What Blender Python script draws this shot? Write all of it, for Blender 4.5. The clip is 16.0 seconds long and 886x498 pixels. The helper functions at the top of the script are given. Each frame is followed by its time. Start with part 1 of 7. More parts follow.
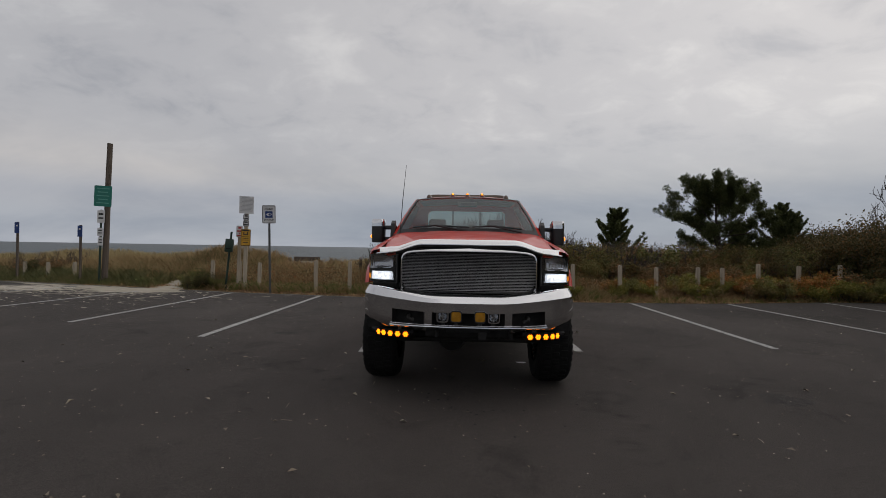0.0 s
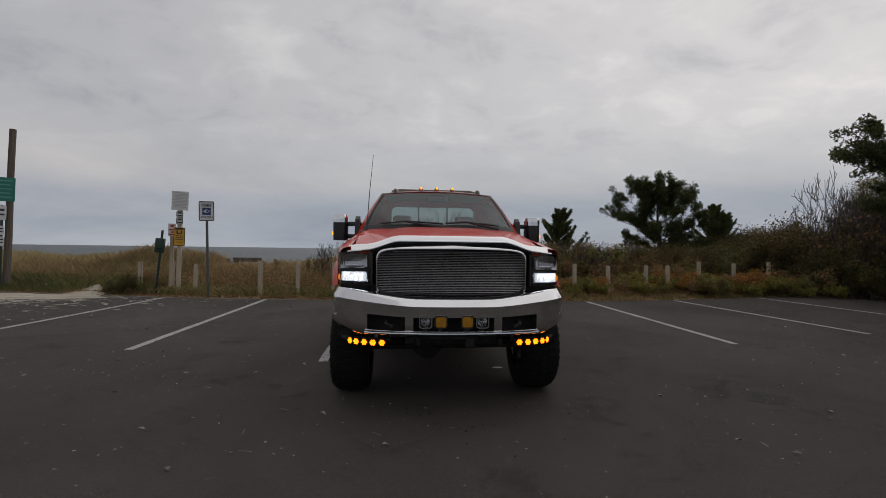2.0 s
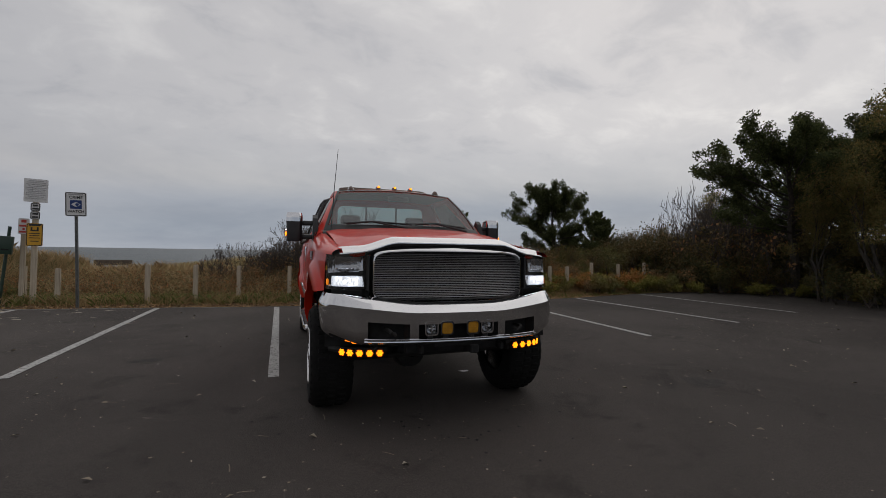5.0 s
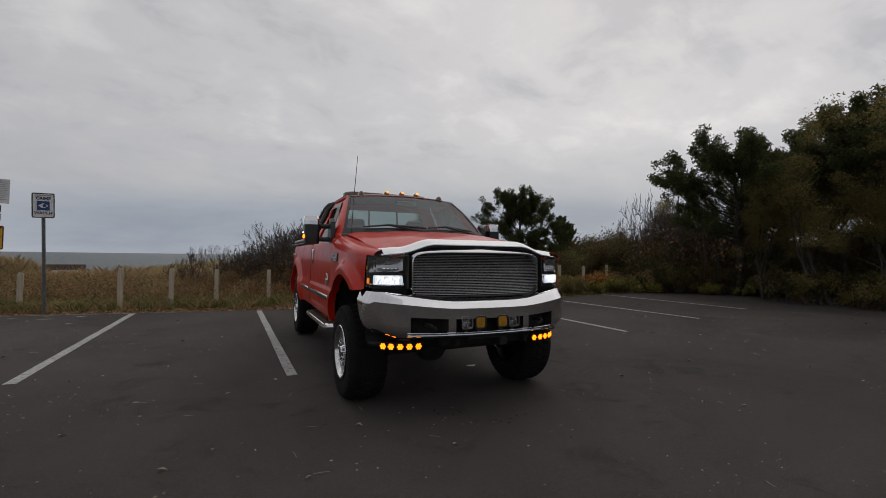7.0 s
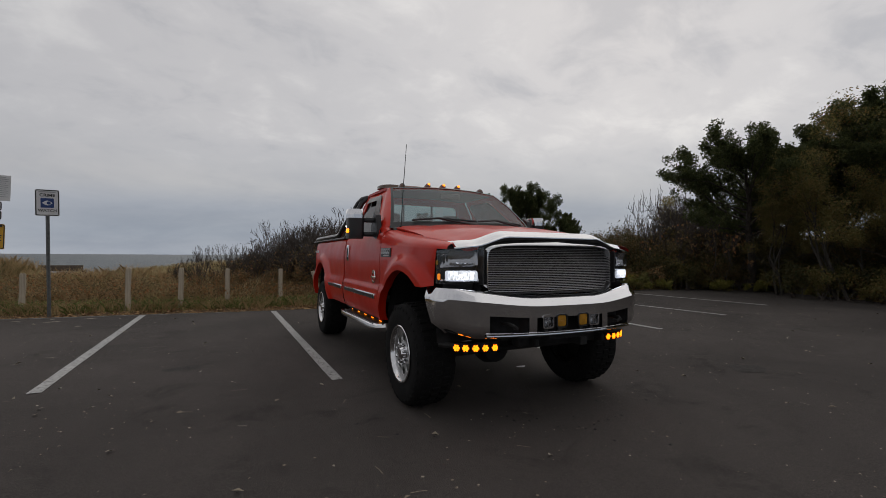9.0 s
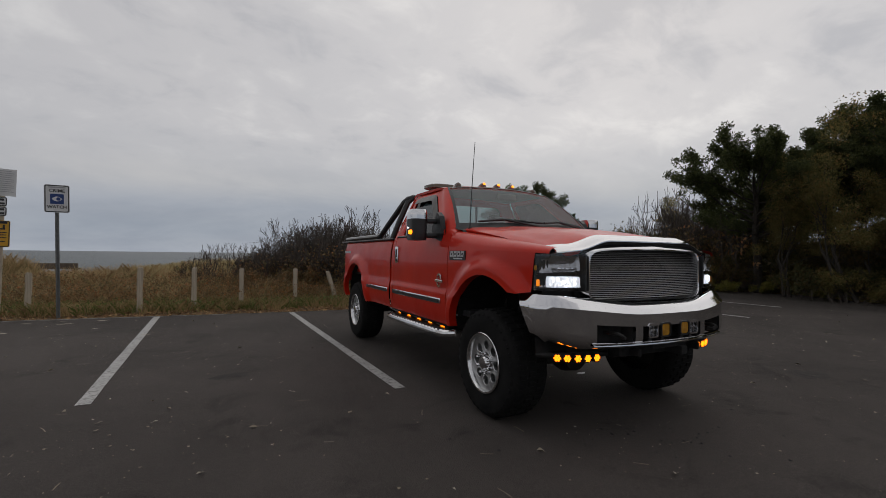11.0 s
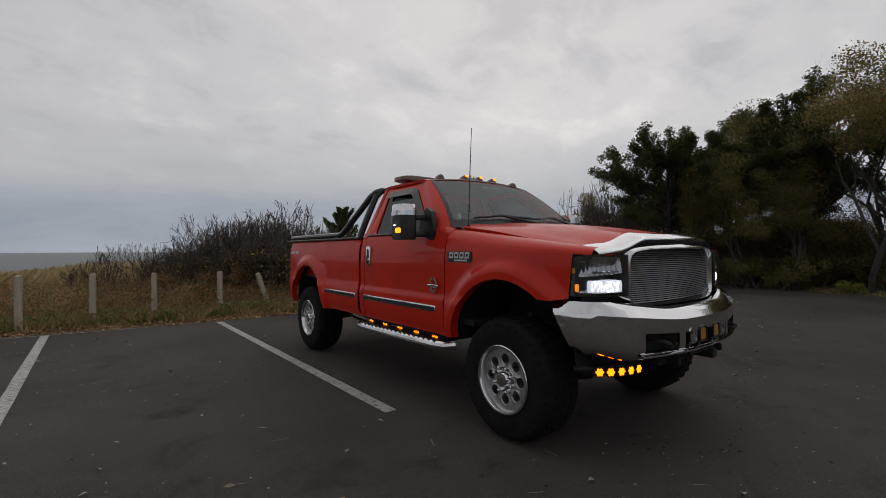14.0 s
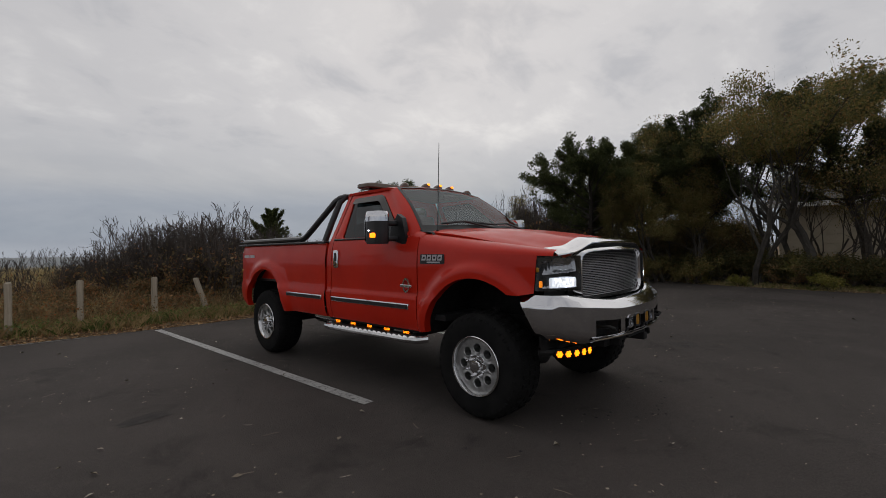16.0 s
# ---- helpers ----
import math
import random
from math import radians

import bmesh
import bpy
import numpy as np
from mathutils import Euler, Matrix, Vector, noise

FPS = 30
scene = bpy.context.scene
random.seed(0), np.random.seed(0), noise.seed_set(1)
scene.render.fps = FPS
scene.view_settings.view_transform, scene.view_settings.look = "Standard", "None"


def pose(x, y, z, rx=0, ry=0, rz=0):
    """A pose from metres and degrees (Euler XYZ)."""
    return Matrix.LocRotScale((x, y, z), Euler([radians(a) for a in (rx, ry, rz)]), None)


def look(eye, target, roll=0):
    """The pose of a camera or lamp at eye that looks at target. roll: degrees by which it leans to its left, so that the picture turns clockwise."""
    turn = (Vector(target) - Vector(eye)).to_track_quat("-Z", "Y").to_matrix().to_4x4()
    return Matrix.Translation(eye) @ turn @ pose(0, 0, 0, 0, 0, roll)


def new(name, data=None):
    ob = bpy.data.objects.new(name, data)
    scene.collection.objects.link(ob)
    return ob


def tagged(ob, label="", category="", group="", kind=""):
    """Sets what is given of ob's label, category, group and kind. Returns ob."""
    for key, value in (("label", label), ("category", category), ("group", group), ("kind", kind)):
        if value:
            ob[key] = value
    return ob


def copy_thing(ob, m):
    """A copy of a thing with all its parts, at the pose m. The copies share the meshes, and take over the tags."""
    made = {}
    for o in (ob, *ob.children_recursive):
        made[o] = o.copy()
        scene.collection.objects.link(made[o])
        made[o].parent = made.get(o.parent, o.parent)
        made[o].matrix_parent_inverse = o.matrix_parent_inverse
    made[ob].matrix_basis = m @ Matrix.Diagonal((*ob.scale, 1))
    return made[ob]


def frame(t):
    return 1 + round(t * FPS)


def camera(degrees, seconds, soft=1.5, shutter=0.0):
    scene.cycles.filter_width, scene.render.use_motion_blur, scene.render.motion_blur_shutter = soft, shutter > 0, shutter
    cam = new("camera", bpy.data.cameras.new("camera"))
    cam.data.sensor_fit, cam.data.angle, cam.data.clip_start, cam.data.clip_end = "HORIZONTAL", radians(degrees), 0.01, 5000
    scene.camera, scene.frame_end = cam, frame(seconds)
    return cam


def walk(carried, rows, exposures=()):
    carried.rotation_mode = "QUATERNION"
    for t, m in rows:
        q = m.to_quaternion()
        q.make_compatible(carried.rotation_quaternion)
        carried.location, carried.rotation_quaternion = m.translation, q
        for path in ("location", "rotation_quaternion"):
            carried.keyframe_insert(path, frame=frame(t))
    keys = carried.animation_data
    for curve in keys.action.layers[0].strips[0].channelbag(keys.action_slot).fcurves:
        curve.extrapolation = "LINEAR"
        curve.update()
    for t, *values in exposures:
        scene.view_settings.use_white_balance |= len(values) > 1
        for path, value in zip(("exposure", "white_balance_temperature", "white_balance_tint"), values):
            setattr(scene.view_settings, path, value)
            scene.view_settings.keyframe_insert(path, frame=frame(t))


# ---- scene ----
cam = camera(90.0, 16.0, 0.55)
# seconds, x, y, z, yaw, pitch, roll
ROWS = [
    (0.0, -0.441, 0.625, 1.304, 0.35, -0.08, -0.95),
    (0.5, -0.539, 0.624, 1.304, -1.66, -0.17, -0.97),
    (1.0, -0.625, 0.812, 1.286, -3.19, -0.06, -0.85),
    (1.5, -0.674, 0.971, 1.262, -4.73, -0.09, -0.69),
    (2.0, -0.721, 1.035, 1.277, -6.77, 0.05, -0.74),
    (2.5, -0.899, 1.078, 1.286, -10.52, 0.22, -0.82),
    (3.0, -1.041, 1.136, 1.274, -13.33, 0.33, -0.85),
    (3.5, -1.121, 1.300, 1.251, -15.02, 0.25, -0.58),
    (4.0, -1.233, 1.416, 1.276, -16.36, 0.14, -0.70),
    (4.5, -1.388, 1.461, 1.272, -17.89, 0.23, -0.46),
    (5.0, -1.504, 1.379, 1.274, -21.23, 0.43, -0.87),
    (7.5, -2.259, 1.337, 1.216, -26.74, 1.03, -0.69),
    (8.0, -2.339, 1.563, 1.188, -26.66, 1.07, -0.72),
    (8.5, -2.440, 1.735, 1.222, -27.09, 0.87, -0.70),
    (9.0, -2.549, 1.860, 1.199, -27.63, 0.88, -0.34),
    (9.5, -2.722, 2.031, 1.203, -28.26, 0.91, -0.13),
    (10.0, -2.872, 2.150, 1.213, -28.53, 0.76, -0.42),
    (12.5, -3.336, 2.716, 1.273, -33.66, 0.65, -0.25),
    (13.0, -3.350, 2.841, 1.292, -36.50, 0.40, 0.06),
    (13.5, -3.360, 3.051, 1.279, -38.71, 0.22, 0.30),
    (14.0, -3.388, 3.158, 1.280, -39.90, 0.10, 0.36),
    (14.5, -3.519, 3.261, 1.287, -41.16, 0.15, 0.35),
    (15.0, -3.663, 3.303, 1.300, -42.80, 0.23, 0.19),
    (15.5, -3.750, 3.219, 1.318, -45.62, 0.17, 0.69),
    (16.0, -3.886, 3.134, 1.300, -48.94, 0.14, 0.97),
]
walk(cam, [(t, pose(x, y, z, 90 + pitch, roll, yaw)) for t, x, y, z, yaw, pitch, roll in ROWS], exposures=[(0.0, 0.0), (16.0, 0.0)])

# ---- sky and light ----
world = bpy.data.worlds.new("overcast")
scene.world = world
world.use_nodes = True
wt = world.node_tree
wt.nodes.clear()


def wnode(kind, **values):
    n = wt.nodes.new(kind)
    for k, v in values.items():
        n.inputs[k].default_value = v
    return n


def wmath(op, a, b=None):
    n = wt.nodes.new("ShaderNodeMath")
    n.operation = op
    for i, v in enumerate((a, b)):
        if v is None:
            continue
        if isinstance(v, (int, float)):
            n.inputs[i].default_value = v
        else:
            wt.links.new(v, n.inputs[i])
    return n.outputs[0]


def wramp(fac, stops, smooth=True):
    n = wt.nodes.new("ShaderNodeValToRGB")
    n.color_ramp.interpolation = "EASE" if smooth else "LINEAR"
    while len(n.color_ramp.elements) < len(stops):
        n.color_ramp.elements.new(0.5)
    for e, (p, c) in zip(n.color_ramp.elements, stops):
        e.position, e.color = p, (*c, 1)
    wt.links.new(fac, n.inputs[0])
    return n.outputs[0]


def wmix(fac, a, b, mode="MIX"):
    n = wt.nodes.new("ShaderNodeMix")
    n.data_type, n.blend_type = "RGBA", mode
    for sock, v in ((n.inputs[0], fac), (n.inputs[6], a), (n.inputs[7], b)):
        if isinstance(v, (int, float)):
            sock.default_value = v
        elif isinstance(v, tuple):
            sock.default_value = (*v, 1)
        else:
            wt.links.new(v, sock)
    return n.outputs[2]


SUN_ELEVATION, SUN_TURN = 37.0, 51.0
sky = wt.nodes.new("ShaderNodeTexSky")
sky.sky_type, sky.sun_disc = "NISHITA", False
sky.sun_elevation, sky.sun_rotation = radians(SUN_ELEVATION), radians(SUN_TURN)
sky_dim = wmix(1.0, sky.outputs[0], (0.1, 0.1, 0.1), "MULTIPLY")

# cloud deck: noise on a flat layer overhead, so that it draws out into bands towards the horizon
tc = wt.nodes.new("ShaderNodeTexCoord")
sep = wt.nodes.new("ShaderNodeSeparateXYZ")
wt.links.new(tc.outputs["Generated"], sep.inputs[0])
dx, dy, dz = sep.outputs
up = wmath("MAXIMUM", dz, 0.0)
den = wmath("ADD", up, 0.32)
flat = wt.nodes.new("ShaderNodeCombineXYZ")
wt.links.new(wmath("DIVIDE", dx, den), flat.inputs[0])
wt.links.new(wmath("DIVIDE", dy, den), flat.inputs[1])


def cloud_noise(scale, detail, rough, dist, shift):
    mp = wt.nodes.new("ShaderNodeMapping")
    mp.inputs["Location"].default_value = shift
    mp.inputs["Rotation"].default_value = (0, 0, 0.35)
    mp.inputs["Scale"].default_value = (0.9, 1.1, 1)
    wt.links.new(flat.outputs[0], mp.inputs[0])
    n = wnode("ShaderNodeTexNoise", Scale=scale, Detail=detail, Roughness=rough, Distortion=dist)
    wt.links.new(mp.outputs[0], n.inputs["Vector"])
    return n.outputs["Fac"]


big = cloud_noise(2.4, 5.0, 0.55, 0.4, (3.1, 1.7, 0))
small = cloud_noise(6.5, 6.0, 0.6, 0.5, (7.3, 2.2, 0))
deck = wmath("ADD", wmath("MULTIPLY", big, 0.66), wmath("MULTIPLY", small, 0.34))
deck_col = wramp(deck, [(0.32, (0.375, 0.376, 0.394)), (0.50, (0.485, 0.476, 0.482)), (0.68, (0.590, 0.578, 0.572))])
# low sky: blue-grey gap over the water and a paler shelf above it
low_col = wramp(up, [(0.0, (0.355, 0.388, 0.450)), (0.03, (0.310, 0.343, 0.408)), (0.085, (0.328, 0.348, 0.400)), (0.15, (0.468, 0.459, 0.466)), (0.24, (0.455, 0.451, 0.464))])
low_var = wramp(cloud_noise(1.3, 5.0, 0.6, 0.3, (1.0, 5.0, 0)), [(0.3, (0.86, 0.88, 0.91)), (0.7, (1.1, 1.09, 1.07))])
low_col = wmix(1.0, low_col, low_var, "MULTIPLY")
low_fac = wramp(up, [(0.11, (1, 1, 1)), (0.27, (0, 0, 0))])
# paler where the hidden sun stands behind the clouds
glow = wt.nodes.new("ShaderNodeVectorMath")
glow.operation = "DOT_PRODUCT"
wt.links.new(tc.outputs["Generated"], glow.inputs[0])
glow.inputs[1].default_value = (0.62, 0.50, 0.60)
deck_col = wmix(1.0, deck_col, wramp(glow.outputs["Value"], [(0.2, (0.95, 0.96, 0.98)), (0.75, (1.16, 1.15, 1.14)), (1.0, (1.35, 1.33, 1.30))]), "MULTIPLY")
# the gap over the water grows duller from the west to the east
side = wmath("ADD", wmath("MULTIPLY", dx, 0.5), 0.5)
low_col = wmix(1.0, low_col, wramp(side, [(0.15, (1.16, 1.12, 1.08)), (0.5, (0.97, 0.98, 0.99)), (0.85, (0.96, 0.98, 1.0))]), "MULTIPLY")
cloud = wmix(low_fac, deck_col, low_col)
bg = wnode("ShaderNodeBackground", Strength=1.0)
wt.links.new(wmix(0.93, sky_dim, cloud), bg.inputs[0])
wo = wt.nodes.new("ShaderNodeOutputWorld")
wt.links.new(bg.outputs[0], wo.inputs[0])

sun_data = bpy.data.lights.new("sun", "SUN")
sun_data.energy, sun_data.angle, sun_data.color = 0.5, radians(120), (1.0, 0.97, 0.93)
sun = new("sun", sun_data)
sun.matrix_world = look((0, 0, 30), (-30 * math.cos(radians(SUN_ELEVATION)) * math.sin(radians(SUN_TURN)), -30 * math.cos(radians(SUN_ELEVATION)) * math.cos(radians(SUN_TURN)), 30 - 30 * math.sin(radians(SUN_ELEVATION))))


# ---- materials ----
class Mat:
    """A node material on Principled, with object-space noise for colour and relief."""

    def __init__(self, name, base, rough=0.5, metal=0.0, coat=0.0, emit=None, spec=None):
        m = bpy.data.materials.new(name)
        m.use_nodes = True
        self.m, self.t = m, m.node_tree
        self.b = self.t.nodes["Principled BSDF"]
        self.b.inputs["Base Color"].default_value = (*base, 1)
        self.b.inputs["Roughness"].default_value = rough
        self.b.inputs["Metallic"].default_value = metal
        self.b.inputs["Coat Weight"].default_value = coat
        self.b.inputs["Coat Roughness"].default_value = 0.06
        if spec is not None:
            self.b.inputs["Specular IOR Level"].default_value = spec
        if emit:
            self.b.inputs["Emission Color"].default_value = (*emit[:3], 1)
            self.b.inputs["Emission Strength"].default_value = emit[3]

    def node(self, kind, **values):
        n = self.t.nodes.new(kind)
        for k, v in values.items():
            n.inputs[k].default_value = v
        return n

    def link(self, a, b):
        self.t.links.new(a, b)

    def coord(self, kind="Object", scale=(1, 1, 1)):
        c = self.node("ShaderNodeTexCoord")
        mp = self.node("ShaderNodeMapping")
        mp.inputs["Scale"].default_value = scale
        self.link(c.outputs[kind], mp.inputs[0])
        return mp.outputs[0]

    def noise(self, scale, detail=4.0, rough=0.55, stretch=(1, 1, 1), dist=0.0):
        n = self.node("ShaderNodeTexNoise", Scale=scale, Detail=detail, Roughness=rough, Distortion=dist)
        self.link(self.coord("Object", stretch), n.inputs["Vector"])
        return n.outputs["Fac"]

    def voronoi(self, scale, stretch=(1, 1, 1), out="Distance"):
        n = self.node("ShaderNodeTexVoronoi", Scale=scale)
        self.link(self.coord("Object", stretch), n.inputs["Vector"])
        return n.outputs[out]

    def ramp(self, fac, stops):
        n = self.node("ShaderNodeValToRGB")
        while len(n.color_ramp.elements) < len(stops):
            n.color_ramp.elements.new(0.5)
        for e, (p, c) in zip(n.color_ramp.elements, stops):
            e.position, e.color = p, ((*c, 1) if isinstance(c, tuple) else (c, c, c, 1))
        self.link(fac, n.inputs[0])
        return n.outputs[0]

    def mix(self, fac, a, b, mode="MIX"):
        n = self.node("ShaderNodeMix")
        n.data_type, n.blend_type = "RGBA", mode
        for s, v in ((n.inputs[0], fac), (n.inputs[6], a), (n.inputs[7], b)):
            if isinstance(v, (int, float)):
                s.default_value = v
            elif isinstance(v, tuple):
                s.default_value = (*v, 1)
            else:
                self.link(v, s)
        return n.outputs[2]

    def math(self, op, a, b):
        n = self.node("ShaderNodeMath")
        n.operation = op
        for s, v in zip(n.inputs, (a, b)):
            if isinstance(v, (int, float)):
                s.default_value = v
            else:
                self.link(v, s)
        return n.outputs[0]

    def color(self, c):
        self.link(c, self.b.inputs["Base Color"])
        return self

    def rough(self, c):
        self.link(c, self.b.inputs["Roughness"])
        return self

    def bump(self, h, strength=0.3, dist=0.01):
        n = self.node("ShaderNodeBump", Strength=strength, Distance=dist)
        self.link(h, n.inputs["Height"])
        self.link(n.outputs[0], self.b.inputs["Normal"])
        return self

    def random(self, island=True):
        if island:
            return self.node("ShaderNodeNewGeometry").outputs["Random Per Island"]
        return self.node("ShaderNodeObjectInfo").outputs["Random"]


def plain(name, base, rough=0.5, metal=0.0, vary=0.12, scale=6.0, bump=0.0, bscale=60.0, **k):
    """A surface with a mild change of tone and, if asked, fine relief."""
    a = Mat(name, base, rough, metal, **k)
    lo, hi = tuple(c * (1 - vary) for c in base), tuple(min(1, c * (1 + vary)) for c in base)
    a.color(a.ramp(a.noise(scale, 5), [(0.3, lo), (0.7, hi)]))
    a.rough(a.ramp(a.noise(scale * 2.3, 4), [(0.3, max(0.02, rough * 0.85)), (0.7, min(1, rough * 1.15))]))
    if bump:
        a.bump(a.noise(bscale, 3), bump, 0.004)
    return a.m


def glass(name, tint, rough=0.0, near=0.05, far=0.75):
    """Thin tinted glass: see-through, with a mirror gloss that grows at a slant."""
    m = bpy.data.materials.new(name)
    m.use_nodes = True
    t = m.node_tree
    t.nodes.clear()
    tr, gl, mx, lw, rp, out = (t.nodes.new("ShaderNode" + k) for k in ("BsdfTransparent", "BsdfGlossy", "MixShader", "LayerWeight", "ValToRGB", "OutputMaterial"))
    tr.inputs[0].default_value = (*tint, 1)
    gl.inputs[0].default_value = (0.95, 0.97, 1, 1)
    gl.inputs["Roughness"].default_value = rough
    lw.inputs[0].default_value = 0.5
    for pos, v in ((0.0, near), (0.45, near * 1.25), (0.75, near + (far - near) * 0.22), (1.0, far)):
        e = rp.color_ramp.elements.new(pos) if 0 < pos < 1 else rp.color_ramp.elements[0 if pos == 0 else -1]
        e.color = (v, v, v, 1)
    t.links.new(lw.outputs["Facing"], rp.inputs[0])
    t.links.new(rp.outputs[0], mx.inputs[0])
    t.links.new(tr.outputs[0], mx.inputs[1])
    t.links.new(gl.outputs[0], mx.inputs[2])
    t.links.new(mx.outputs[0], out.inputs[0])
    return m


# car
a = Mat("red_paint", (0.50, 0.016, 0.005), 0.5, 0.0, coat=0.4, spec=0.12)
dirt = a.ramp(a.noise(2.2, 6, 0.6), [(0.35, (0.56, 0.020, 0.006)), (0.7, (0.48, 0.016, 0.005))])
a.color(a.mix(a.ramp(a.noise(38, 5, 0.7), [(0.55, 0.0), (0.8, 0.16)]), dirt, (0.36, 0.065, 0.04)))
a.rough(a.ramp(a.noise(5, 5), [(0.3, 0.40), (0.7, 0.55)]))
RED = a.m
a = Mat("chrome", (0.72, 0.72, 0.73), 0.07, 1.0)
a.rough(a.ramp(a.noise(9, 5, 0.65), [(0.3, 0.04), (0.75, 0.12)]))
CHROME = a.m
POLISHED = plain("polished_alloy", (0.68, 0.68, 0.68), 0.17, 1.0, 0.15, 14)
BILLET = plain("billet_aluminium", (0.32, 0.32, 0.325), 0.32, 1.0, 0.12, 20)
BLACK = plain("black_plastic", (0.014, 0.014, 0.015), 0.42, 0, 0.2, 12, 0.15, 160)
TUBE = plain("black_powder_coat", (0.016, 0.016, 0.017), 0.32, 0, 0.2, 10, 0.1, 200)
FRAME = plain("dark_chassis_steel", (0.018, 0.017, 0.016), 0.7, 0.2, 0.4, 7, 0.3, 60)
DARK = plain("dark_liner", (0.008, 0.008, 0.008), 0.85, 0, 0.2, 5)
a = Mat("tyre_rubber", (0.02, 0.02, 0.02), 0.85, 0, spec=0.15)
a.color(a.ramp(a.noise(7, 6, 0.6), [(0.3, (0.006, 0.006, 0.006)), (0.75, (0.015, 0.0145, 0.014))]))
a.bump(a.noise(90, 3), 0.3, 0.003)
RUBBER = a.m
WINDSCREEN = glass("windscreen_glass", (0.60, 0.73, 0.70), 0.0, 0.09, 0.20)
REAR_GLASS = glass("rear_window_glass", (0.42, 0.48, 0.47), 0.0, 0.08, 0.5)
SIDE_GLASS = glass("tinted_side_glass", (0.06, 0.07, 0.07), 0.0, 0.03, 0.4)
LENS = glass("clear_lens", (0.90, 0.91, 0.92), 0.02, 0.06, 0.6)
SMOKE = plain("smoked_housing", (0.03, 0.032, 0.034), 0.18, 0.35, 0.2, 12)
REFLECTOR = plain("lamp_reflector", (0.55, 0.56, 0.58), 0.16, 1.0, 0.1, 25)
UPPER_BOWL = plain("smoked_lamp_bowl", (0.42, 0.43, 0.45), 0.2, 1.0, 0.15, 30)
SATIN = plain("satin_alloy", (0.46, 0.46, 0.455), 0.40, 0.9, 0.18, 30)
AMBER_LIT = Mat("amber_led_lit", (0.8, 0.3, 0.02), 0.3, emit=(1.0, 0.19, 0.004, 3.2)).m
AMBER_SOFT = Mat("amber_lens_lit", (0.8, 0.35, 0.03), 0.3, emit=(1.0, 0.24, 0.01, 0.7)).m
AMBER = plain("amber_lens", (0.42, 0.20, 0.015), 0.15, 0, 0.2, 30, coat=0.6)
WHITE_LIT = Mat("headlight_lit", (0.9, 0.9, 0.95), 0.3, emit=(0.92, 0.95, 1.0, 3.2)).m
BEAM_DIM = Mat("headlight_dim", (0.7, 0.7, 0.75), 0.25, emit=(0.86, 0.92, 1.0, 0.55)).m
a = Mat("headlight_facets", (0.9, 0.9, 0.95), 0.3, emit=(0.92, 0.95, 1.0, 2.4))
a.link(a.ramp(a.noise(48, 3, 0.6, (1.4, 1.0, 0.7)), [(0.34, 0.30), (0.50, 0.95), (0.66, 2.6)]), a.b.inputs["Emission Strength"])
BEAM = a.m
BROWN_LENS = plain("brown_amber_lens", (0.075, 0.032, 0.014), 0.14, 0, 0.2, 30, coat=0.7)
VISOR = plain("smoked_visor", (0.022, 0.018, 0.016), 0.35, 0, 0.2, 8)
SEAT = plain("grey_seat_cloth", (0.06, 0.06, 0.063), 0.9, 0, 0.2, 20, 0.3, 200)
DASH = plain("dark_dashboard", (0.03, 0.03, 0.032), 0.7, 0, 0.15, 8)
RED_LENS = plain("red_lens", (0.30, 0.01, 0.01), 0.15, 0, 0.1, 20, coat=0.6)

# place
a = Mat("asphalt", (0.05, 0.05, 0.05), 0.90, 0, spec=0.24)
fine = a.ramp(a.voronoi(170), [(0.0, (0.150, 0.132, 0.120)), (0.35, (0.071, 0.061, 0.055)), (0.8, (0.043, 0.037, 0.0335))])
patch = a.ramp(a.noise(0.35, 6, 0.6, dist=0.6), [(0.3, 0.68), (0.7, 1.24)])
stain = a.ramp(a.noise(1.7, 7, 0.65, dist=1.2), [(0.28, 0.58), (0.42, 0.97), (0.8, 1.10)])
c = a.mix(1.0, a.mix(1.0, fine, patch, "MULTIPLY"), stain, "MULTIPLY")
spk = a.ramp(a.voronoi(46), [(0.0, 1.0), (0.075, 1.0), (0.10, 0.0)])
spk = a.math("MULTIPLY", spk, a.ramp(a.noise(0.8, 6, 0.65, dist=0.8), [(0.36, 0.0), (0.62, 0.85)]))
c = a.mix(spk, c, (0.22, 0.20, 0.175))
scuff = a.math("MULTIPLY", a.ramp(a.noise(5.5, 9, 0.8, (0.5, 1.6, 1), 1.5), [(0.58, 0.0), (0.72, 0.62)]), a.ramp(a.noise(0.5, 4), [(0.45, 0.0), (0.65, 1.0)]))
c = a.mix(scuff, c, (0.14, 0.125, 0.11))
# sand washed on to the lot by the beach path
sx = a.node("ShaderNodeTexCoord")
def sand_blob(cx, cy, rx, ry):
    mp = a.node("ShaderNodeMapping")
    mp.inputs["Location"].default_value = (-cx / rx, -cy / ry, 0)
    mp.inputs["Scale"].default_value = (1 / rx, 1 / ry, 0)
    a.link(sx.outputs["Object"], mp.inputs[0])
    g = a.node("ShaderNodeTexGradient")
    g.gradient_type = "SPHERICAL"
    a.link(mp.outputs[0], g.inputs[0])
    return g.outputs["Fac"]
blob = a.math("MAXIMUM", sand_blob(-9.2, 12.9, 3.6, 2.1), sand_blob(-12.2, 13.0, 4.6, 2.2))
drift = a.math("ADD", a.math("MULTIPLY", blob, 0.78), a.math("MULTIPLY", a.math("SUBTRACT", a.noise(3.2, 8, 0.74, (0.32, 2.4, 1), 1.0), 0.55), 2.3))
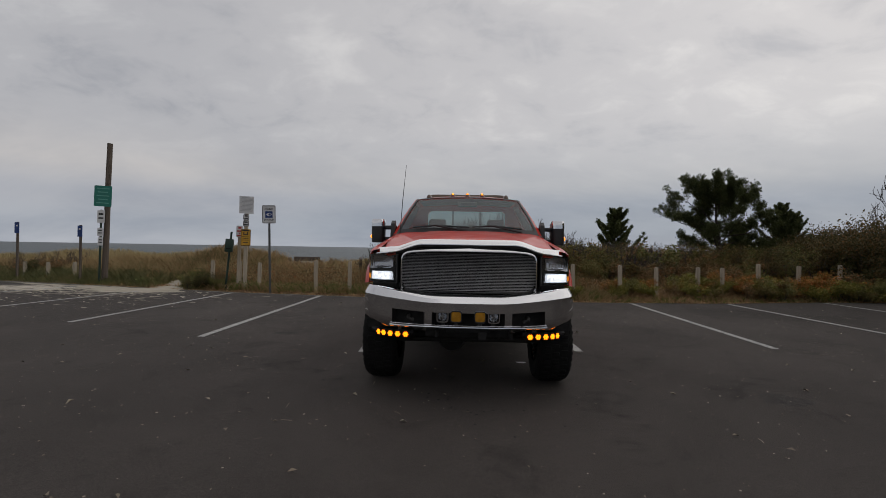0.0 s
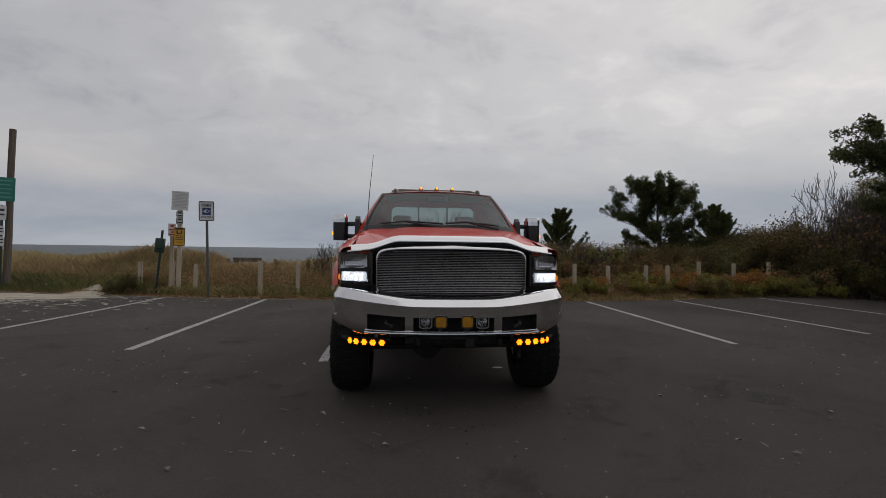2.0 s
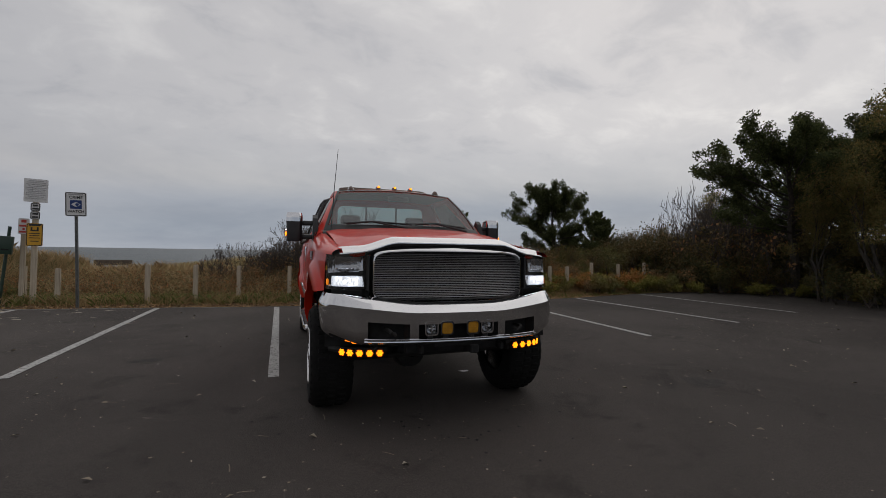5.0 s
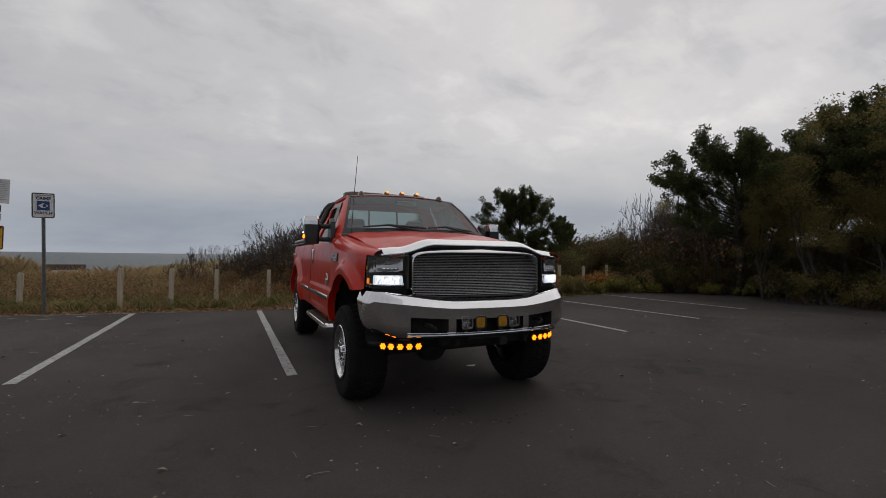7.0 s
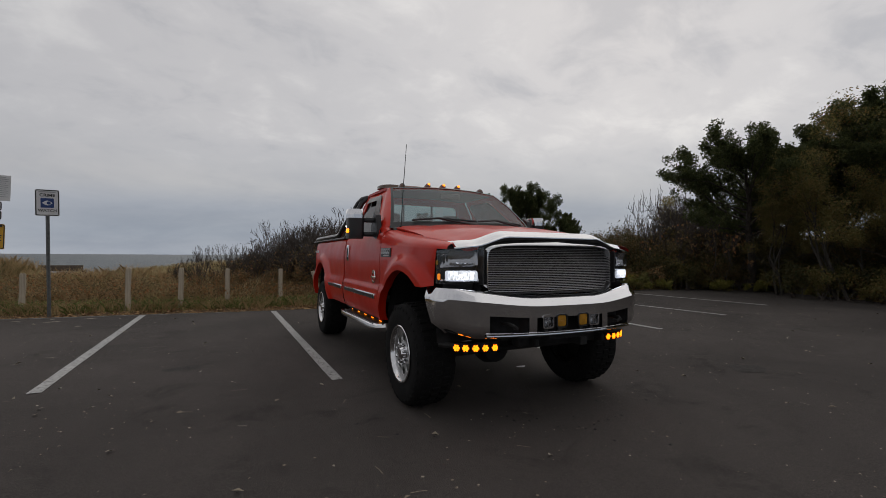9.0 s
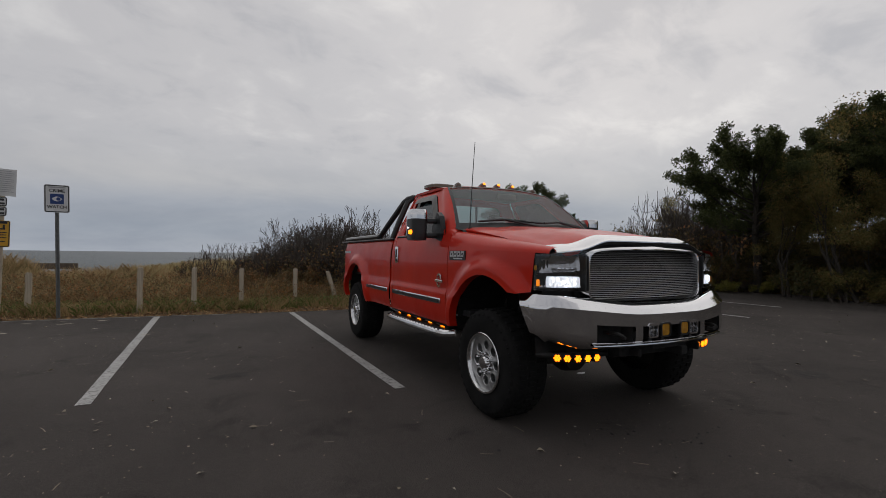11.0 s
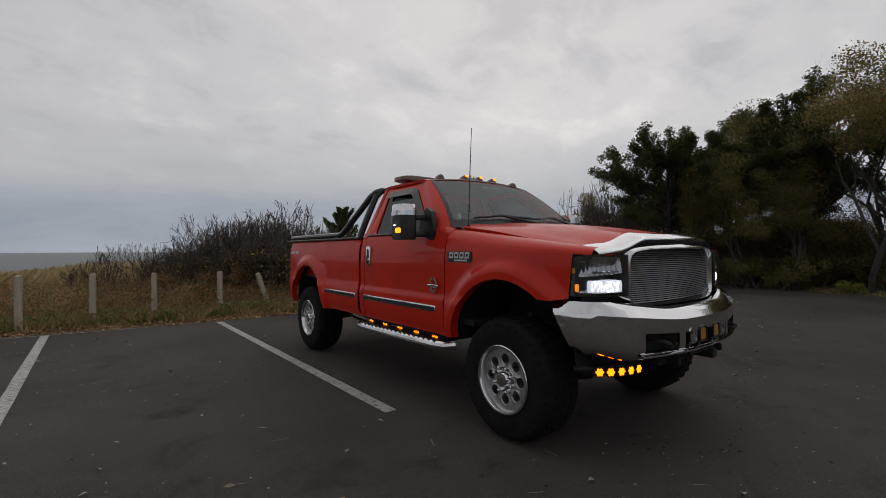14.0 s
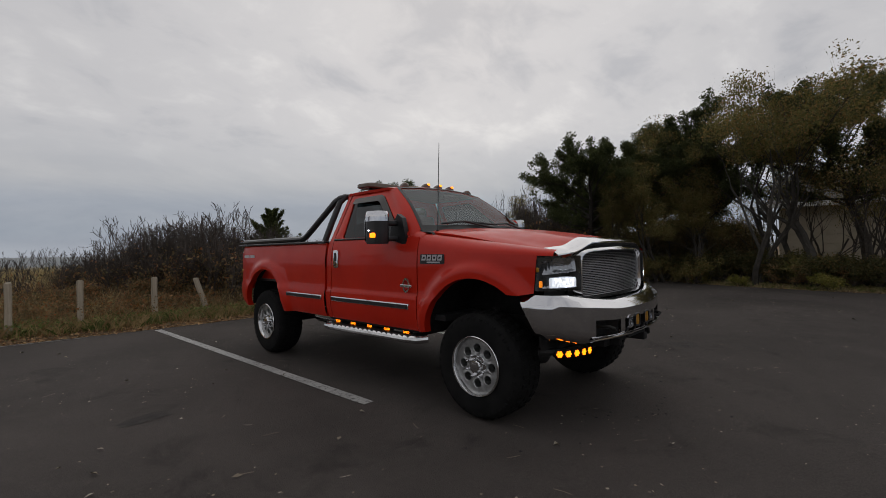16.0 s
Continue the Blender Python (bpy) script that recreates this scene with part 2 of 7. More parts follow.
sandf = a.math("MULTIPLY", a.ramp(drift, [(0.38, 0.0), (0.50, 0.92)]), a.ramp(blob, [(0.0, 0.0), (0.25, 1.0)]))
c = a.mix(sandf, c, (0.58, 0.52, 0.43))
a.color(c)
a.bump(a.voronoi(170), 0.55, 0.006)
ASPHALT = a.m
a = Mat("worn_line_paint", (0.5, 0.5, 0.48), 0.75)
w = a.ramp(a.noise(24, 8, 0.75), [(0.36, (0.10, 0.095, 0.09)), (0.50, (0.40, 0.395, 0.38)), (0.8, (0.52, 0.515, 0.50))])
a.color(a.mix(1.0, w, a.ramp(a.noise(2.2, 4), [(0.3, 0.78), (0.7, 1.1)]), "MULTIPLY"))
a.bump(a.voronoi(170), 0.3, 0.004)
LINE = a.m
a = Mat("faded_edge_paint", (0.2, 0.2, 0.18), 0.85)
a.color(a.ramp(a.noise(9, 8, 0.75), [(0.42, (0.055, 0.052, 0.048)), (0.62, (0.30, 0.28, 0.25))]))
EDGE = a.m
a = Mat("dune_soil", (0.12, 0.09, 0.06), 0.95)
soil = a.ramp(a.noise(1.1, 7, 0.65), [(0.3, (0.085, 0.066, 0.036)), (0.55, (0.16, 0.115, 0.062)), (0.78, (0.25, 0.19, 0.115))])
a.color(a.mix(a.ramp(a.noise(30, 5, 0.7), [(0.4, 0.0), (0.7, 0.6)]), soil, (0.21, 0.12, 0.055)))
a.bump(a.noise(22, 6, 0.7), 0.9, 0.06)
SOIL = a.m
a = Mat("beach_sand", (0.42, 0.37, 0.29), 0.95)
a.color(a.ramp(a.noise(1.6, 7, 0.6), [(0.3, (0.34, 0.30, 0.235)), (0.7, (0.46, 0.41, 0.33))]))
a.bump(a.noise(9, 6, 0.7), 0.6, 0.05)
SAND = a.m
a = Mat("grey_sea", (0.045, 0.062, 0.070), 0.45, spec=0.25)
a.color(a.ramp(a.noise(0.02, 6, 0.6, (0.25, 1, 1)), [(0.3, (0.038, 0.056, 0.066)), (0.7, (0.062, 0.080, 0.088))]))
a.bump(a.noise(0.5, 7, 0.65, (0.35, 1, 1)), 0.9, 0.7)
SEA = a.m


def leafy(name, stops, rough=0.75, thin=0.25, patch=0.0):
    """Leaf or blade colours; patch is how far they go by drifts of ground rather than blade by blade."""
    a = Mat(name, stops[0][1], rough)
    fac = a.random()
    if patch:
        drift = a.ramp(a.noise(1.3, 6, 0.7), [(0.30, 0.0), (0.70, 1.0)])
        fac = a.math("ADD", a.math("MULTIPLY", fac, 1 - patch), a.math("MULTIPLY", drift, patch))
    a.color(a.ramp(fac, stops))
    if thin:
        tl = a.node("ShaderNodeBsdfTranslucent")
        a.link(a.b.inputs["Base Color"].links[0].from_socket, tl.inputs[0])
        mx = a.node("ShaderNodeMixShader")
        mx.inputs[0].default_value = thin
        out = a.t.nodes["Material Output"]
        a.link(a.b.outputs[0], mx.inputs[1])
        a.link(tl.outputs[0], mx.inputs[2])
        a.link(mx.outputs[0], out.inputs[0])
    return a.m


MIXED_STALK = leafy("brown_green_stalks", [(0.0, (0.22, 0.205, 0.085)), (0.35, (0.40, 0.285, 0.140)), (0.7, (0.54, 0.385, 0.20)), (1.0, (0.68, 0.55, 0.34))], thin=0.4, patch=0.6)
DUNE_GRASS = leafy("dry_dune_grass", [(0.0, (0.24, 0.225, 0.100)), (0.3, (0.42, 0.34, 0.165)), (0.65, (0.56, 0.45, 0.24)), (1.0, (0.70, 0.59, 0.37))], thin=0.4, patch=0.6)
OLIVE_GRASS = leafy("olive_brown_grass", [(0.0, (0.10, 0.120, 0.050)), (0.5, (0.18, 0.185, 0.075)), (0.8, (0.28, 0.23, 0.10)), (1.0, (0.42, 0.31, 0.15))], thin=0.4, patch=0.6)
GREEN_WEED = leafy("green_weeds", [(0.0, (0.10, 0.145, 0.036)), (0.5, (0.185, 0.235, 0.065)), (1.0, (0.34, 0.31, 0.11))], thin=0.35)
RUST_STALK = leafy("rusty_stalks", [(0.0, (0.29, 0.185, 0.10)), (0.5, (0.50, 0.32, 0.16)), (1.0, (0.64, 0.48, 0.28))], thin=0.4)
LITTER = leafy("fallen_leaves", [(0.0, (0.15, 0.075, 0.031)), (0.5, (0.33, 0.180, 0.075)), (1.0, (0.50, 0.33, 0.155))], 0.9, 0)
PALE_LITTER = leafy("pale_leaf_litter", [(0.0, (0.12, 0.10, 0.075)), (0.6, (0.24, 0.20, 0.14)), (1.0, (0.42, 0.38, 0.30))], 0.9, 0)
a = Mat("oil_soaked_asphalt", (0.03, 0.027, 0.025), 0.8, 0, spec=0.2)
a.color(a.ramp(a.noise(14, 8, 0.75), [(0.35, (0.022, 0.020, 0.019)), (0.62, (0.05, 0.044, 0.040))]))
a.bump(a.voronoi(170), 0.5, 0.006)
STAIN = a.m
TAR = plain("dark_crumbs", (0.008, 0.008, 0.008), 0.9)
BARK = plain("grey_brown_bark", (0.050, 0.042, 0.034), 0.95, 0, 0.4, 14, 0.8, 40)
PALE_BARK = plain("pale_lichened_bark", (0.055, 0.049, 0.041), 0.95, 0, 0.35, 9, 0.7, 40)
TWIG = plain("dark_twigs", (0.078, 0.063, 0.053), 0.9, 0, 0.3, 9)
PINE = leafy("pine_needles", [(0.0, (0.042, 0.058, 0.020)), (0.6, (0.085, 0.102, 0.034)), (1.0, (0.14, 0.145, 0.050))], 0.7, 0.5)
OAK = leafy("autumn_oak_leaves", [(0.0, (0.090, 0.090, 0.028)), (0.45, (0.165, 0.145, 0.047)), (0.75, (0.225, 0.165, 0.056)), (1.0, (0.30, 0.165, 0.06))], 0.7, 0.3)
WOOD_LEAF = leafy("dull_wood_leaves", [(0.0, (0.105, 0.110, 0.034)), (0.45, (0.180, 0.160, 0.050)), (0.8, (0.24, 0.180, 0.060)), (1.0, (0.30, 0.165, 0.06))], 0.75, 0.5)
THICKET_LEAF = leafy("brown_thicket_leaves", [(0.0, (0.060, 0.060, 0.022)), (0.5, (0.115, 0.092, 0.036)), (0.85, (0.175, 0.115, 0.045)), (1.0, (0.26, 0.13, 0.048))], 0.8, 0.3)
OLIVE = leafy("olive_leaves", [(0.0, (0.095, 0.105, 0.030)), (0.6, (0.19, 0.185, 0.055)), (1.0, (0.30, 0.24, 0.08))], 0.7, 0.3)
BRIAR = leafy("brown_briar_leaves", [(0.0, (0.110, 0.095, 0.042)), (0.5, (0.22, 0.155, 0.072)), (0.85, (0.33, 0.180, 0.075)), (1.0, (0.44, 0.17, 0.065))], 0.8, 0.3)
# undergrowth leaves: the shade beneath the trees is put into a darker green
DARKENED_LEAF = leafy("shade_darkened_leaves", [(0.0, (0.044, 0.052, 0.018)), (0.5, (0.084, 0.084, 0.028)), (0.85, (0.135, 0.110, 0.038)), (1.0, (0.20, 0.125, 0.045))], 0.65, 0.5)
FLAME = leafy("orange_autumn_leaves", [(0.0, (0.120, 0.105, 0.028)), (0.4, (0.33, 0.19, 0.045)), (0.75, (0.48, 0.215, 0.052)), (1.0, (0.50, 0.145, 0.045))], 0.75, 0.3)
YELLOWGREEN = leafy("yellow_green_leaves", [(0.0, (0.12, 0.135, 0.026)), (0.6, (0.25, 0.235, 0.050)), (1.0, (0.40, 0.30, 0.07))], 0.75, 0.3)
a = Mat("weathered_wood", (0.27, 0.24, 0.20), 0.9)
gr = a.noise(30, 6, 0.7, (1, 1, 0.06))
a.color(a.mix(a.ramp(a.noise(3, 4), [(0.35, 0.0), (0.7, 0.6)]), a.ramp(gr, [(0.3, (0.27, 0.228, 0.17)), (0.7, (0.57, 0.488, 0.375))]), (0.39, 0.34, 0.265)))
a.bump(gr, 0.6, 0.01)
WOOD = a.m
a = Mat("dark_pole_wood", (0.12, 0.09, 0.07), 0.9)
gr = a.noise(24, 6, 0.7, (1, 1, 0.05))
a.color(a.ramp(gr, [(0.3, (0.062, 0.048, 0.038)), (0.7, (0.17, 0.135, 0.105))]))
a.bump(gr, 0.6, 0.01)
POLE_WOOD = a.m
STEEL = plain("galvanised_steel", (0.16, 0.165, 0.16), 0.5, 0.6, 0.2, 20)
SIGN_WHITE = plain("white_sign_face", (0.62, 0.62, 0.62), 0.45, 0, 0.08, 4)
SILVER = plain("silver_badge_paint", (0.52, 0.52, 0.53), 0.3, 0, 0.1, 20)
SIGN_GREEN = plain("green_sign_face", (0.012, 0.17, 0.13), 0.45, 0, 0.1, 4)
SIGN_YELLOW = plain("yellow_sign_face", (0.62, 0.33, 0.02), 0.45, 0, 0.08, 4)
SIGN_BLUE = plain("blue_sign_ink", (0.010, 0.040, 0.17), 0.5, 0, 0.1, 6)
INK = plain("black_sign_ink", (0.02, 0.02, 0.022), 0.6, 0, 0.1, 6)
GREY_INK = plain("grey_sign_print", (0.36, 0.36, 0.37), 0.6, 0, 0.1, 6)
RED_INK = plain("red_sign_ink", (0.45, 0.05, 0.04), 0.6, 0, 0.1, 6)
PALE_INK = plain("pale_print_on_green", (0.11, 0.32, 0.27), 0.6, 0, 0.1, 6)
BIN_GREEN = plain("dark_green_box", (0.012, 0.035, 0.022), 0.45, 0, 0.15, 6)
SIDING = plain("tan_siding", (0.36, 0.315, 0.24), 0.85, 0, 0.1, 3)
ROOFING = plain("grey_roof_shingle", (0.085, 0.08, 0.078), 0.9, 0, 0.25, 8)
TRIM = plain("white_painted_trim", (0.6, 0.6, 0.58), 0.6, 0, 0.1, 5)
PANE = plain("dark_window_pane", (0.03, 0.035, 0.04), 0.08, 0, 0.1, 3)


# ---- mesh helpers ----
def finish(me, mat, smooth=32):
    me.materials.append(mat)
    if smooth:
        me.polygons.foreach_set("use_smooth", [True] * len(me.polygons))
        me.set_sharp_from_angle(angle=radians(smooth))
    me.update()


def part(name, bm, material, parent=None, label="", smooth=32, out=None):
    """Links a bmesh as one mesh object, under a thing or a part if parent is given. out: the way an open sheet faces."""
    bmesh.ops.recalc_face_normals(bm, faces=bm.faces)
    if out and sum((f.normal * f.calc_area() for f in bm.faces), Vector()).dot(Vector(out)) < 0:
        bmesh.ops.reverse_faces(bm, faces=bm.faces)
    me = bpy.data.meshes.new(name)
    bm.to_mesh(me)
    bm.free()
    finish(me, material, smooth)
    ob = new(name, me)
    if parent:
        ob.parent = parent
    if label:
        ob["label"] = label
    return ob


def empty(name, m=None, label="", category="", group="", kind=""):
    ob = new(name)
    ob.empty_display_size = 0.1
    if m:
        ob.matrix_world = m
    return tagged(ob, label, category, group, kind)


def B():
    return bmesh.new()


def box(bm, c, s, bevel=0.0, m=None, seg=1):
    r = bmesh.ops.create_cube(bm, size=1, matrix=(m or Matrix()) @ Matrix.Translation(c) @ Matrix.Diagonal((*s, 1)))
    if bevel:
        es = list({e for v in r["verts"] for e in v.link_edges})
        bmesh.ops.bevel(bm, geom=es, offset=bevel, segments=seg, affect="EDGES", profile=0.5)
    return bm


def grid(bm, rows, close_u=False, close_v=False):
    vs = [[bm.verts.new(p) for p in r] for r in rows]
    nr, nc = len(vs), len(vs[0])
    for i in range(nr if close_v else nr - 1):
        for j in range(nc if close_u else nc - 1):
            q = [vs[i][j], vs[i][(j + 1) % nc], vs[(i + 1) % nr][(j + 1) % nc], vs[(i + 1) % nr][j]]
            if len(set(q)) == 4:
                bm.faces.new(q)
    return vs


def tube(bm, pts, r, n=8, caps=True):
    pts = [Vector(p) for p in pts]
    rings, prev = [], None
    for i, p in enumerate(pts):
        d = (pts[min(i + 1, len(pts) - 1)] - pts[max(i - 1, 0)]).normalized()
        if prev is None:
            ref = Vector((0, 0, 1)) if abs(d.z) < 0.9 else Vector((1, 0, 0))
            u = d.cross(ref).normalized()
        else:
            u = (prev - d * prev.dot(d)).normalized()
        prev, v = u, d.cross(u)
        rr = r[i] if isinstance(r, (list, tuple)) else r
        rings.append([p + (u * math.cos(2 * math.pi * k / n) + v * math.sin(2 * math.pi * k / n)) * rr for k in range(n)])
    vs = grid(bm, rings, close_u=True)
    if caps:
        bm.faces.new(vs[0][::-1])
        bm.faces.new(vs[-1])
    return bm


def lathe(bm, prof, n=48, axis="x", c=(0, 0, 0), caps=False):
    """prof: (distance along the axis, radius)."""
    rows = []
    for h, r in prof:
        row = []
        for k in range(n):
            a = 2 * math.pi * k / n
            p = {"x": (h, r * math.cos(a), r * math.sin(a)), "y": (r * math.cos(a), h, r * math.sin(a)), "z": (r * math.cos(a), r * math.sin(a), h)}[axis]
            row.append(Vector(p) + Vector(c))
        rows.append(row)
    vs = grid(bm, rows, close_u=True)
    if caps:
        bm.faces.new(vs[0][::-1])
        bm.faces.new(vs[-1])
    return bm


def rounded(w, h, r, n=5):
    """Outline of a rounded rectangle, centred."""
    out = []
    for cx, cy, a0 in ((w / 2 - r, h / 2 - r, 0), (-w / 2 + r, h / 2 - r, 90), (-w / 2 + r, -h / 2 + r, 180), (w / 2 - r, -h / 2 + r, 270)):
        for k in range(n + 1):
            a = radians(a0 + 90 * k / n)
            out.append((cx + r * math.cos(a), cy + r * math.sin(a)))
    return out


def slab(bm, outline, depth, m, bevel=0.0):
    """An outline in x, z, given depth along y (from 0 back to depth), with a small edge round."""
    f = 1 - 2 * bevel / max(1e-6, max(abs(x) for x, z in outline) * 2)
    loops = [[m @ Vector((x * f, 0, z * f)) for x, z in outline], [m @ Vector((x, bevel, z)) for x, z in outline], [m @ Vector((x, depth, z)) for x, z in outline]] if bevel else [[m @ Vector((x, 0, z)) for x, z in outline], [m @ Vector((x, depth, z)) for x, z in outline]]
    vs = grid(bm, loops, close_u=True)
    bm.faces.new(vs[0])
    bm.faces.new(vs[-1][::-1])
    return bm


def solid(bm, thick):
    """Gives an open sheet of faces a thickness, against its normals."""
    bmesh.ops.recalc_face_normals(bm, faces=bm.faces)
    bmesh.ops.solidify(bm, geom=list(bm.faces), thickness=thick)
    return bm


def smoothstep(a, b, x):
    t = np.clip((x - a) / (b - a), 0, 1)
    return t * t * (3 - 2 * t)


def raw_mesh(name, verts, faces_per, mat, parent=None, label="", smooth=0):
    """A big mesh from arrays: verts (n, k, 3), with the same faces on each group of k."""
    verts = np.asarray(verts, dtype=np.float32)
    n, k = verts.shape[:2]
    loops, starts, totals = [], [], []
    pos = 0
    base = (np.arange(n) * k)[:, None]
    per = sum(len(f) for f in faces_per)
    flat = np.concatenate([np.array(f) for f in faces_per])
    loop = (base + flat[None, :]).ravel()
    tot = np.tile(np.array([len(f) for f in faces_per]), n)
    start = np.concatenate([[0], np.cumsum(tot)[:-1]])
    me = bpy.data.meshes.new(name)
    me.vertices.add(n * k)
    me.vertices.foreach_set("co", verts.ravel())
    me.loops.add(len(loop))
    me.loops.foreach_set("vertex_index", loop.astype(np.int32))
    me.polygons.add(len(tot))
    me.polygons.foreach_set("loop_start", start.astype(np.int32))
    me.polygons.foreach_set("loop_total", tot.astype(np.int32))
    me.update(calc_edges=True)
    me.validate()
    finish(me, mat, smooth)
    ob = new(name, me)
    if parent:
        ob.parent = parent
    if label:
        ob["label"] = label
    return ob


# ---- ground, lot, sea ----
LOT = [(-34, 21.0), (-24, 18.0), (-14.6, 15.0), (-10.5, 14.0), (-8.25, 13.4), (-6.0, 12.75), (-4.0, 12.45), (-2.15, 12.15), (-0.5, 11.98), (2.0, 11.85), (4.3, 11.88), (6.8, 12.1), (9.7, 12.75), (11.8, 12.9), (13.8, 12.2), (14.8, 11.0), (14.9, 9.5), (14.0, 7.6),
       (12.9, 5.8), (12.2, 3.5), (11.8, 1.0), (11.7, -2.0), (12.2, -8.0), (13.4, -26.0), (-38, -26.0)]


def lot_distance(x, y):
    """Metres outside the asphalt's edge; negative on the asphalt."""
    x, y = np.asarray(x, float), np.asarray(y, float)
    best, inside = np.full(x.shape, 1e9), np.zeros(x.shape, bool)
    for (ax, ay), (bx, by) in zip(LOT, LOT[1:] + LOT[:1]):
        ex, ey = bx - ax, by - ay
        t = np.clip(((x - ax) * ex + (y - ay) * ey) / (ex * ex + ey * ey), 0, 1)
        best = np.minimum(best, np.hypot(x - ax - t * ex, y - ay - t * ey))
        cross = ((ay > y) != (by > y)) & (x < (bx - ax) * (y - ay) / (by - ay + 1e-12) + ax)
        inside ^= cross
    return np.where(inside, -best, best)


def wave(x, y, s, k):
    return np.sin(x * s + k) * np.cos(y * s * 1.13 + k * 1.7) + 0.5 * np.sin(x * s * 2.3 + y * s * 1.7 + k * 2.1)


def ground_height(x, y):
    x, y = np.asarray(x, float), np.asarray(y, float)
    d = lot_distance(x, y)
    z = -0.04 + 0.06 * smoothstep(0, 0.5, d)
    rise = 0.56 * smoothstep(1.0, 8.0, d) + 0.06 * smoothstep(0.5, 3, d) * wave(x, y, 0.9, 0.4) + 0.10 * smoothstep(3, 8, d) * wave(x, y, 0.35, 1.3)
    rise = rise + 0.62 * np.exp(-((x + 9.2) / 1.5) ** 2 - ((y - 18.3) / 1.3) ** 2) * smoothstep(0.3, 2.0, d)
    rise = rise - 0.34 * np.exp(-((x + 8.4) / 3.2) ** 2) * smoothstep(17.5, 22.5, y)
    path = np.exp(-((x + 8.45 + (y - 13.1) * 0.33) / 0.7) ** 2) * smoothstep(12.9, 14.0, y) * (1 - smoothstep(15.5, 16.7, y))
    rise = rise * (1 - 0.7 * path)
    z = z + rise * smoothstep(0.0, 1.0, d)
    shore = smoothstep(24, 36, y + 0.0 * x)
    return z * (1 - shore) - 3.6 * shore


def span(lo, hi, fine_lo, fine_hi, step, grow):
    vals = list(np.arange(fine_lo, fine_hi + 1e-6, step))
    s, v = step, fine_hi
    while v < hi:
        s *= grow
        v = min(hi, v + s)
        vals.append(v)
    s, v = step, fine_lo
    while v > lo:
        s *= grow
        v = max(lo, v - s)
        vals.insert(0, v)
    return np.array(vals)


gx, gy = span(-4000, 4000, -24, 24, 0.35, 1.35), span(-4000, 4000, 9, 32, 0.3, 1.35)
GX, GY = np.meshgrid(gx, gy)
GZ = ground_height(GX, GY)
nv, nu = GX.shape
me = bpy.data.meshes.new("ground")
idx = np.arange(nv * nu).reshape(nv, nu)
me.from_pydata(np.stack([GX, GY, GZ], -1).reshape(-1, 3).tolist(), [], np.stack([idx[:-1, :-1], idx[:-1, 1:], idx[1:, 1:], idx[1:, :-1]], -1).reshape(-1, 4).tolist())
finish(me, SOIL, 180)
ground = tagged(new("ground", me), "sandy dune soil under dry grass behind the car park", "ground", kind="structure")

bm = B()
top = []
random.seed(5)
for (ax, ay), (bx, by) in zip(LOT, LOT[1:] + LOT[:1]):
    n = max(1, int(math.hypot(bx - ax, by - ay) / 0.35))
    for k in range(n):
        t = k / n
        j = 0.035 if ay > -20 else 0
        top.append((ax + (bx - ax) * t + random.uniform(-j, j), ay + (by - ay) * t + random.uniform(-j, j)))
vs = grid(bm, [[(x, y, 0.0) for x, y in top], [(x, y, -0.09) for x, y in top]], close_u=True)
bm.faces.new(vs[0])
tagged(part("parking_lot", bm, ASPHALT, smooth=0), "dark worn asphalt car park with sand and litter", "pavement", kind="structure")

bm = B()
sxs, sys_ = span(-4500, 4500, -20, 20, 4, 1.5), span(29, 4500, 29, 60, 3, 1.4)
grid(bm, [[(x, y, -2.3) for x in sxs] for y in sys_])
tagged(part("sea", bm, SEA), "calm grey sea reaching to the horizon", "water", kind="structure")

bm = B()
pts = [(-8.35, 12.85), (-8.5, 13.3), (-8.72, 13.9), (-8.9, 14.5), (-9.08, 15.0), (-9.5, 16.4), (-10.0, 18.2), (-10.3, 20.4), (-10.7, 22.8)]
rows = []
for x, y in pts:
    rows.append([(x + u, y, max(0.004, float(ground_height(x + u, y))) + 0.03 - 0.03 * abs(u) / 0.5) for u in (-0.5, -0.25, 0, 0.25, 0.5)])
grid(bm, rows)
tagged(part("sand_path", bm, SAND), "pale sandy footpath through the dune grass", "path", kind="structure")


# sand spilled from the path over the edge of the lot, and thin patches of it blown across the bays
rng = np.random.default_rng(91)
bm = B()
for cx, cy, rx_, ry_ in ((-9.3, 13.15, 1.35, 0.40), (-10.9, 13.62, 1.3, 0.20), (-8.35, 12.85, 0.7, 0.28), (-9.9, 12.75, 1.1, 0.16), (-13.2, 14.25, 1.6, 0.12)):
    ph = rng.uniform(0, 6.28, 4)
    rim_ = [(cx + rx_ * math.cos(a) * (1 + 0.22 * math.sin(3 * a + ph[0]) + 0.14 * math.sin(7 * a + ph[1])) - 0.25 * ry_ * math.sin(a), cy + ry_ * math.sin(a) * (1 + 0.25 * math.sin(4 * a + ph[2]) + 0.18 * math.sin(9 * a + ph[3])) - 0.29 * rx_ * math.cos(a), 0.003) for a in [2 * math.pi * k / 44 for k in range(44)]]
    mid = [(cx + (x - cx) * 0.5, cy + (y - cy) * 0.5, 0.016) for x, y, z in rim_]
    core = [(cx + (x - cx) * 0.02, cy + (y - cy) * 0.02, 0.022) for x, y, z in rim_]
    grid(bm, [rim_, mid, core], close_u=True)
tagged(part("sand_spill", bm, SAND), "pale sand spilled over the asphalt by the path", "sand", kind="structure")
bm = B()
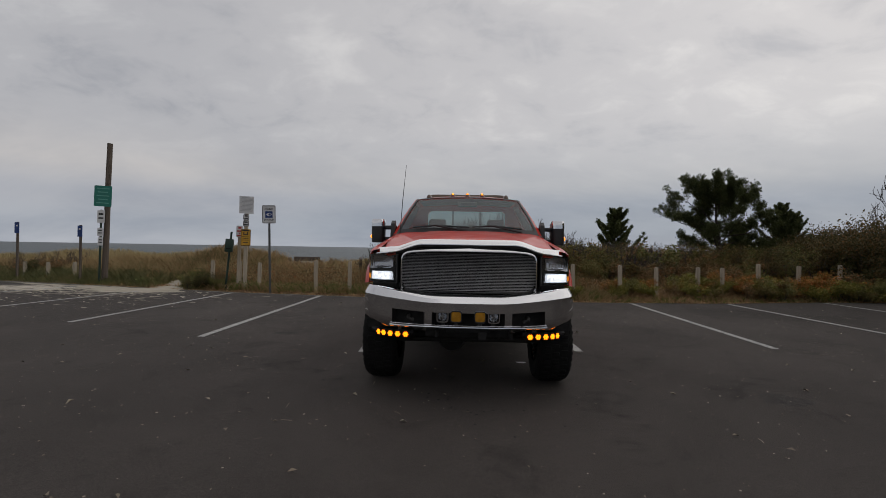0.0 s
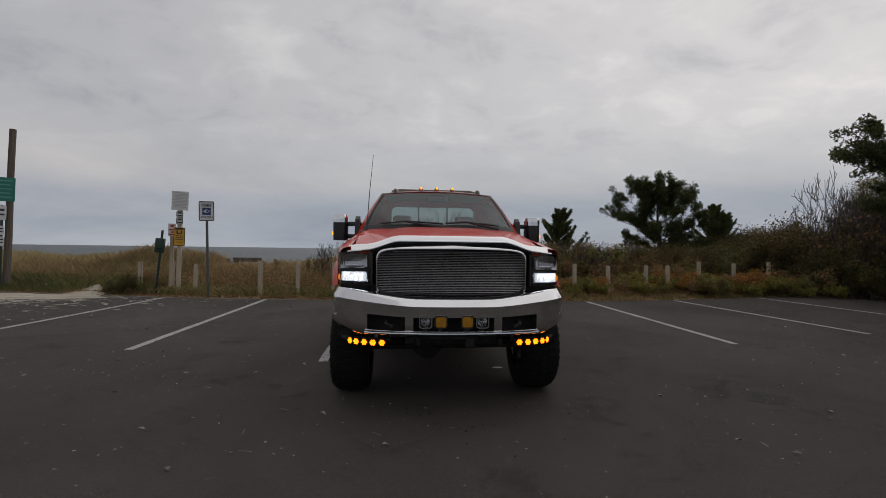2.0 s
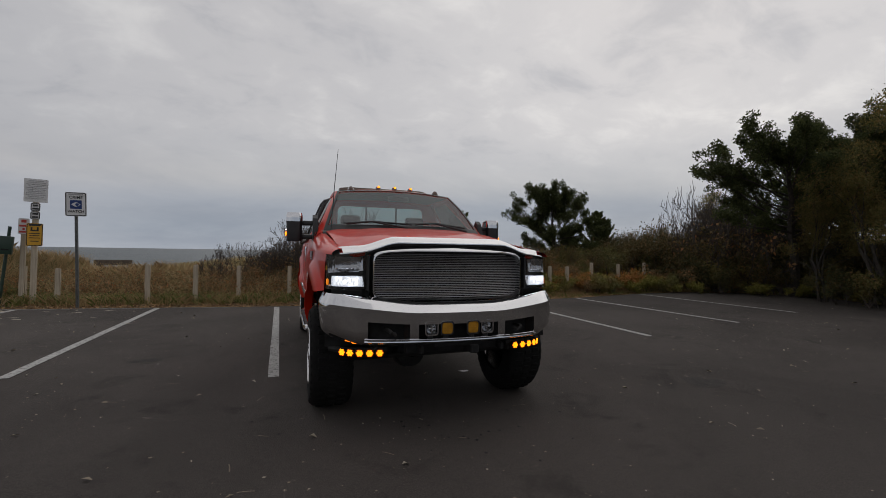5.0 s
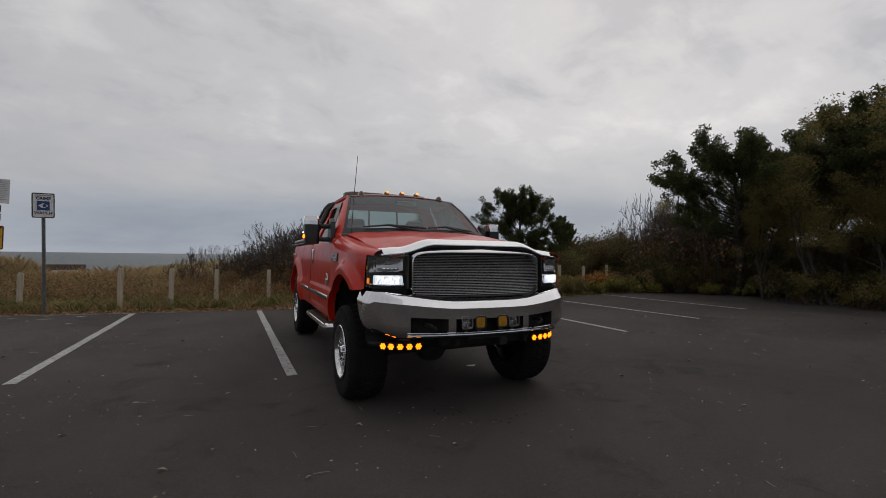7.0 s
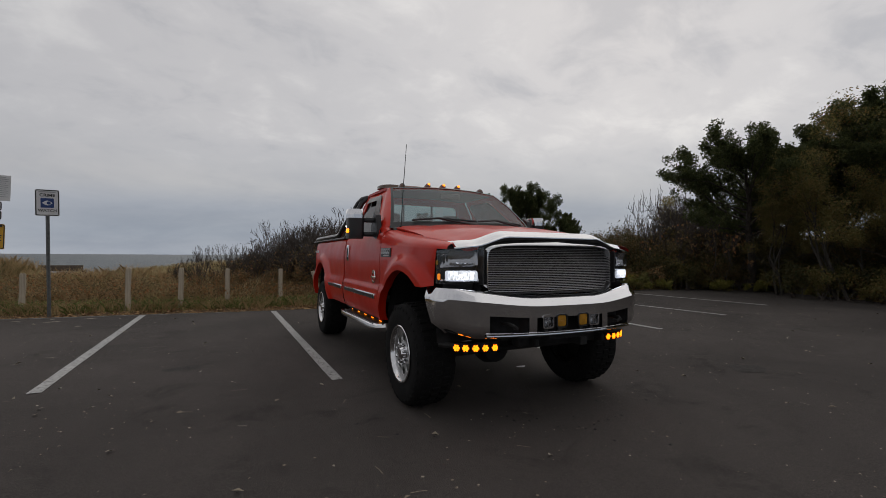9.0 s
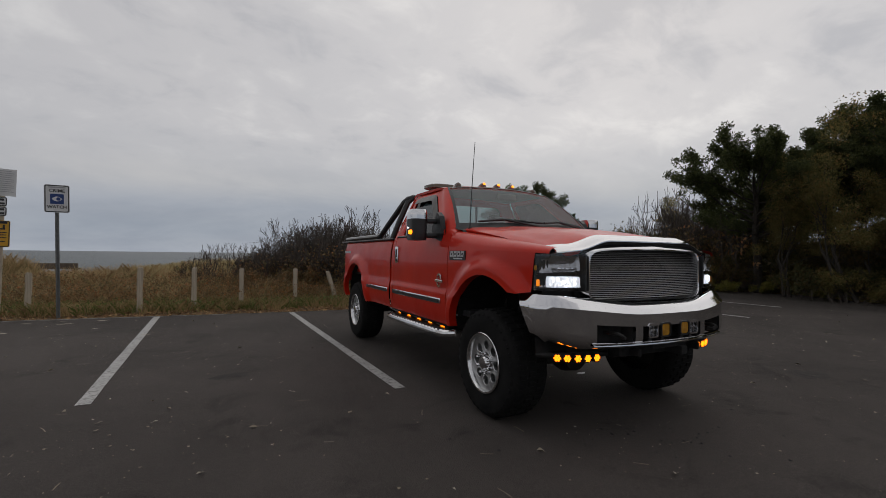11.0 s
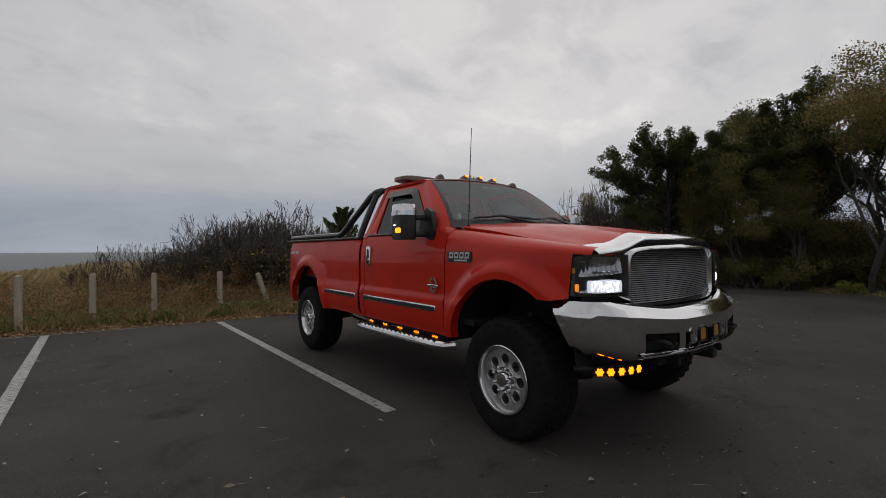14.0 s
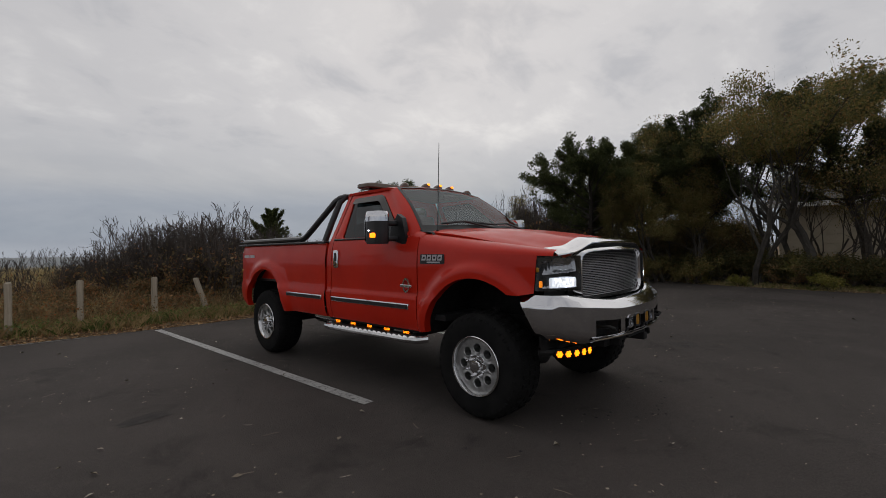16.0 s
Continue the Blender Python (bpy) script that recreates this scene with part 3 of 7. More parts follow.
for k in range(420):
    cx, cy = -9.6 + rng.normal(0, 1.9), 12.9 - abs(rng.normal(0, 1.5))
    cy = min(cy, 13.6 - 0.27 * (cx + 9.0) - 0.3)
    size = 0.02 + 0.15 * rng.random() ** 2 * (1.0 if cy > 11.2 else 0.7)
    turn, ph = rng.normal(-0.35, 0.35), rng.uniform(0, 6.28, 2)
    rim_ = []
    for q in range(12):
        a = 2 * math.pi * q / 12
        lx, ly = size * math.cos(a) * (1 + 0.3 * math.sin(3 * a + ph[0])), size * 0.24 * math.sin(a) * (1 + 0.35 * math.sin(2 * a + ph[1]))
        rim_.append((cx + lx * math.cos(turn) - ly * math.sin(turn), cy + lx * math.sin(turn) + ly * math.cos(turn), 0.0065))
    grid(bm, [rim_, [(cx + (x - cx) * 0.05, cy + (y - cy) * 0.05, 0.011) for x, y, z in rim_]], close_u=True)
tagged(part("sand_patches", bm, SAND), "thin pale sand patches blown across the bays", "sand", kind="stuff")


# ---- painted lines ----
def line(p, q, w=0.105, mat=None, label="worn white painted parking bay line on asphalt"):
    bm = B()
    p, q = Vector((*p, 0)), Vector((*q, 0))
    d = (q - p).normalized()
    s = Vector((-d.y, d.x, 0)) * w / 2
    n = max(2, int((q - p).length / 0.25))
    random.seed(int(p.x * 100) + 7)
    rows = [[p.lerp(q, k / n) + s * (1 + random.uniform(-0.05, 0.05)) + Vector((0, 0, 0.005)), p.lerp(q, k / n) - s * (1 + random.uniform(-0.05, 0.05)) + Vector((0, 0, 0.005))] for k in range(n + 1)]
    grid(bm, rows)
    return tagged(part("parking_line", bm, mat or LINE, smooth=0), label, "marking", "parking bay lines", "structure")


for p, q in (((-1.46, 6.12), (-1.36, 11.90)), ((-3.88, 6.85), (-3.72, 12.25)), ((1.30, 6.35), (1.40, 11.72)), ((4.10, 6.72), (4.22, 11.72)), ((6.95, 7.30), (6.76, 11.95)),
             ((9.90, 8.00), (9.75, 12.6)), ((-6.55, 7.80), (-6.22, 12.65)), ((-9.4, 8.9), (-8.7, 13.2)), ((-12.3, 9.9), (-11.3, 13.9))):
    line(p, q)
line((-14.6, 14.88), (-10.5, 13.88), 0.09, EDGE, "faded sandy white line along the asphalt edge")
line((-8.25, 13.28), (-6.0, 12.63), 0.09, EDGE, "faded sandy white line along the asphalt edge")
line((-6.0, 12.63), (-4.0, 12.34), 0.09, EDGE, "faded sandy white line along the asphalt edge")
line((-4.0, 12.34), (-2.3, 12.07), 0.07, EDGE, "faded sandy white line along the asphalt edge")


# ---- posts and signs ----
def wooden_post(x, y, h, lean=(0, 0), s=0.115, seed=0):
    random.seed(seed)
    bm = B()
    z0 = float(ground_height(x, y)) - 0.15
    bmesh.ops.create_cube(bm, size=1, matrix=Matrix.Translation((0, 0, (h + 0.15) / 2)) @ Matrix.Diagonal((s, s, h + 0.15, 1)))
    bmesh.ops.bevel(bm, geom=list(bm.edges), offset=0.014, segments=2, affect="EDGES")
    bmesh.ops.subdivide_edges(bm, edges=[e for e in bm.edges if abs((e.verts[0].co - e.verts[1].co).z) > 0.3], cuts=5)
    for v in bm.verts:
        v.co += Vector((random.uniform(-1, 1), random.uniform(-1, 1), random.uniform(-1, 1) * (v.co.z > h * 0.9))) * 0.005
    ob = part("wooden_post", bm, WOOD, smooth=40)
    ob.matrix_world = pose(x, y, z0, lean[0], lean[1], random.uniform(-8, 8))
    return tagged(ob, "leaning weathered wooden barrier post in the grass" if lean[1] else "weathered grey wooden barrier post in the grass", "post", "barrier posts along the lot")


POSTS = [(-15.3, 16.2, 0.60), (-14.3, 16.0, 0.60), (-13.2, 15.8, 0.62), (-7.35, 13.75, 0.84), (-6.5, 13.65, 0.84), (-5.85, 13.5, 0.80), (-4.06, 13.0, 0.91), (-3.12, 13.05, 0.90), (-2.21, 13.08, 0.88), (-1.06, 13.12, 0.87), (3.0, 12.6, 0.94), (4.27, 12.6, 0.93), (5.34, 12.8, 0.88),
         (6.65, 13.1, 0.89), (7.45, 13.3, 0.88), (8.75, 13.7, 1.0), (10.1, 13.9, 0.95), (11.5, 14.1, 1.0)]
for i, (x, y, h) in enumerate(POSTS):
    wooden_post(x, y, h - float(ground_height(x, y)), (0, 0), 0.095, i + 1)
wooden_post(-0.02, 13.12, 0.82, (0, -17), 0.095, 31)


def bars(parent, rows, mat, y=-0.006, name="print_line"):
    """Plain bars standing for print. rows: x, z, width, height."""
    for x, z, w, h in rows:
        bm = B()
        box(bm, (x, y, z), (w, 0.003, h))
        part(name, bm, mat, parent, smooth=0)


def text_mesh(s, size, mat, parent, x, y, z, name="lettering"):
    cu = bpy.data.curves.new(name, "FONT")
    cu.body, cu.size, cu.extrude, cu.align_x, cu.align_y = s, size, 0.001, "CENTER", "CENTER"
    cu.offset = size * 0.02
    tmp = new("tmp_text", cu)
    me = bpy.data.meshes.new_from_object(tmp.evaluated_get(bpy.context.evaluated_depsgraph_get()))
    bpy.data.objects.remove(tmp)
    me.name = name
    me.materials.clear()
    me.materials.append(mat)
    ob = new(name, me)
    ob.parent = parent
    ob.matrix_local = pose(x, y, z, 90, 0, 0)
    return ob


def plate(w, h, mat, parent, z, x=0.0, y=-0.05, r=0.03, name="sign_plate", label="", border=None):
    bm = B()
    slab(bm, rounded(w, h, r), 0.004, Matrix.Translation((x, y, z)))
    p = part(name, bm, mat, parent, label, smooth=0)
    if border:
        bm = B()
        o, i = rounded(w * 0.96, h * 0.97, r), rounded(w * 0.96 - 0.03, h * 0.97 - 0.03, r * 0.6)
        grid(bm, [[(x + a, y - 0.002, z + b) for a, b in o], [(x + a, y - 0.002, z + b) for a, b in i]], close_u=True)
        part("border", bm, border, p, smooth=0)
    return p


def steel_post(parent, h, z0=-0.2):
    bm = B()
    prof = [(-0.03, 0.012), (-0.028, -0.004), (-0.013, -0.004), (-0.011, 0.016), (0.011, 0.016), (0.013, -0.004), (0.028, -0.004), (0.03, 0.012)]
    grid(bm, [[(a, b, z0) for a, b in prof], [(a, b, h) for a, b in prof]])
    solid(bm, 0.003)
    part("post", bm, STEEL, parent, smooth=0)


def wood_post_part(parent, h, s=0.1, mat=None):
    bm = B()
    box(bm, (0, 0, h / 2 - 0.1), (s, s, h + 0.2), 0.01)
    part("post", bm, mat or WOOD, parent)


def face(x, y, turn=0.0, lean=0.0):
    return pose(x, y, float(ground_height(x, y)), 0, lean, turn)


# neighbourhood notice on a steel channel post
s = empty("crime_watch_sign", face(-5.26, 12.8, 13, -1.5), "white crime watch sign with blue eye on steel post", "sign")
g = float(ground_height(-5.26, 12.8))
steel_post(s, 2.35 - g)
p = plate(0.35, 0.50, SIGN_WHITE, s, 2.16 - g, y=-0.03, border=INK)
text_mesh("CRIME", 0.078, INK, p, 0, -0.034, 2.30 - g)
text_mesh("WATCH", 0.072, INK, p, 0, -0.034, 2.01 - g)
bars(p, [(0.0, 2.365 - g, 0.24, 0.02)], GREY_INK, -0.034)
bm = B()
slab(bm, rounded(0.19, 0.18, 0.01), 0.003, Matrix.Translation((0, -0.036, 2.155 - g)))
sq = part("emblem", bm, SIGN_BLUE, p, "blue square with a white eye", smooth=0)
bm = B()
grid(bm, [[(-0.075 + 0.15 * k / 12, -0.038, 2.155 - g + 0.045 * math.sin(math.pi * k / 12) * sgn) for k in range(13)] for sgn in (1, -1)])
part("eye_shape", bm, SIGN_WHITE, p, smooth=0)
bm = B()
lathe(bm, [(-0.0395, 0.001), (-0.0395, 0.03)], 20, "y", (0.02, 0, 2.155 - g))
part("pupil", bm, SIGN_BLUE, p, smooth=0)

# notice board and warning plates on a wooden post
s = empty("notice_sign_post", face(-6.28, 13.5, 14, 0.6), "wooden post with white notice and yellow warning plate", "sign")
g = float(ground_height(-6.28, 13.5))
wood_post_part(s, 2.25 - g)
p = plate(0.39, 0.50, SIGN_WHITE, s, 2.47 - g, y=-0.06, r=0.008, label="large pale notice board with small print")
bars(p, [(0, 2.47 - g + 0.21 - k * 0.038, 0.32 if k % 3 else 0.25, 0.010) for k in range(11)], GREY_INK, -0.064)
p = plate(0.16, 0.17, SIGN_WHITE, s, 2.115 - g, y=-0.06, border=INK, label="small white plate with dark print")
bars(p, [(0, 2.15 - g, 0.08, 0.04), (0, 2.08 - g, 0.10, 0.035)], INK, -0.066)
p = plate(0.16, 0.17, SIGN_WHITE, s, 1.935 - g, y=-0.06, border=INK, label="small white plate with dark print")
bars(p, [(0, 1.97 - g, 0.09, 0.04), (0, 1.90 - g, 0.10, 0.035)], INK, -0.066)
p = plate(0.27, 0.49, SIGN_YELLOW, s, 1.52 - g, y=-0.065, border=INK, label="yellow warning plate with black symbol and print")
bars(p, [(0, 1.725 - g, 0.19, 0.035), (-0.05, 1.645 - g, 0.03, 0.08), (0.05, 1.645 - g, 0.03, 0.08), (0, 1.61 - g, 0.13, 0.025), (0, 1.545 - g, 0.18, 0.016), (0, 1.50 - g, 0.16, 0.016), (0, 1.45 - g, 0.18, 0.016), (0, 1.38 - g, 0.14, 0.016)], INK, -0.07)

# no parking plate on a slim post
s = empty("parking_sign", face(-6.52, 13.6, 14, 1.0), "white parking plate with red print on wooden post", "sign")
g = float(ground_height(-6.52, 13.6))
wood_post_part(s, 1.80 - g, 0.09)
p = plate(0.18, 0.34, SIGN_WHITE, s, 1.70 - g, y=-0.055, label="white plate with red print")
bars(p, [(0, 1.81 - g, 0.08, 0.06), (0, 1.71 - g, 0.15, 0.04), (0, 1.64 - g, 0.04, 0.045), (0, 1.58 - g, 0.15, 0.04)], RED_INK, -0.06)

# bag dispenser
s = empty("bag_dispenser", face(-6.82, 13.45, 12, 5.0), "dark green bag dispenser box on a leaning post", "dispenser")
g = float(ground_height(-6.82, 13.45))
bm = B()
tube(bm, [(0, 0, -0.2), (0, 0, 1.69 - g)], 0.03, 8)
part("post", bm, BIN_GREEN, s)
bm = B()
box(bm, (0, -0.09, 1.29 - g), (0.21, 0.13, 0.38), 0.015, seg=2)
b = part("box", bm, BIN_GREEN, s)
bm = B()
box(bm, (0, -0.158, 1.20 - g), (0.12, 0.006, 0.03))
part("slot", bm, DARK, b)

# tall pole with green board
s = empty("sign_pole", face(-11.4, 14.8, 20, 1.2), "tall dark wooden pole carrying a green sign board", "sign")
g = float(ground_height(-11.2, 14.8))
bm = B()
tube(bm, [(0, 0, -0.3), (0.01, 0, 1.5), (0.0, 0, 3.2), (0.01, 0, 4.50 - g)], [0.09, 0.085, 0.08, 0.078], 12)
part("pole", bm, POLE_WOOD, s)
p = plate(0.47, 0.66, SIGN_GREEN, s, 2.79 - g, x=-0.09, y=-0.115, r=0.02, label="green board with pale print")
bars(p, [(-0.09, 3.03 - g - k * 0.115, 0.34 - 0.08 * (k % 2), 0.030) for k in range(5)], PALE_INK, -0.121)
s = empty("plate_post", face(-11.46, 14.66, 20, 1.0), "slim green post with three small white plates", "sign")
bm = B()
box(bm, (0, 0, (2.36 - g) / 2 - 0.1), (0.055, 0.04, 2.36 - g + 0.2), 0.006)
part("post", bm, BIN_GREEN, s)
for z, w, h, x in ((2.14, 0.20, 0.40, 0.0), (1.65, 0.15, 0.26, -0.01), (1.35, 0.14, 0.26, 0.005)):
    p = plate(w, h, SIGN_WHITE, s, z - g, x=x, y=-0.03, r=0.015, label="small white plate with dark marks")
    bars(p, [(x, z - g + h * 0.2, w * 0.6, h * 0.15), (x, z - g - h * 0.12, w * 0.65, h * 0.12)], INK, -0.036)


def blue_sign(x, y, top):
    g = float(ground_height(x, y))
    s = empty("access_sign", face(x, y, 5, 0), "small dark blue plate on a dark post", "sign")
    bm = B()
    box(bm, (0, 0, (top - g) / 2 - 0.1), (0.06, 0.06, top - g + 0.2), 0.008)
    part("post", bm, POLE_WOOD, s)
    p = plate(0.15, 0.36, SIGN_BLUE, s, top - g - 0.2, y=-0.036, r=0.01)
    bars(p, [(0, top - g - 0.13, 0.05, 0.05)], SIGN_WHITE, -0.042)


blue_sign(-12.35, 15.0, 1.87)
blue_sign(-15.0, 15.6, 1.97)


def bench(x, y, turn):
    s = empty("bench", pose(x, y, float(ground_height(x, y)) - 0.02, 0, 0, turn), "weathered dark brown low wooden bench on the dune", "bench", "dune benches")
    for k in range(3):
        bm = B()
        box(bm, (0, -0.13 + 0.14 * k, 0.40), (1.35, 0.125, 0.045), 0.006)
        part("seat_slat", bm, POLE_WOOD, s)
    bm = B()
    box(bm, (0, -0.235, 0.50), (1.35, 0.04, 0.20), 0.006)
    part("back_board", bm, POLE_WOOD, s)
    for sx_ in (-0.55, 0.55):
        bm = B()
        box(bm, (sx_, -0.19, 0.24), (0.09, 0.05, 0.60), 0.006)
        part("leg", bm, POLE_WOOD, s)
        bm = B()
        box(bm, (sx_, 0.10, 0.16), (0.09, 0.07, 0.43), 0.006)
        part("leg", bm, POLE_WOOD, s)


bench(-9.05, 23.6, 4)
bench(-7.55, 23.6, -3)


# ---- pickup truck (its own axes: x across, y to the tail, front axle at y 0) ----
truck = empty("pickup_truck", pose(-0.215, 5.160, 0, 0, 0, -2.1), "lifted red pickup truck with chrome bumper, lamps lit", "truck")
ARCH_F, ARCH_R = (0.0, 0.565, 0.515), (3.49, 0.585, 0.505)


def side_x(y, z):
    """Half width of the body side."""
    x = 0.955
    if z > 1.16:
        x -= 0.040 * ((z - 1.16) / 0.255) ** 2
    x += 0.016 * (1 - float(smoothstep(0.875, 0.925, z)))
    if z < 0.78:
        x -= 0.045 * ((0.78 - z) / 0.2) ** 2
    if y < -0.05:
        x -= 0.100 * ((-0.05 - y) / 0.65) ** 2
    if y > 4.0:
        x -= 0.07 * ((y - 4.0) / 0.38) ** 2
    for cy, cz, r in (ARCH_F, ARCH_R):
        d = math.hypot(y - cy, z - cz)
        x += 0.040 * (1 - float(smoothstep(r + 0.055, r + 0.145, d)))
    return x


def polyline(pts, n):
    pts = [Vector((*p, 0)) for p in pts]
    ls = [(b - a).length for a, b in zip(pts, pts[1:])]
    out = []
    for k in range(n):
        t = sum(ls) * k / (n - 1)
        for a, b, l in zip(pts, pts[1:], ls):
            if t <= l + 1e-9:
                out.append(a.lerp(b, min(1, t / l)))
                break
            t -= l
    return [(p.x, p.y) for p in out]


def arch_panel(s, arch, a0, a1, legs, counts, rad=12):
    """A body side panel round a wheel arch: legs are stretches of the outer outline, with how many steps each takes."""
    cy, cz, r = arch
    outer = []
    for leg, n in zip(legs, counts):
        seg = polyline(leg, n + 1)
        outer += seg if not outer else seg[1:]
    n = len(outer)
    inner = [(cy + r * math.cos(radians(a0 + (a1 - a0) * k / (n - 1))), cz + r * math.sin(radians(a0 + (a1 - a0) * k / (n - 1)))) for k in range(n)]
    bm = B()
    rows = [[(s * (side_x(*p) - 0.07), *p) for p in inner], [(s * (side_x(*p) - 0.012), *p) for p in inner]]
    for j in range(rad + 1):
        t = (j / rad) ** 1.25
        pts = [(a[0] + (b[0] - a[0]) * t, a[1] + (b[1] - a[1]) * t) for a, b in zip(inner, outer)]
        rows.append([(s * side_x(*p), *p) for p in pts])
    grid(bm, rows)
    return bm


def shoulder(y):
    return 1.245 + 0.055 * (y + 0.64) / 1.27


def screen(u, v):
    """u -1..1 across, v 0..1 up."""
    bx, by, bz = 0.83 * u, 0.50 + 0.20 * u * u, 1.50 - 0.012 * u * u
    tx, ty, tz = 0.655 * u, 1.165 + 0.055 * u * u, 1.968 - 0.030 * u * u
    bow = 0.02 * math.sin(math.pi * v)
    return (bx + (tx - bx) * v, by + (ty - by) * v - bow, bz + (tz - bz) * v + bow)


def seam(y):
    """Hood seam: x, z."""
    u = (y + 0.66) / 1.29
    return 0.795 + 0.035 * u, 1.285 + 0.165 * u


for s in (-1, 1):
    # front fender
    bm = arch_panel(s, ARCH_F, 5, 128, [[(0.622, 0.60), (0.622, shoulder(0.622))], [(y, shoulder(y)) for y in (0.622, 0.3, 0, -0.3, -0.525)], [(-0.525, shoulder(-0.525)), (-0.500, 0.985)], [(-0.500, 0.985), (-0.40, 0.968)]], [14, 22, 8, 3])
    rows = []
    for k in range(7):
        t = math.pi / 2 * k / 6
        row = []
        for j in range(15):
            y = 0.622 - 1.257 * j / 14
            (xs, zs), xo, zo = seam(y), side_x(y, shoulder(y)), shoulder(y)
            row.append((s * (xs + (xo - xs) * math.cos(t)), y, zo + (zs - zo) * math.sin(t)))
        rows.append(row)
    grid(bm, rows)
    bmesh.ops.remove_doubles(bm, verts=bm.verts, dist=0.002)
    fender = part("front_fender", bm, RED, truck, smooth=40)
    # wheel well liner: a dark half shell added to block light in the arch
    for cy, cz, r in (ARCH_F, ARCH_R):
        bm = B()
        grid(bm, [[(s * x, cy + (r + 0.03) * math.cos(radians(a)), cz + (r + 0.03) * math.sin(radians(a))) for a in range(2, 179, 11)] for x in (0.42, 0.6, 0.9)])
        part("wheel_well_liner", bm, DARK, truck)
    # door: lower skin, window frame, glass
    bm = B()
    ys = [0.634 + (1.956 - 0.634) * k / 18 for k in range(19)]
    zs = [0.60, 0.64, 0.70, 0.76, 0.80, 0.84, 0.87, 0.885, 0.90, 0.915, 0.93, 0.98, 1.05, 1.13, 1.2, 1.26, 1.32, 1.37, 1.40, 1.418]
    grid(bm, [[(s * side_x(y, z), y, z) for y in ys] for z in zs])
    solid(bm, 0.03)
    door = part("door", bm, RED, truck, smooth=40)

    def lean_x(z):
        return 0.918 - (z - 1.415) * 0.49

    outer = polyline([(0.75, 1.418), (0.80, 1.47), (1.27, 1.918), (1.34, 1.938), (1.90, 1.94), (1.945, 1.915), (1.956, 1.418), (0.75, 1.418)], 60)
    inner = polyline([(0.90, 1.44), (0.95, 1.50), (1.345, 1.855), (1.40, 1.875), (1.85, 1.872), (1.875, 1.85), (1.815, 1.44), (0.90, 1.44)], 60)
    bm = B()
    grid(bm, [[(s * lean_x(z), y, z) for y, z in outer], [(s * (lean_x(z) + 0.006), y * 0.5 + y2 * 0.5, z * 0.5 + z2 * 0.5) for (y, z), (y2, z2) in zip(outer, inner)], [(s * lean_x(z), y, z) for y, z in inner], [(s * (lean_x(z) - 0.02), y, z) for y, z in inner]])
    part("window_frame", bm, RED, door, smooth=50)
    bm = B()
    bm.faces.new([bm.verts.new((s * (lean_x(z) - 0.012), y, z)) for y, z in inner[:-1]])
    gl = part("window_glass", bm, SIDE_GLASS, door, "tinted door glass", smooth=0, out=(s, 0, 0))
    bm = B()
    vo, vi = polyline([(0.97, 1.52), (1.345, 1.858), (1.40, 1.88), (1.85, 1.877)], 30), polyline([(1.06, 1.54), (1.37, 1.80), (1.42, 1.815), (1.845, 1.815)], 30)
    grid(bm, [[(s * (lean_x(z) + 0.012), y, z) for y, z in vo], [(s * (lean_x(z) + 0.03), y, z) for y, z in vi]])
    solid(bm, 0.004)
    part("rain_visor", bm, VISOR, door, "dark smoked rain visor")
    bm = B()
    tube(bm, [(s * (lean_x(1.43) + 0.004), 0.78, 1.428), (s * (lean_x(1.43) + 0.004), 1.94, 1.428)], 0.012, 6)
    part("belt_seal", bm, BLACK, door)
    # door handle
    bm = B()
    slab(bm, rounded(0.088, 0.185, 0.02), 0.012, pose(s * 0.966, 1.865, 1.225, 0, 0, 90 * s), 0.004)
    h = part("handle", bm, CHROME, door, "chrome door handle")
    bm = B()
    slab(bm, rounded(0.030, 0.09, 0.010), 0.004, pose(s * 0.970, 1.865, 1.245, 0, 0, 90 * s))
    part("handle_recess", bm, BLACK, h)
    bm = B()
    lathe(bm, [(0.0, 0.001), (0.0, 0.012), (-0.004 * s, 0.014)], 14, "x", (s * 0.972, 1.87, 1.165))
    part("lock_cylinder", bm, BLACK, h)
    # body mouldings
    for y0, y1, who in ((0.72, 1.94, door), (2.13, 2.92, truck)):
        bm = B()
        box(bm, (s * 0.974, (y0 + y1) / 2, 0.808), (0.018, y1 - y0, 0.052), 0.007, seg=2)
        mo = part("side_moulding", bm, CHROME, who, "chrome and black side moulding")
        bm = B()
        box(bm, (s * 0.985, (y0 + y1) / 2, 0.806), (0.006, y1 - y0 - 0.03, 0.033), 0.002)
        part("moulding_insert", bm, BLACK, mo)
    # badges as plain shapes
    bm = B()
    slab(bm, rounded(0.28, 0.082, 0.012), 0.006, pose(s * 0.958, 0.445, 1.226, 0, 0, 90 * s))
    bd = part("fender_badge", bm, BLACK, truck, "dark badge with silver marks", smooth=0)
    for k in range(4):
        u0 = (k - 1.5) * 0.062
        bm = B()
        o = [(-0.027, -0.024), (0.021, -0.024), (0.031, 0.024), (-0.017, 0.024)]
        i_ = [(-0.015, -0.009), (0.012, -0.009), (0.017, 0.009), (-0.009, 0.009)]
        ly = lambda p: (s * 0.9625, 0.445 - (u0 + p[0]), 1.238 + p[1])
        li = lambda p: (s * 0.9605, 0.445 - (u0 + p[0]), 1.238 + p[1])
        grid(bm, [[li(p) for p in o], [ly(p) for p in o], [ly(p) for p in i_], [li(p) for p in i_]], close_u=True)
        part("badge_mark", bm, SILVER, bd, smooth=0)
    bm = B()
    box(bm, (s * 0.9615, 0.425, 1.199), (0.003, 0.15, 0.013), 0.001)
    part("badge_bar", bm, SILVER, bd, smooth=0)
    bm = B()
    rows = []
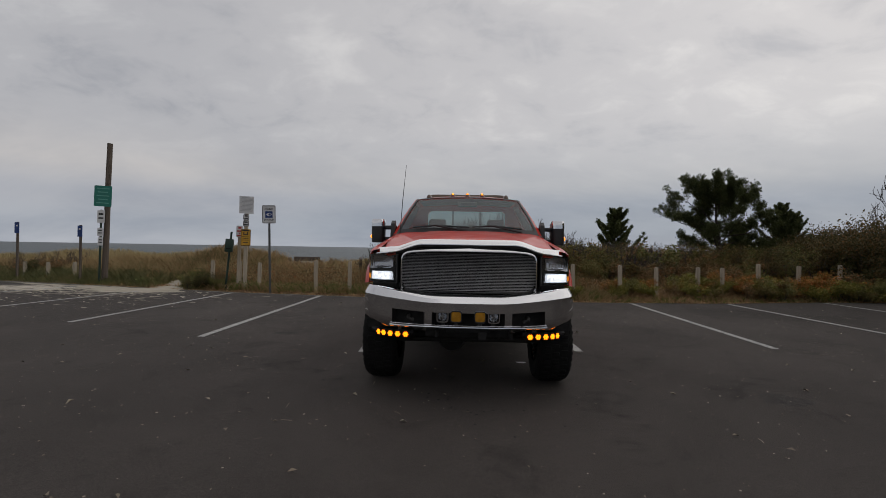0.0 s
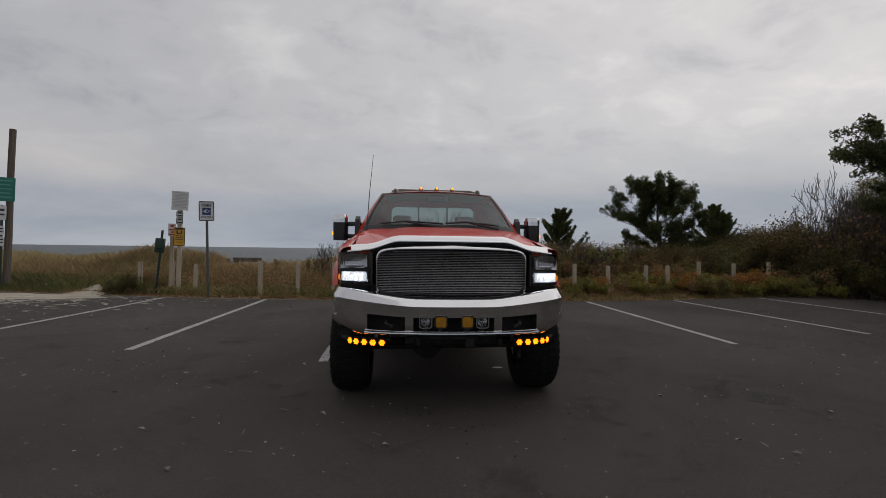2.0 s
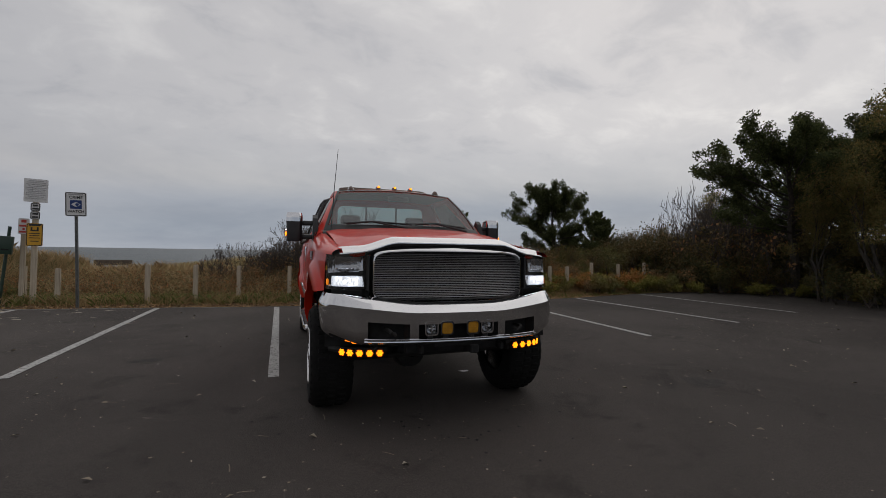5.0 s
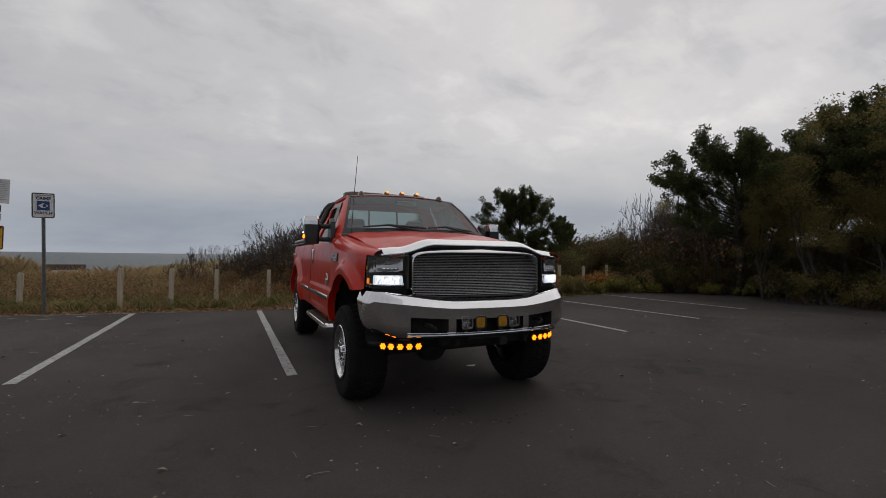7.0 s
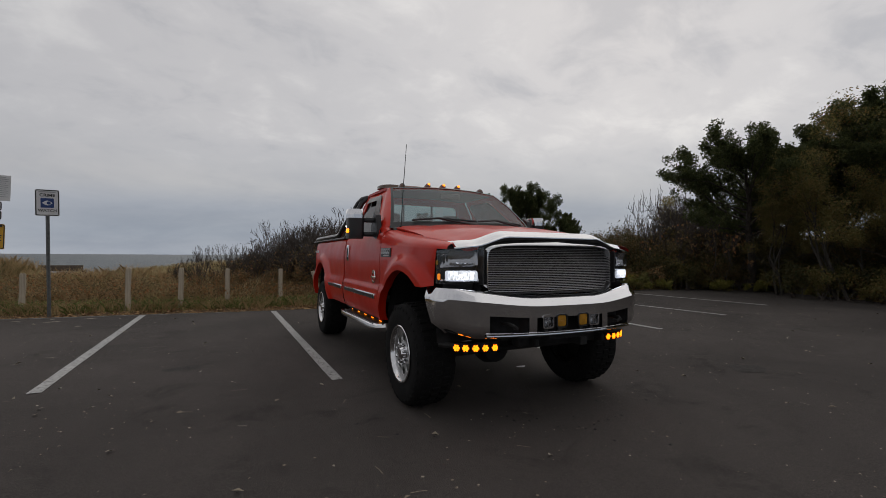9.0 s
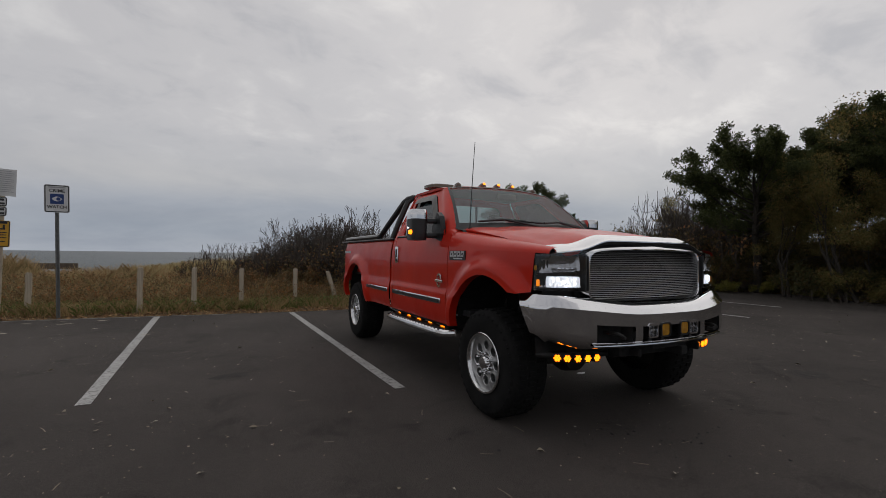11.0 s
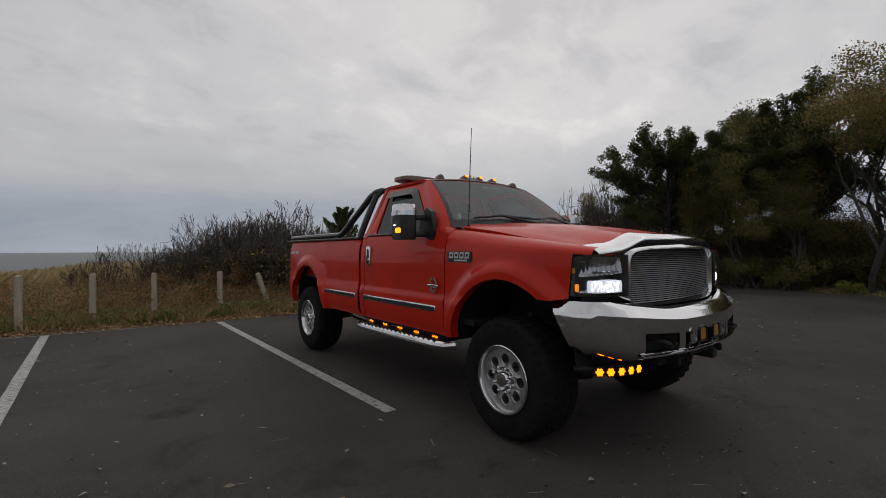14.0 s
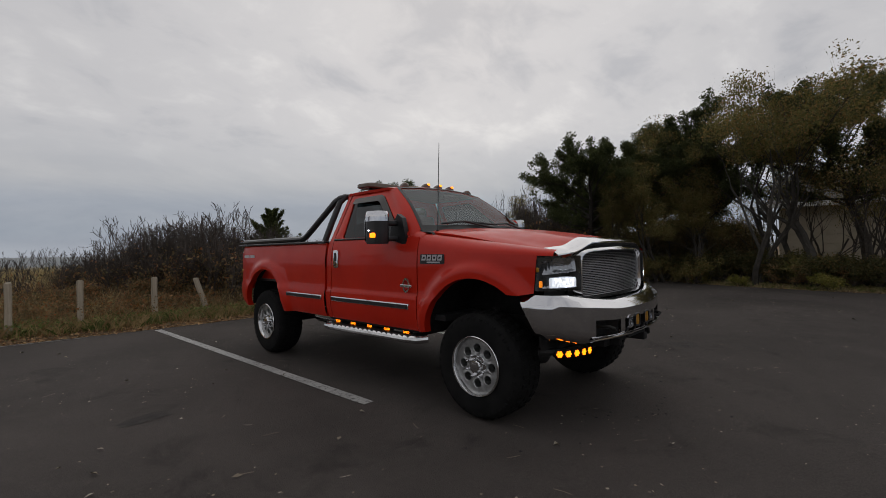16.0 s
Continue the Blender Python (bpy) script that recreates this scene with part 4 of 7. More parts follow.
    for k in range(28):
        a = 2 * math.pi * k / 28
        rows.append([(s * (0.974 + dx), 0.749 + r * 0.78 * math.cos(a), 0.995 + r * 1.15 * math.sin(a)) for r, dx in ((0.058, 0), (0.056, 0.008), (0.042, 0.008), (0.040, 0))])
    grid(bm, rows, close_v=True)
    em = part("door_emblem", bm, POLISHED, door, "oval silver emblem with a bar")
    bm = B()
    box(bm, (s * 0.981, 0.749, 0.99), (0.008, 0.15, 0.022), 0.004)
    part("emblem_bar", bm, POLISHED, em)
    bm = B()
    box(bm, (s * 0.979, 0.749, 1.03), (0.006, 0.05, 0.02), 0.004)
    part("emblem_centre", bm, RED_LENS, em)
    # cab corner behind the door
    bm = B()
    grid(bm, [[(s * side_x(y, z), y, z) for y in (1.964, 2.01, 2.04)] + [(s * (side_x(2.04, z) - 0.035), 2.052, z), (s * 0.70, 2.055, z)] for z in zs])
    upz = [1.418 + (1.945 - 1.418) * k / 8 for k in range(9)]
    grid(bm, [[(s * lean_x(z), y, z) for y in (1.962, 2.0, 2.025 - 0.03 * (z - 1.4))] + [(s * (lean_x(z) - 0.035), 2.045 - 0.03 * (z - 1.4), z), (s * 0.60, 2.05 - 0.03 * (z - 1.4), z)] for z in upz])
    part("cab_corner", bm, RED, truck, smooth=45)
    # rocker below the door
    bm = B()
    grid(bm, [[(s * (side_x(1.0, 0.60) - o), y, z) for y in (0.634, 1.3, 2.04)] for o, z in ((0.0, 0.605), (0.02, 0.575), (0.10, 0.565), (0.4, 0.57))])
    part("rocker_panel", bm, FRAME, truck)
    # A pillar
    bm = B()
    base = [(0.83, 0.665, 1.455), (0.885, 0.70, 1.44), (0.90, 0.76, 1.425), (0.86, 0.80, 1.44)]
    mid = [(0.775, 0.93, 1.70), (0.80, 0.97, 1.685), (0.80, 1.03, 1.675), (0.77, 1.06, 1.69)]
    tops = [(0.655, 1.20, 1.938), (0.675, 1.24, 1.930), (0.67, 1.29, 1.925), (0.64, 1.31, 1.93)]
    rows = []
    for k in range(9):
        t = k / 8
        rows.append([[s * c if i == 0 else c for i, c in enumerate((1 - t) ** 2 * Vector(a) + 2 * t * (1 - t) * (2 * Vector(b) - 0.5 * Vector(a) - 0.5 * Vector(c_)) + t * t * Vector(c_))] for a, b, c_ in zip(base, mid, tops)])
        x, y, z = screen(1.0, t)
        rows[-1][0] = (s * (x - 0.004), y + 0.004, z + 0.002)
    grid(bm, rows, close_u=True)
    # saddle between fender, pillar foot and windscreen
    rows = []
    for k in range(7):
        a = math.pi / 2 * k / 6
        row = []
        for j in range(8):
            u = j / 7
            xs, zs_ = 0.829 - 0.006 * u, 1.452 + 0.050 * u
            zo = 1.36 + 0.05 * u
            xo = side_x(0.606 + 0.20 * u, zo) - 0.006 - 0.02 * u
            row.append((s * (xs + (xo - xs) * math.cos(a)), 0.606 + 0.20 * u, zo + (zs_ - zo) * math.sin(a)))
        rows.append(row)
    grid(bm, rows)
    part("a_pillar", bm, RED, truck, smooth=50)

# roof
bm = B()
rows = []
for j in range(15):
    v = j / 14
    row = []
    for i in range(25):
        u = -1 + 2 * i / 24
        y = 1.165 + 0.055 * u * u + (2.035 - 1.165 - 0.055 * u * u) * v
        x = u * (0.675 + 0.008 * math.sin(v * math.pi))
        z = 1.99 - 0.042 * abs(u) ** 2.4 - 0.022 * max(0, 1 - v / 0.16) ** 2 - 0.03 * max(0, (v - 0.88) / 0.12) ** 2
        row.append((x, y, z))
    rows.append(row)
grid(bm, rows)
solid(bm, 0.025)
part("roof", bm, RED, truck, smooth=50)

# windscreen with its black surround
bm = B()
grid(bm, [[screen(-1 + 2 * i / 20, j / 10) for i in range(21)] for j in range(11)])
ws = part("windscreen", bm, WINDSCREEN, truck, "lightly tinted windscreen", smooth=60, out=(0, -1, 0.6))
bm = B()
o = [(-1, -0.1)] + [(-1 + 0.1 * k, -0.1) for k in range(1, 21)] + [(1, 0.1 * k) for k in range(1, 11)] + [(1 - 0.1 * k, 1) for k in range(1, 21)] + [(-1, 1 - 0.1 * k) for k in range(1, 10)]
def off(p, d):
    x, y, z = screen(*p)
    return (x, y - d, z + d * 0.6)
grid(bm, [[off(p, 0.004) for p in o], [off((p[0] * 0.965, 0.5 + (max(p[1], 0) - 0.5) * (0.86 if p[1] < 0.5 else 0.95)), 0.006) for p in o]], close_u=True)
part("screen_seal", bm, BLACK, ws, "black windscreen surround")
# cowl, wipers
bm = B()
grid(bm, [[(x, 0.40 + 0.10 * (x / 0.85) ** 2 + d, z - 0.03 * (x / 0.85) ** 2) for x in [0.85 * (k - 8) / 8 for k in range(17)]] for d, z in ((0.02, 1.455), (0.05, 1.485), (0.14, 1.492), (0.18, 1.50))])
part("cowl", bm, BLACK, truck)
for x0, x1 in ((-0.62, 0.02), (0.05, 0.62)):
    bm = B()
    pts = [screen(x0 / 0.8, 0.07), screen((x0 * 0.6 + x1 * 0.4) / 0.8, 0.11), screen(x1 / 0.8, 0.06)]
    pts = [(x, y - 0.03, z + 0.015) for x, y, z in pts]
    tube(bm, pts, 0.010, 6)
    w = part("wiper", bm, BLACK, truck)
    bm = B()
    tube(bm, [(x1, 0.44 + 0.2 * x1 * x1, 1.495), pts[1]], 0.012, 6)
    part("wiper_arm", bm, BLACK, w)

# hood
def hood_front(x):
    a = abs(x)
    return 1.350 - 0.075 * float(smoothstep(0.40, 0.70, a)) - 0.02 * (a / 0.8) ** 4


bm = B()
rows = []
for j in range(19):
    v = j / 18
    y = -0.70 + 1.28 * v
    hw, zs_ = seam(y)
    row = []
    for i in range(33):
        u = -1 + 2 * i / 32
        x = u * (hw - 0.006)
        zb = 1.505 - 0.035 * abs(u) ** 3 - 0.010 * math.exp(-((abs(u) - 0.62) / 0.09) ** 2)
        zf = hood_front(x)
        z = zf + (zb - zf) * (1 - (1 - v) ** 1.35) + 0.018 * math.sin(math.pi * v) * (1 - u * u)
        z -= 0.012 * max(0, 1 - v / 0.08) ** 2
        if abs(u) > 0.93:
            z -= 0.012 * ((abs(u) - 0.93) / 0.07)
        row.append((x, y + (0.06 * u * u + 0.035 * u ** 6) * (1 - v), z))
    rows.append(row)
grid(bm, rows)
solid(bm, 0.02)
part("hood", bm, RED, truck, smooth=50)
# chrome bug deflector
bm = B()
rows = []
for i in range(57):
    x = -0.815 + 1.63 * i / 56
    a = abs(x)
    zt = 1.368 - 0.070 * float(smoothstep(0.40, 0.68, a)) - 0.015 * max(0, (a - 0.7) / 0.16)
    y = -0.715 + 0.10 * (a / 0.86) ** 3
    h = 0.027 + 0.006 * float(smoothstep(0.60, 0.815, a))
    rows.append([(x, y + 0.10, zt + 0.016), (x, y + 0.055, zt + 0.008), (x, y + 0.018, zt - 0.012), (x, y - 0.006, zt - 0.027), (x, y - 0.014, zt - h), (x, y - 0.014, zt - h - 0.007), (x, y + 0.02, zt - h - 0.004)])
grid(bm, rows)
solid(bm, 0.005)
part("hood_deflector", bm, CHROME, truck, "chrome stone deflector along the hood lip", smooth=60)

# black strip added to draw the shaded gap between deflector and grille
bm = B()
rows = []
for i in range(41):
    x = -0.64 + 1.28 * i / 40
    a = abs(x)
    zt = 1.368 - 0.070 * float(smoothstep(0.40, 0.68, a))
    y = -0.715 + 0.10 * (a / 0.86) ** 3
    rows.append([(x, y - 0.008, zt - 0.029), (x, y - 0.009, zt - 0.045), (x, y + 0.012, zt - 0.060)])
grid(bm, rows)
solid(bm, 0.004)
part("hood_seal", bm, DARK, truck, "black strip standing for the shaded gap under the hood lip")

# ---- grille ----
GY = -0.735
def ring_pts(w0, h0, top, n=96, k=8.0):
    out = []
    for i in range(n):
        a = 2 * math.pi * i / n
        c, s_ = math.cos(a), math.sin(a)
        x = w0 * math.copysign(abs(c) ** (2 / k), c)
        z = h0 * math.copysign(abs(s_) ** (2 / k), s_)
        out.append((x, z + (top * (1 - (x / w0) ** 2) if z > 0 else 0)))
    return out


bm = B()
zc = 1.094
rings = []
for w0, h0, d in ((0.616, 0.207, 0.022), (0.610, 0.202, 0.002), (0.588, 0.176, -0.030), (0.580, 0.169, -0.031), (0.572, 0.161, -0.008), (0.568, 0.158, 0.05)):
    rings.append([(x, GY + d + 0.07 * (x / 0.63) ** 2, zc + z + (0.010 if w0 > 0.60 else 0.008) * (1 if z > 0.05 else 0)) for x, z in ring_pts(w0, h0, 0.010)])
grid(bm, rings, close_u=True)
grille = part("grille", bm, CHROME, truck, "chrome grille surround with billet bars", smooth=28)
NB = 25
for k in range(NB):
    z = zc - 0.150 + 0.312 * k / (NB - 1)
    t = min(1, abs(z - zc) / 0.166)
    hw = 0.574 * (1 - t ** 8) ** 0.125 if t < 1 else 0.4
    bm = B()
    xs = [hw * (-1 + 2 * i / 12) for i in range(13)]
    grid(bm, [[(x, GY + 0.010 + dy + 0.07 * (x / 0.63) ** 2, z + dz) for x in xs] for dy, dz in ((0.018, 0.0020), (0.0, 0.0020), (-0.0015, 0.0), (0.0, -0.0020), (0.018, -0.0020))])
    part("grille_bar", bm, BILLET, grille, smooth=50)
bm = B()
grid(bm, [[(x, GY + 0.075 + 0.05 * (x / 0.63) ** 2, z) for x in [0.60 * (-1 + 2 * i / 10) for i in range(11)]] for z in (0.90, 1.09, 1.29)])
part("grille_backing", bm, DARK, grille)
bm = B()
grid(bm, [[(x, -0.66 + d + 0.09 * (x / 0.86) ** 3 * (1 if x > 0 else -1), z - (0.08 * float(smoothstep(0.4, 0.68, abs(x))) if z > 1.3 else 0)) for x in [0.86 * (-1 + 2 * i / 24) for i in range(25)]] for d, z in ((0, 1.365), (0.0, 1.25), (0.02, 0.93), (0.15, 0.86))])
part("front_panel", bm, BLACK, truck, "black panel behind the grille and lamps")

# ---- headlights ----
def lamp_x(t):
    """Plan curve of the lamp face, t 0 (inner) to 1 (outer end, wrapped back along the fender): x, y."""
    a, b, c, d = (0.626, -0.712), (0.760, -0.690), (0.890, -0.655), (0.898, -0.505)
    k = ((1 - t) ** 3, 3 * t * (1 - t) ** 2, 3 * t * t * (1 - t), t ** 3)
    return tuple(sum(w * p[i] for w, p in zip(k, (a, b, c, d))) for i in (0, 1))


for s in (-1, 1):
    hl = empty("headlight")
    hl.parent = truck
    hl["label"] = "lit headlight with smoked housing and amber corner"
    T = [k / 16 for k in range(17)]
    zlo, zhi = 1.002, 1.266
    bm = B()
    rows = [[(s * lamp_x(t)[0], lamp_x(t)[1] + d * (1 - 0.9 * t), z - 0.03 * t * (z > 1.1)) for t in T] for d, z in ((0.0, zhi), (0.09, zhi - 0.004), (0.09, zlo + 0.004), (0.0, zlo))]
    grid(bm, rows)
    part("lamp_housing", bm, SMOKE, hl, "black smoked lamp housing")
    # ribbed upper reflector and the lit reflector below it
    for z0, z1, t0, t1, nm in ((1.135, 1.228, 0.08, 0.84, "upper_reflector"), (1.022, 1.098, 0.06, 0.84, "beam_reflector")):
        bm = B()
        n = 18
        grid(bm, [[(s * lamp_x(t0 + (t1 - t0) * i / n)[0], lamp_x(t0 + (t1 - t0) * i / n)[1] + 0.010 + 0.022 * math.sin(math.pi * i / n) ** 0.5 * math.sin(math.pi * j / 6) ** 0.5 + (0.008 if i % 2 else 0) + (0.012 if z0 > 1.1 else 0.045) * j / 6, z0 + (z1 - z0) * j / 6 - 0.02 * i / n * (z0 > 1.1)) for i in range(n + 1)] for j in range(7)])
        part(nm, bm, UPPER_BOWL if z0 > 1.1 else REFLECTOR, hl, smooth=20)
    # lit beam: a bright rounded bar of small facets and a dimmer halo round it
    for grow, dy, mat, nm in ((1.0, 0.006, BEAM, "lit_beam"), (1.22, 0.010, BEAM_DIM, "beam_edge")):
        o = rounded(0.52 * grow, 0.058 * grow, 0.026, 6)
        bm = B()
        ring = []
        for e in (1.0, 0.75, 0.45, 0.15):
            ring.append([(s * lamp_x(0.40 + u * e)[0], lamp_x(0.40 + u * e)[1] + dy - 0.003 * (1 - e), 1.060 + w * e) for u, w in o])
        vs = grid(bm, ring, close_u=True)
        bm.faces.new(vs[-1])
        part(nm, bm, mat, hl, "bright white lit beam" if mat is BEAM else "", smooth=60)
    for t0, t1, z0, z1 in ((0.16, 0.62, 1.176, 1.232), (0.14, 0.60, 1.126, 1.150)):
        bm = B()
        grid(bm, [[(s * lamp_x(t0 + (t1 - t0) * i / 8)[0], lamp_x(t0 + (t1 - t0) * i / 8)[1] + 0.008 + 0.03 * (1 - j / 3), z0 + (z1 - z0) * j / 3 - 0.004 * math.sin(3 * i)) for i in range(9)] for j in range(4)])
        part("bowl_rim", bm, REFLECTOR, hl, "bright chrome bowl edge")
    for z, hh, t in ((1.150, 0.035, 0.95), (1.050, 0.046, 0.90)):
        bm = B()
        x, y = lamp_x(t)
        box(bm, (s * (x - 0.006), y + 0.002, z), (0.020, 0.024, hh), 0.006)
        part("corner_reflector", bm, AMBER_SOFT if z < 1.1 else AMBER, hl, "amber corner light")
    bm = B()
    grid(bm, [[(s * lamp_x(t)[0], lamp_x(t)[1] - 0.012, z - 0.03 * t * (z > 1.1)) for t in T] for z in (zlo - 0.002, 1.06, 1.12, 1.18, zhi + 0.002)])
    ln = part("lamp_lens", bm, LENS, hl, "clear outer lens", smooth=60, out=(0, -1, 0))
    ln.visible_shadow = False
    # black strip between lamp and grille
    bm = B()
    box(bm, (s * 0.621, GY + 0.06, 1.12), (0.012, 0.08, 0.25), 0.004)
    part("lamp_trim", bm, BLACK, hl)

# ---- front bumper ----
PLAN = [(0.94, -0.405), (0.94, -0.47), (0.935, -0.53), (0.922, -0.59), (0.90, -0.645), (0.872, -0.69), (0.838, -0.727), (0.79, -0.762), (0.745, -0.788)]
PLAN += [(x / 100, -0.915 + 0.105 * (x / 70) ** 2.2) for x in (70, 67, 64, 62, 60, 56, 52, 48, 44, 40, 38, 36, 32, 30, 28, 24, 20, 15, 10, 5, 0)]
PLAN = PLAN + [(-x, y) for x, y in PLAN[-2::-1]]
PROF = [0.0, 0.02, 0.06, 0.12, 0.18, 0.20, 0.225, 0.30, 0.42, 0.50, 0.60, 0.70, 0.80, 0.86, 0.92, 0.97, 1.0]
bm = B()
rows = []
for x, y in PLAN:
    a = abs(x)
    zt = 0.918 + 0.055 * float(smoothstep(0.25, 0.88, a))
    lift = float(smoothstep(0.70, 0.94, a))
    zb = 0.632 + 0.03 * lift
    k_ = PLAN.index((x, y))
    (ax, ay), (bx, by) = PLAN[max(0, k_ - 1)], PLAN[min(len(PLAN) - 1, k_ + 1)]
    inw = Vector((by - ay, ax - bx, 0)).normalized()
    inw = inw if inw.y > 0 or inw.x * x < 0 else -inw
    row = []
    for p in PROF:
        z = zt + (zb - zt) * p
        d = 0.070 * (1 - 0.45 * lift) * max(0, 1 - p / 0.225) + 0.018 * (1 - lift) * max(0, 1 - p / 0.04) + 0.055 * max(0, (p - 0.80) / 0.20) ** 1.6 
        d += 0.022 * lift * max(0, (p - 0.4) / 0.6) ** 1.6
        # the end of the wing is cut on a slant towards its foot
        yy = y
        if y > -0.62 and a > 0.86:
            yy = y - 0.17 * p * max(0, (y + 0.62) / 0.215)
        q = Vector((x, yy, z)) + inw * d
        row.append(q)
    rows.append(row)
vs = grid(bm, rows)
bm.faces.ensure_lookup_table()
cut = []
for f in bm.faces:
    c_ = f.calc_center_median()
    a = abs(c_.x)
    if c_.y < -0.7 and 0.672 < c_.z < 0.785 and (a < 0.30 or 0.36 < a < 0.64):
        cut.append(f)
bmesh.ops.delete(bm, geom=cut, context="FACES")
bmesh.ops.recalc_face_normals(bm, faces=bm.faces)
rim = [e for e in bm.edges if e.is_boundary]
ext = bmesh.ops.extrude_edge_only(bm, edges=rim)
for v in ext["geom"]:
    if isinstance(v, bmesh.types.BMVert):
        v.co.y += 0.03
bumper = part("front_bumper", bm, CHROME, truck, "scuffed chrome front bumper with three openings", smooth=30)
for x0, x1 in ((-0.64, -0.36), (-0.30, 0.30), (0.36, 0.64)):
    bm = B()
    ya, yb = (-0.915 + 0.105 * (abs(q) / 0.70) ** 2.2 + 0.02 for q in (x0, x1))
    grid(bm, [[(x0, ya, z), (x0 + 0.02, ya + 0.08, z), (x1 - 0.02, yb + 0.08, z), (x1, yb, z)] for z in (0.66, 0.73, 0.79)])
    part("bumper_recess", bm, DARK, bumper)
bm = B()
grid(bm, [[(x / 100, -0.915 + 0.105 * (abs(x) / 70) ** 2.2 + dy, z) for x in range(-66, 67, 4)] for dy, z in ((0.03, 0.676), (0.016, 0.672), (-0.002, 0.662), (-0.003, 0.655), (0.004, 0.648), (0.03, 0.640))])
solid(bm, 0.003)
part("lower_lip", bm, CHROME, bumper, smooth=50)
for sx_ in (-1, 1):
    bm = B()
    tube(bm, [(sx_ * 0.50, -0.76, 0.73), (sx_ * 0.50, -0.865, 0.735), (sx_ * 0.49, -0.895, 0.725), (sx_ * 0.465, -0.89, 0.71), (sx_ * 0.46, -0.85, 0.71)], 0.013, 8)
    part("tow_hook", bm, FRAME, truck)
# auxiliary lamps in the middle opening
for x, mat, lab in ((-0.21, LENS, "clear square auxiliary lamp"), (-0.098, AMBER, "amber square auxiliary lamp"), (0.098, AMBER, "amber square auxiliary lamp"), (0.21, LENS, "clear square auxiliary lamp")):
    lamp = empty("auxiliary_lamp")
    lamp.parent = truck
    lamp["label"] = lab
    y = -0.924 + 0.03 * (x / 0.3) ** 2
    bm = B()
    o, i, b = rounded(0.098, 0.098, 0.022), rounded(0.082, 0.082, 0.018), rounded(0.07, 0.07, 0.03)
    grid(bm, [[(x + u, y + 0.06, 0.745 + w) for u, w in b], [(x + u, y + 0.02, 0.745 + w) for u, w in o], [(x + u, y, 0.745 + w) for u, w in o], [(x + u, y, 0.745 + w) for u, w in i], [(x + u, y + 0.012, 0.745 + w) for u, w in i]], close_u=True)
    part("bezel", bm, CHROME if mat is LENS else BLACK, lamp)
    bm = B()
    slab(bm, rounded(0.08, 0.08, 0.018), 0.01, Matrix.Translation((x, y + 0.005, 0.745)), 0.003)
    part("lens", bm, mat, lamp)
    bm = B()
    lathe(bm, [(y + 0.02, 0.036), (y + 0.035, 0.026), (y + 0.045, 0.004)], 18, "y", (x, 0, 0.745))
    part("reflector", bm, REFLECTOR if mat is LENS else AMBER, lamp)
    bm = B()
    box(bm, (x, y + 0.01, 0.745), (0.008, 0.012, 0.07), 0.002)
    box(bm, (x, y + 0.01, 0.745), (0.05, 0.012, 0.008), 0.002)
    part("lens_cross", bm, REFLECTOR if mat is LENS else AMBER, lamp)
    bm = B()
    box(bm, (x, y + 0.04, 0.68), (0.03, 0.03, 0.06), 0.004)
    part("lamp_bracket", bm, BLACK, lamp)

# amber pods below the bumper wings
for s in (-1, 1):
    bar = empty("amber_light_bar")
    bar.parent = truck
    bar["label"] = "row of five lit amber lamps"
    bm = B()
    pts = [(0.47, -0.70), (0.60, -0.685), (0.72, -0.65), (0.80, -0.60), (0.86, -0.53)]
    tube(bm, [(s * x, y + 0.03, 0.565) for x, y in pts], 0.022, 6)
    tube(bm, [(s * 0.55, -0.64, 0.56), (s * 0.50, -0.5, 0.68)], 0.02, 6)
    part("mounting_bar", bm, FRAME, bar)
    for k, (x, y, yaw) in enumerate(((0.535, -0.725, 4), (0.605, -0.715, 8), (0.672, -0.695, 16), (0.735, -0.665, 28), (0.785, -0.625, 42))):
        m = pose(s * x, y, 0.557, 0, 0, s * yaw)
        bm = B()
        lathe(bm, [(0.03, 0.012), (0.028, 0.03), (-0.004, 0.031), (-0.006, 0.028)], 18, "y")
        bm.transform(m)
        pod = part("lamp_pod", bm, BLACK, bar)
        for q in range(7):
            a = q * math.pi / 3
            r = 0.0 if q == 6 else 0.0165
            bm = B()
            lathe(bm, [(-0.009, 0.0005), (-0.009, 0.0068), (-0.004, 0.0088)], 8, "y", (r * math.cos(a), 0, r * math.sin(a)))
            bm.transform(m)
            part("led", bm, AMBER_LIT, pod, smooth=0)

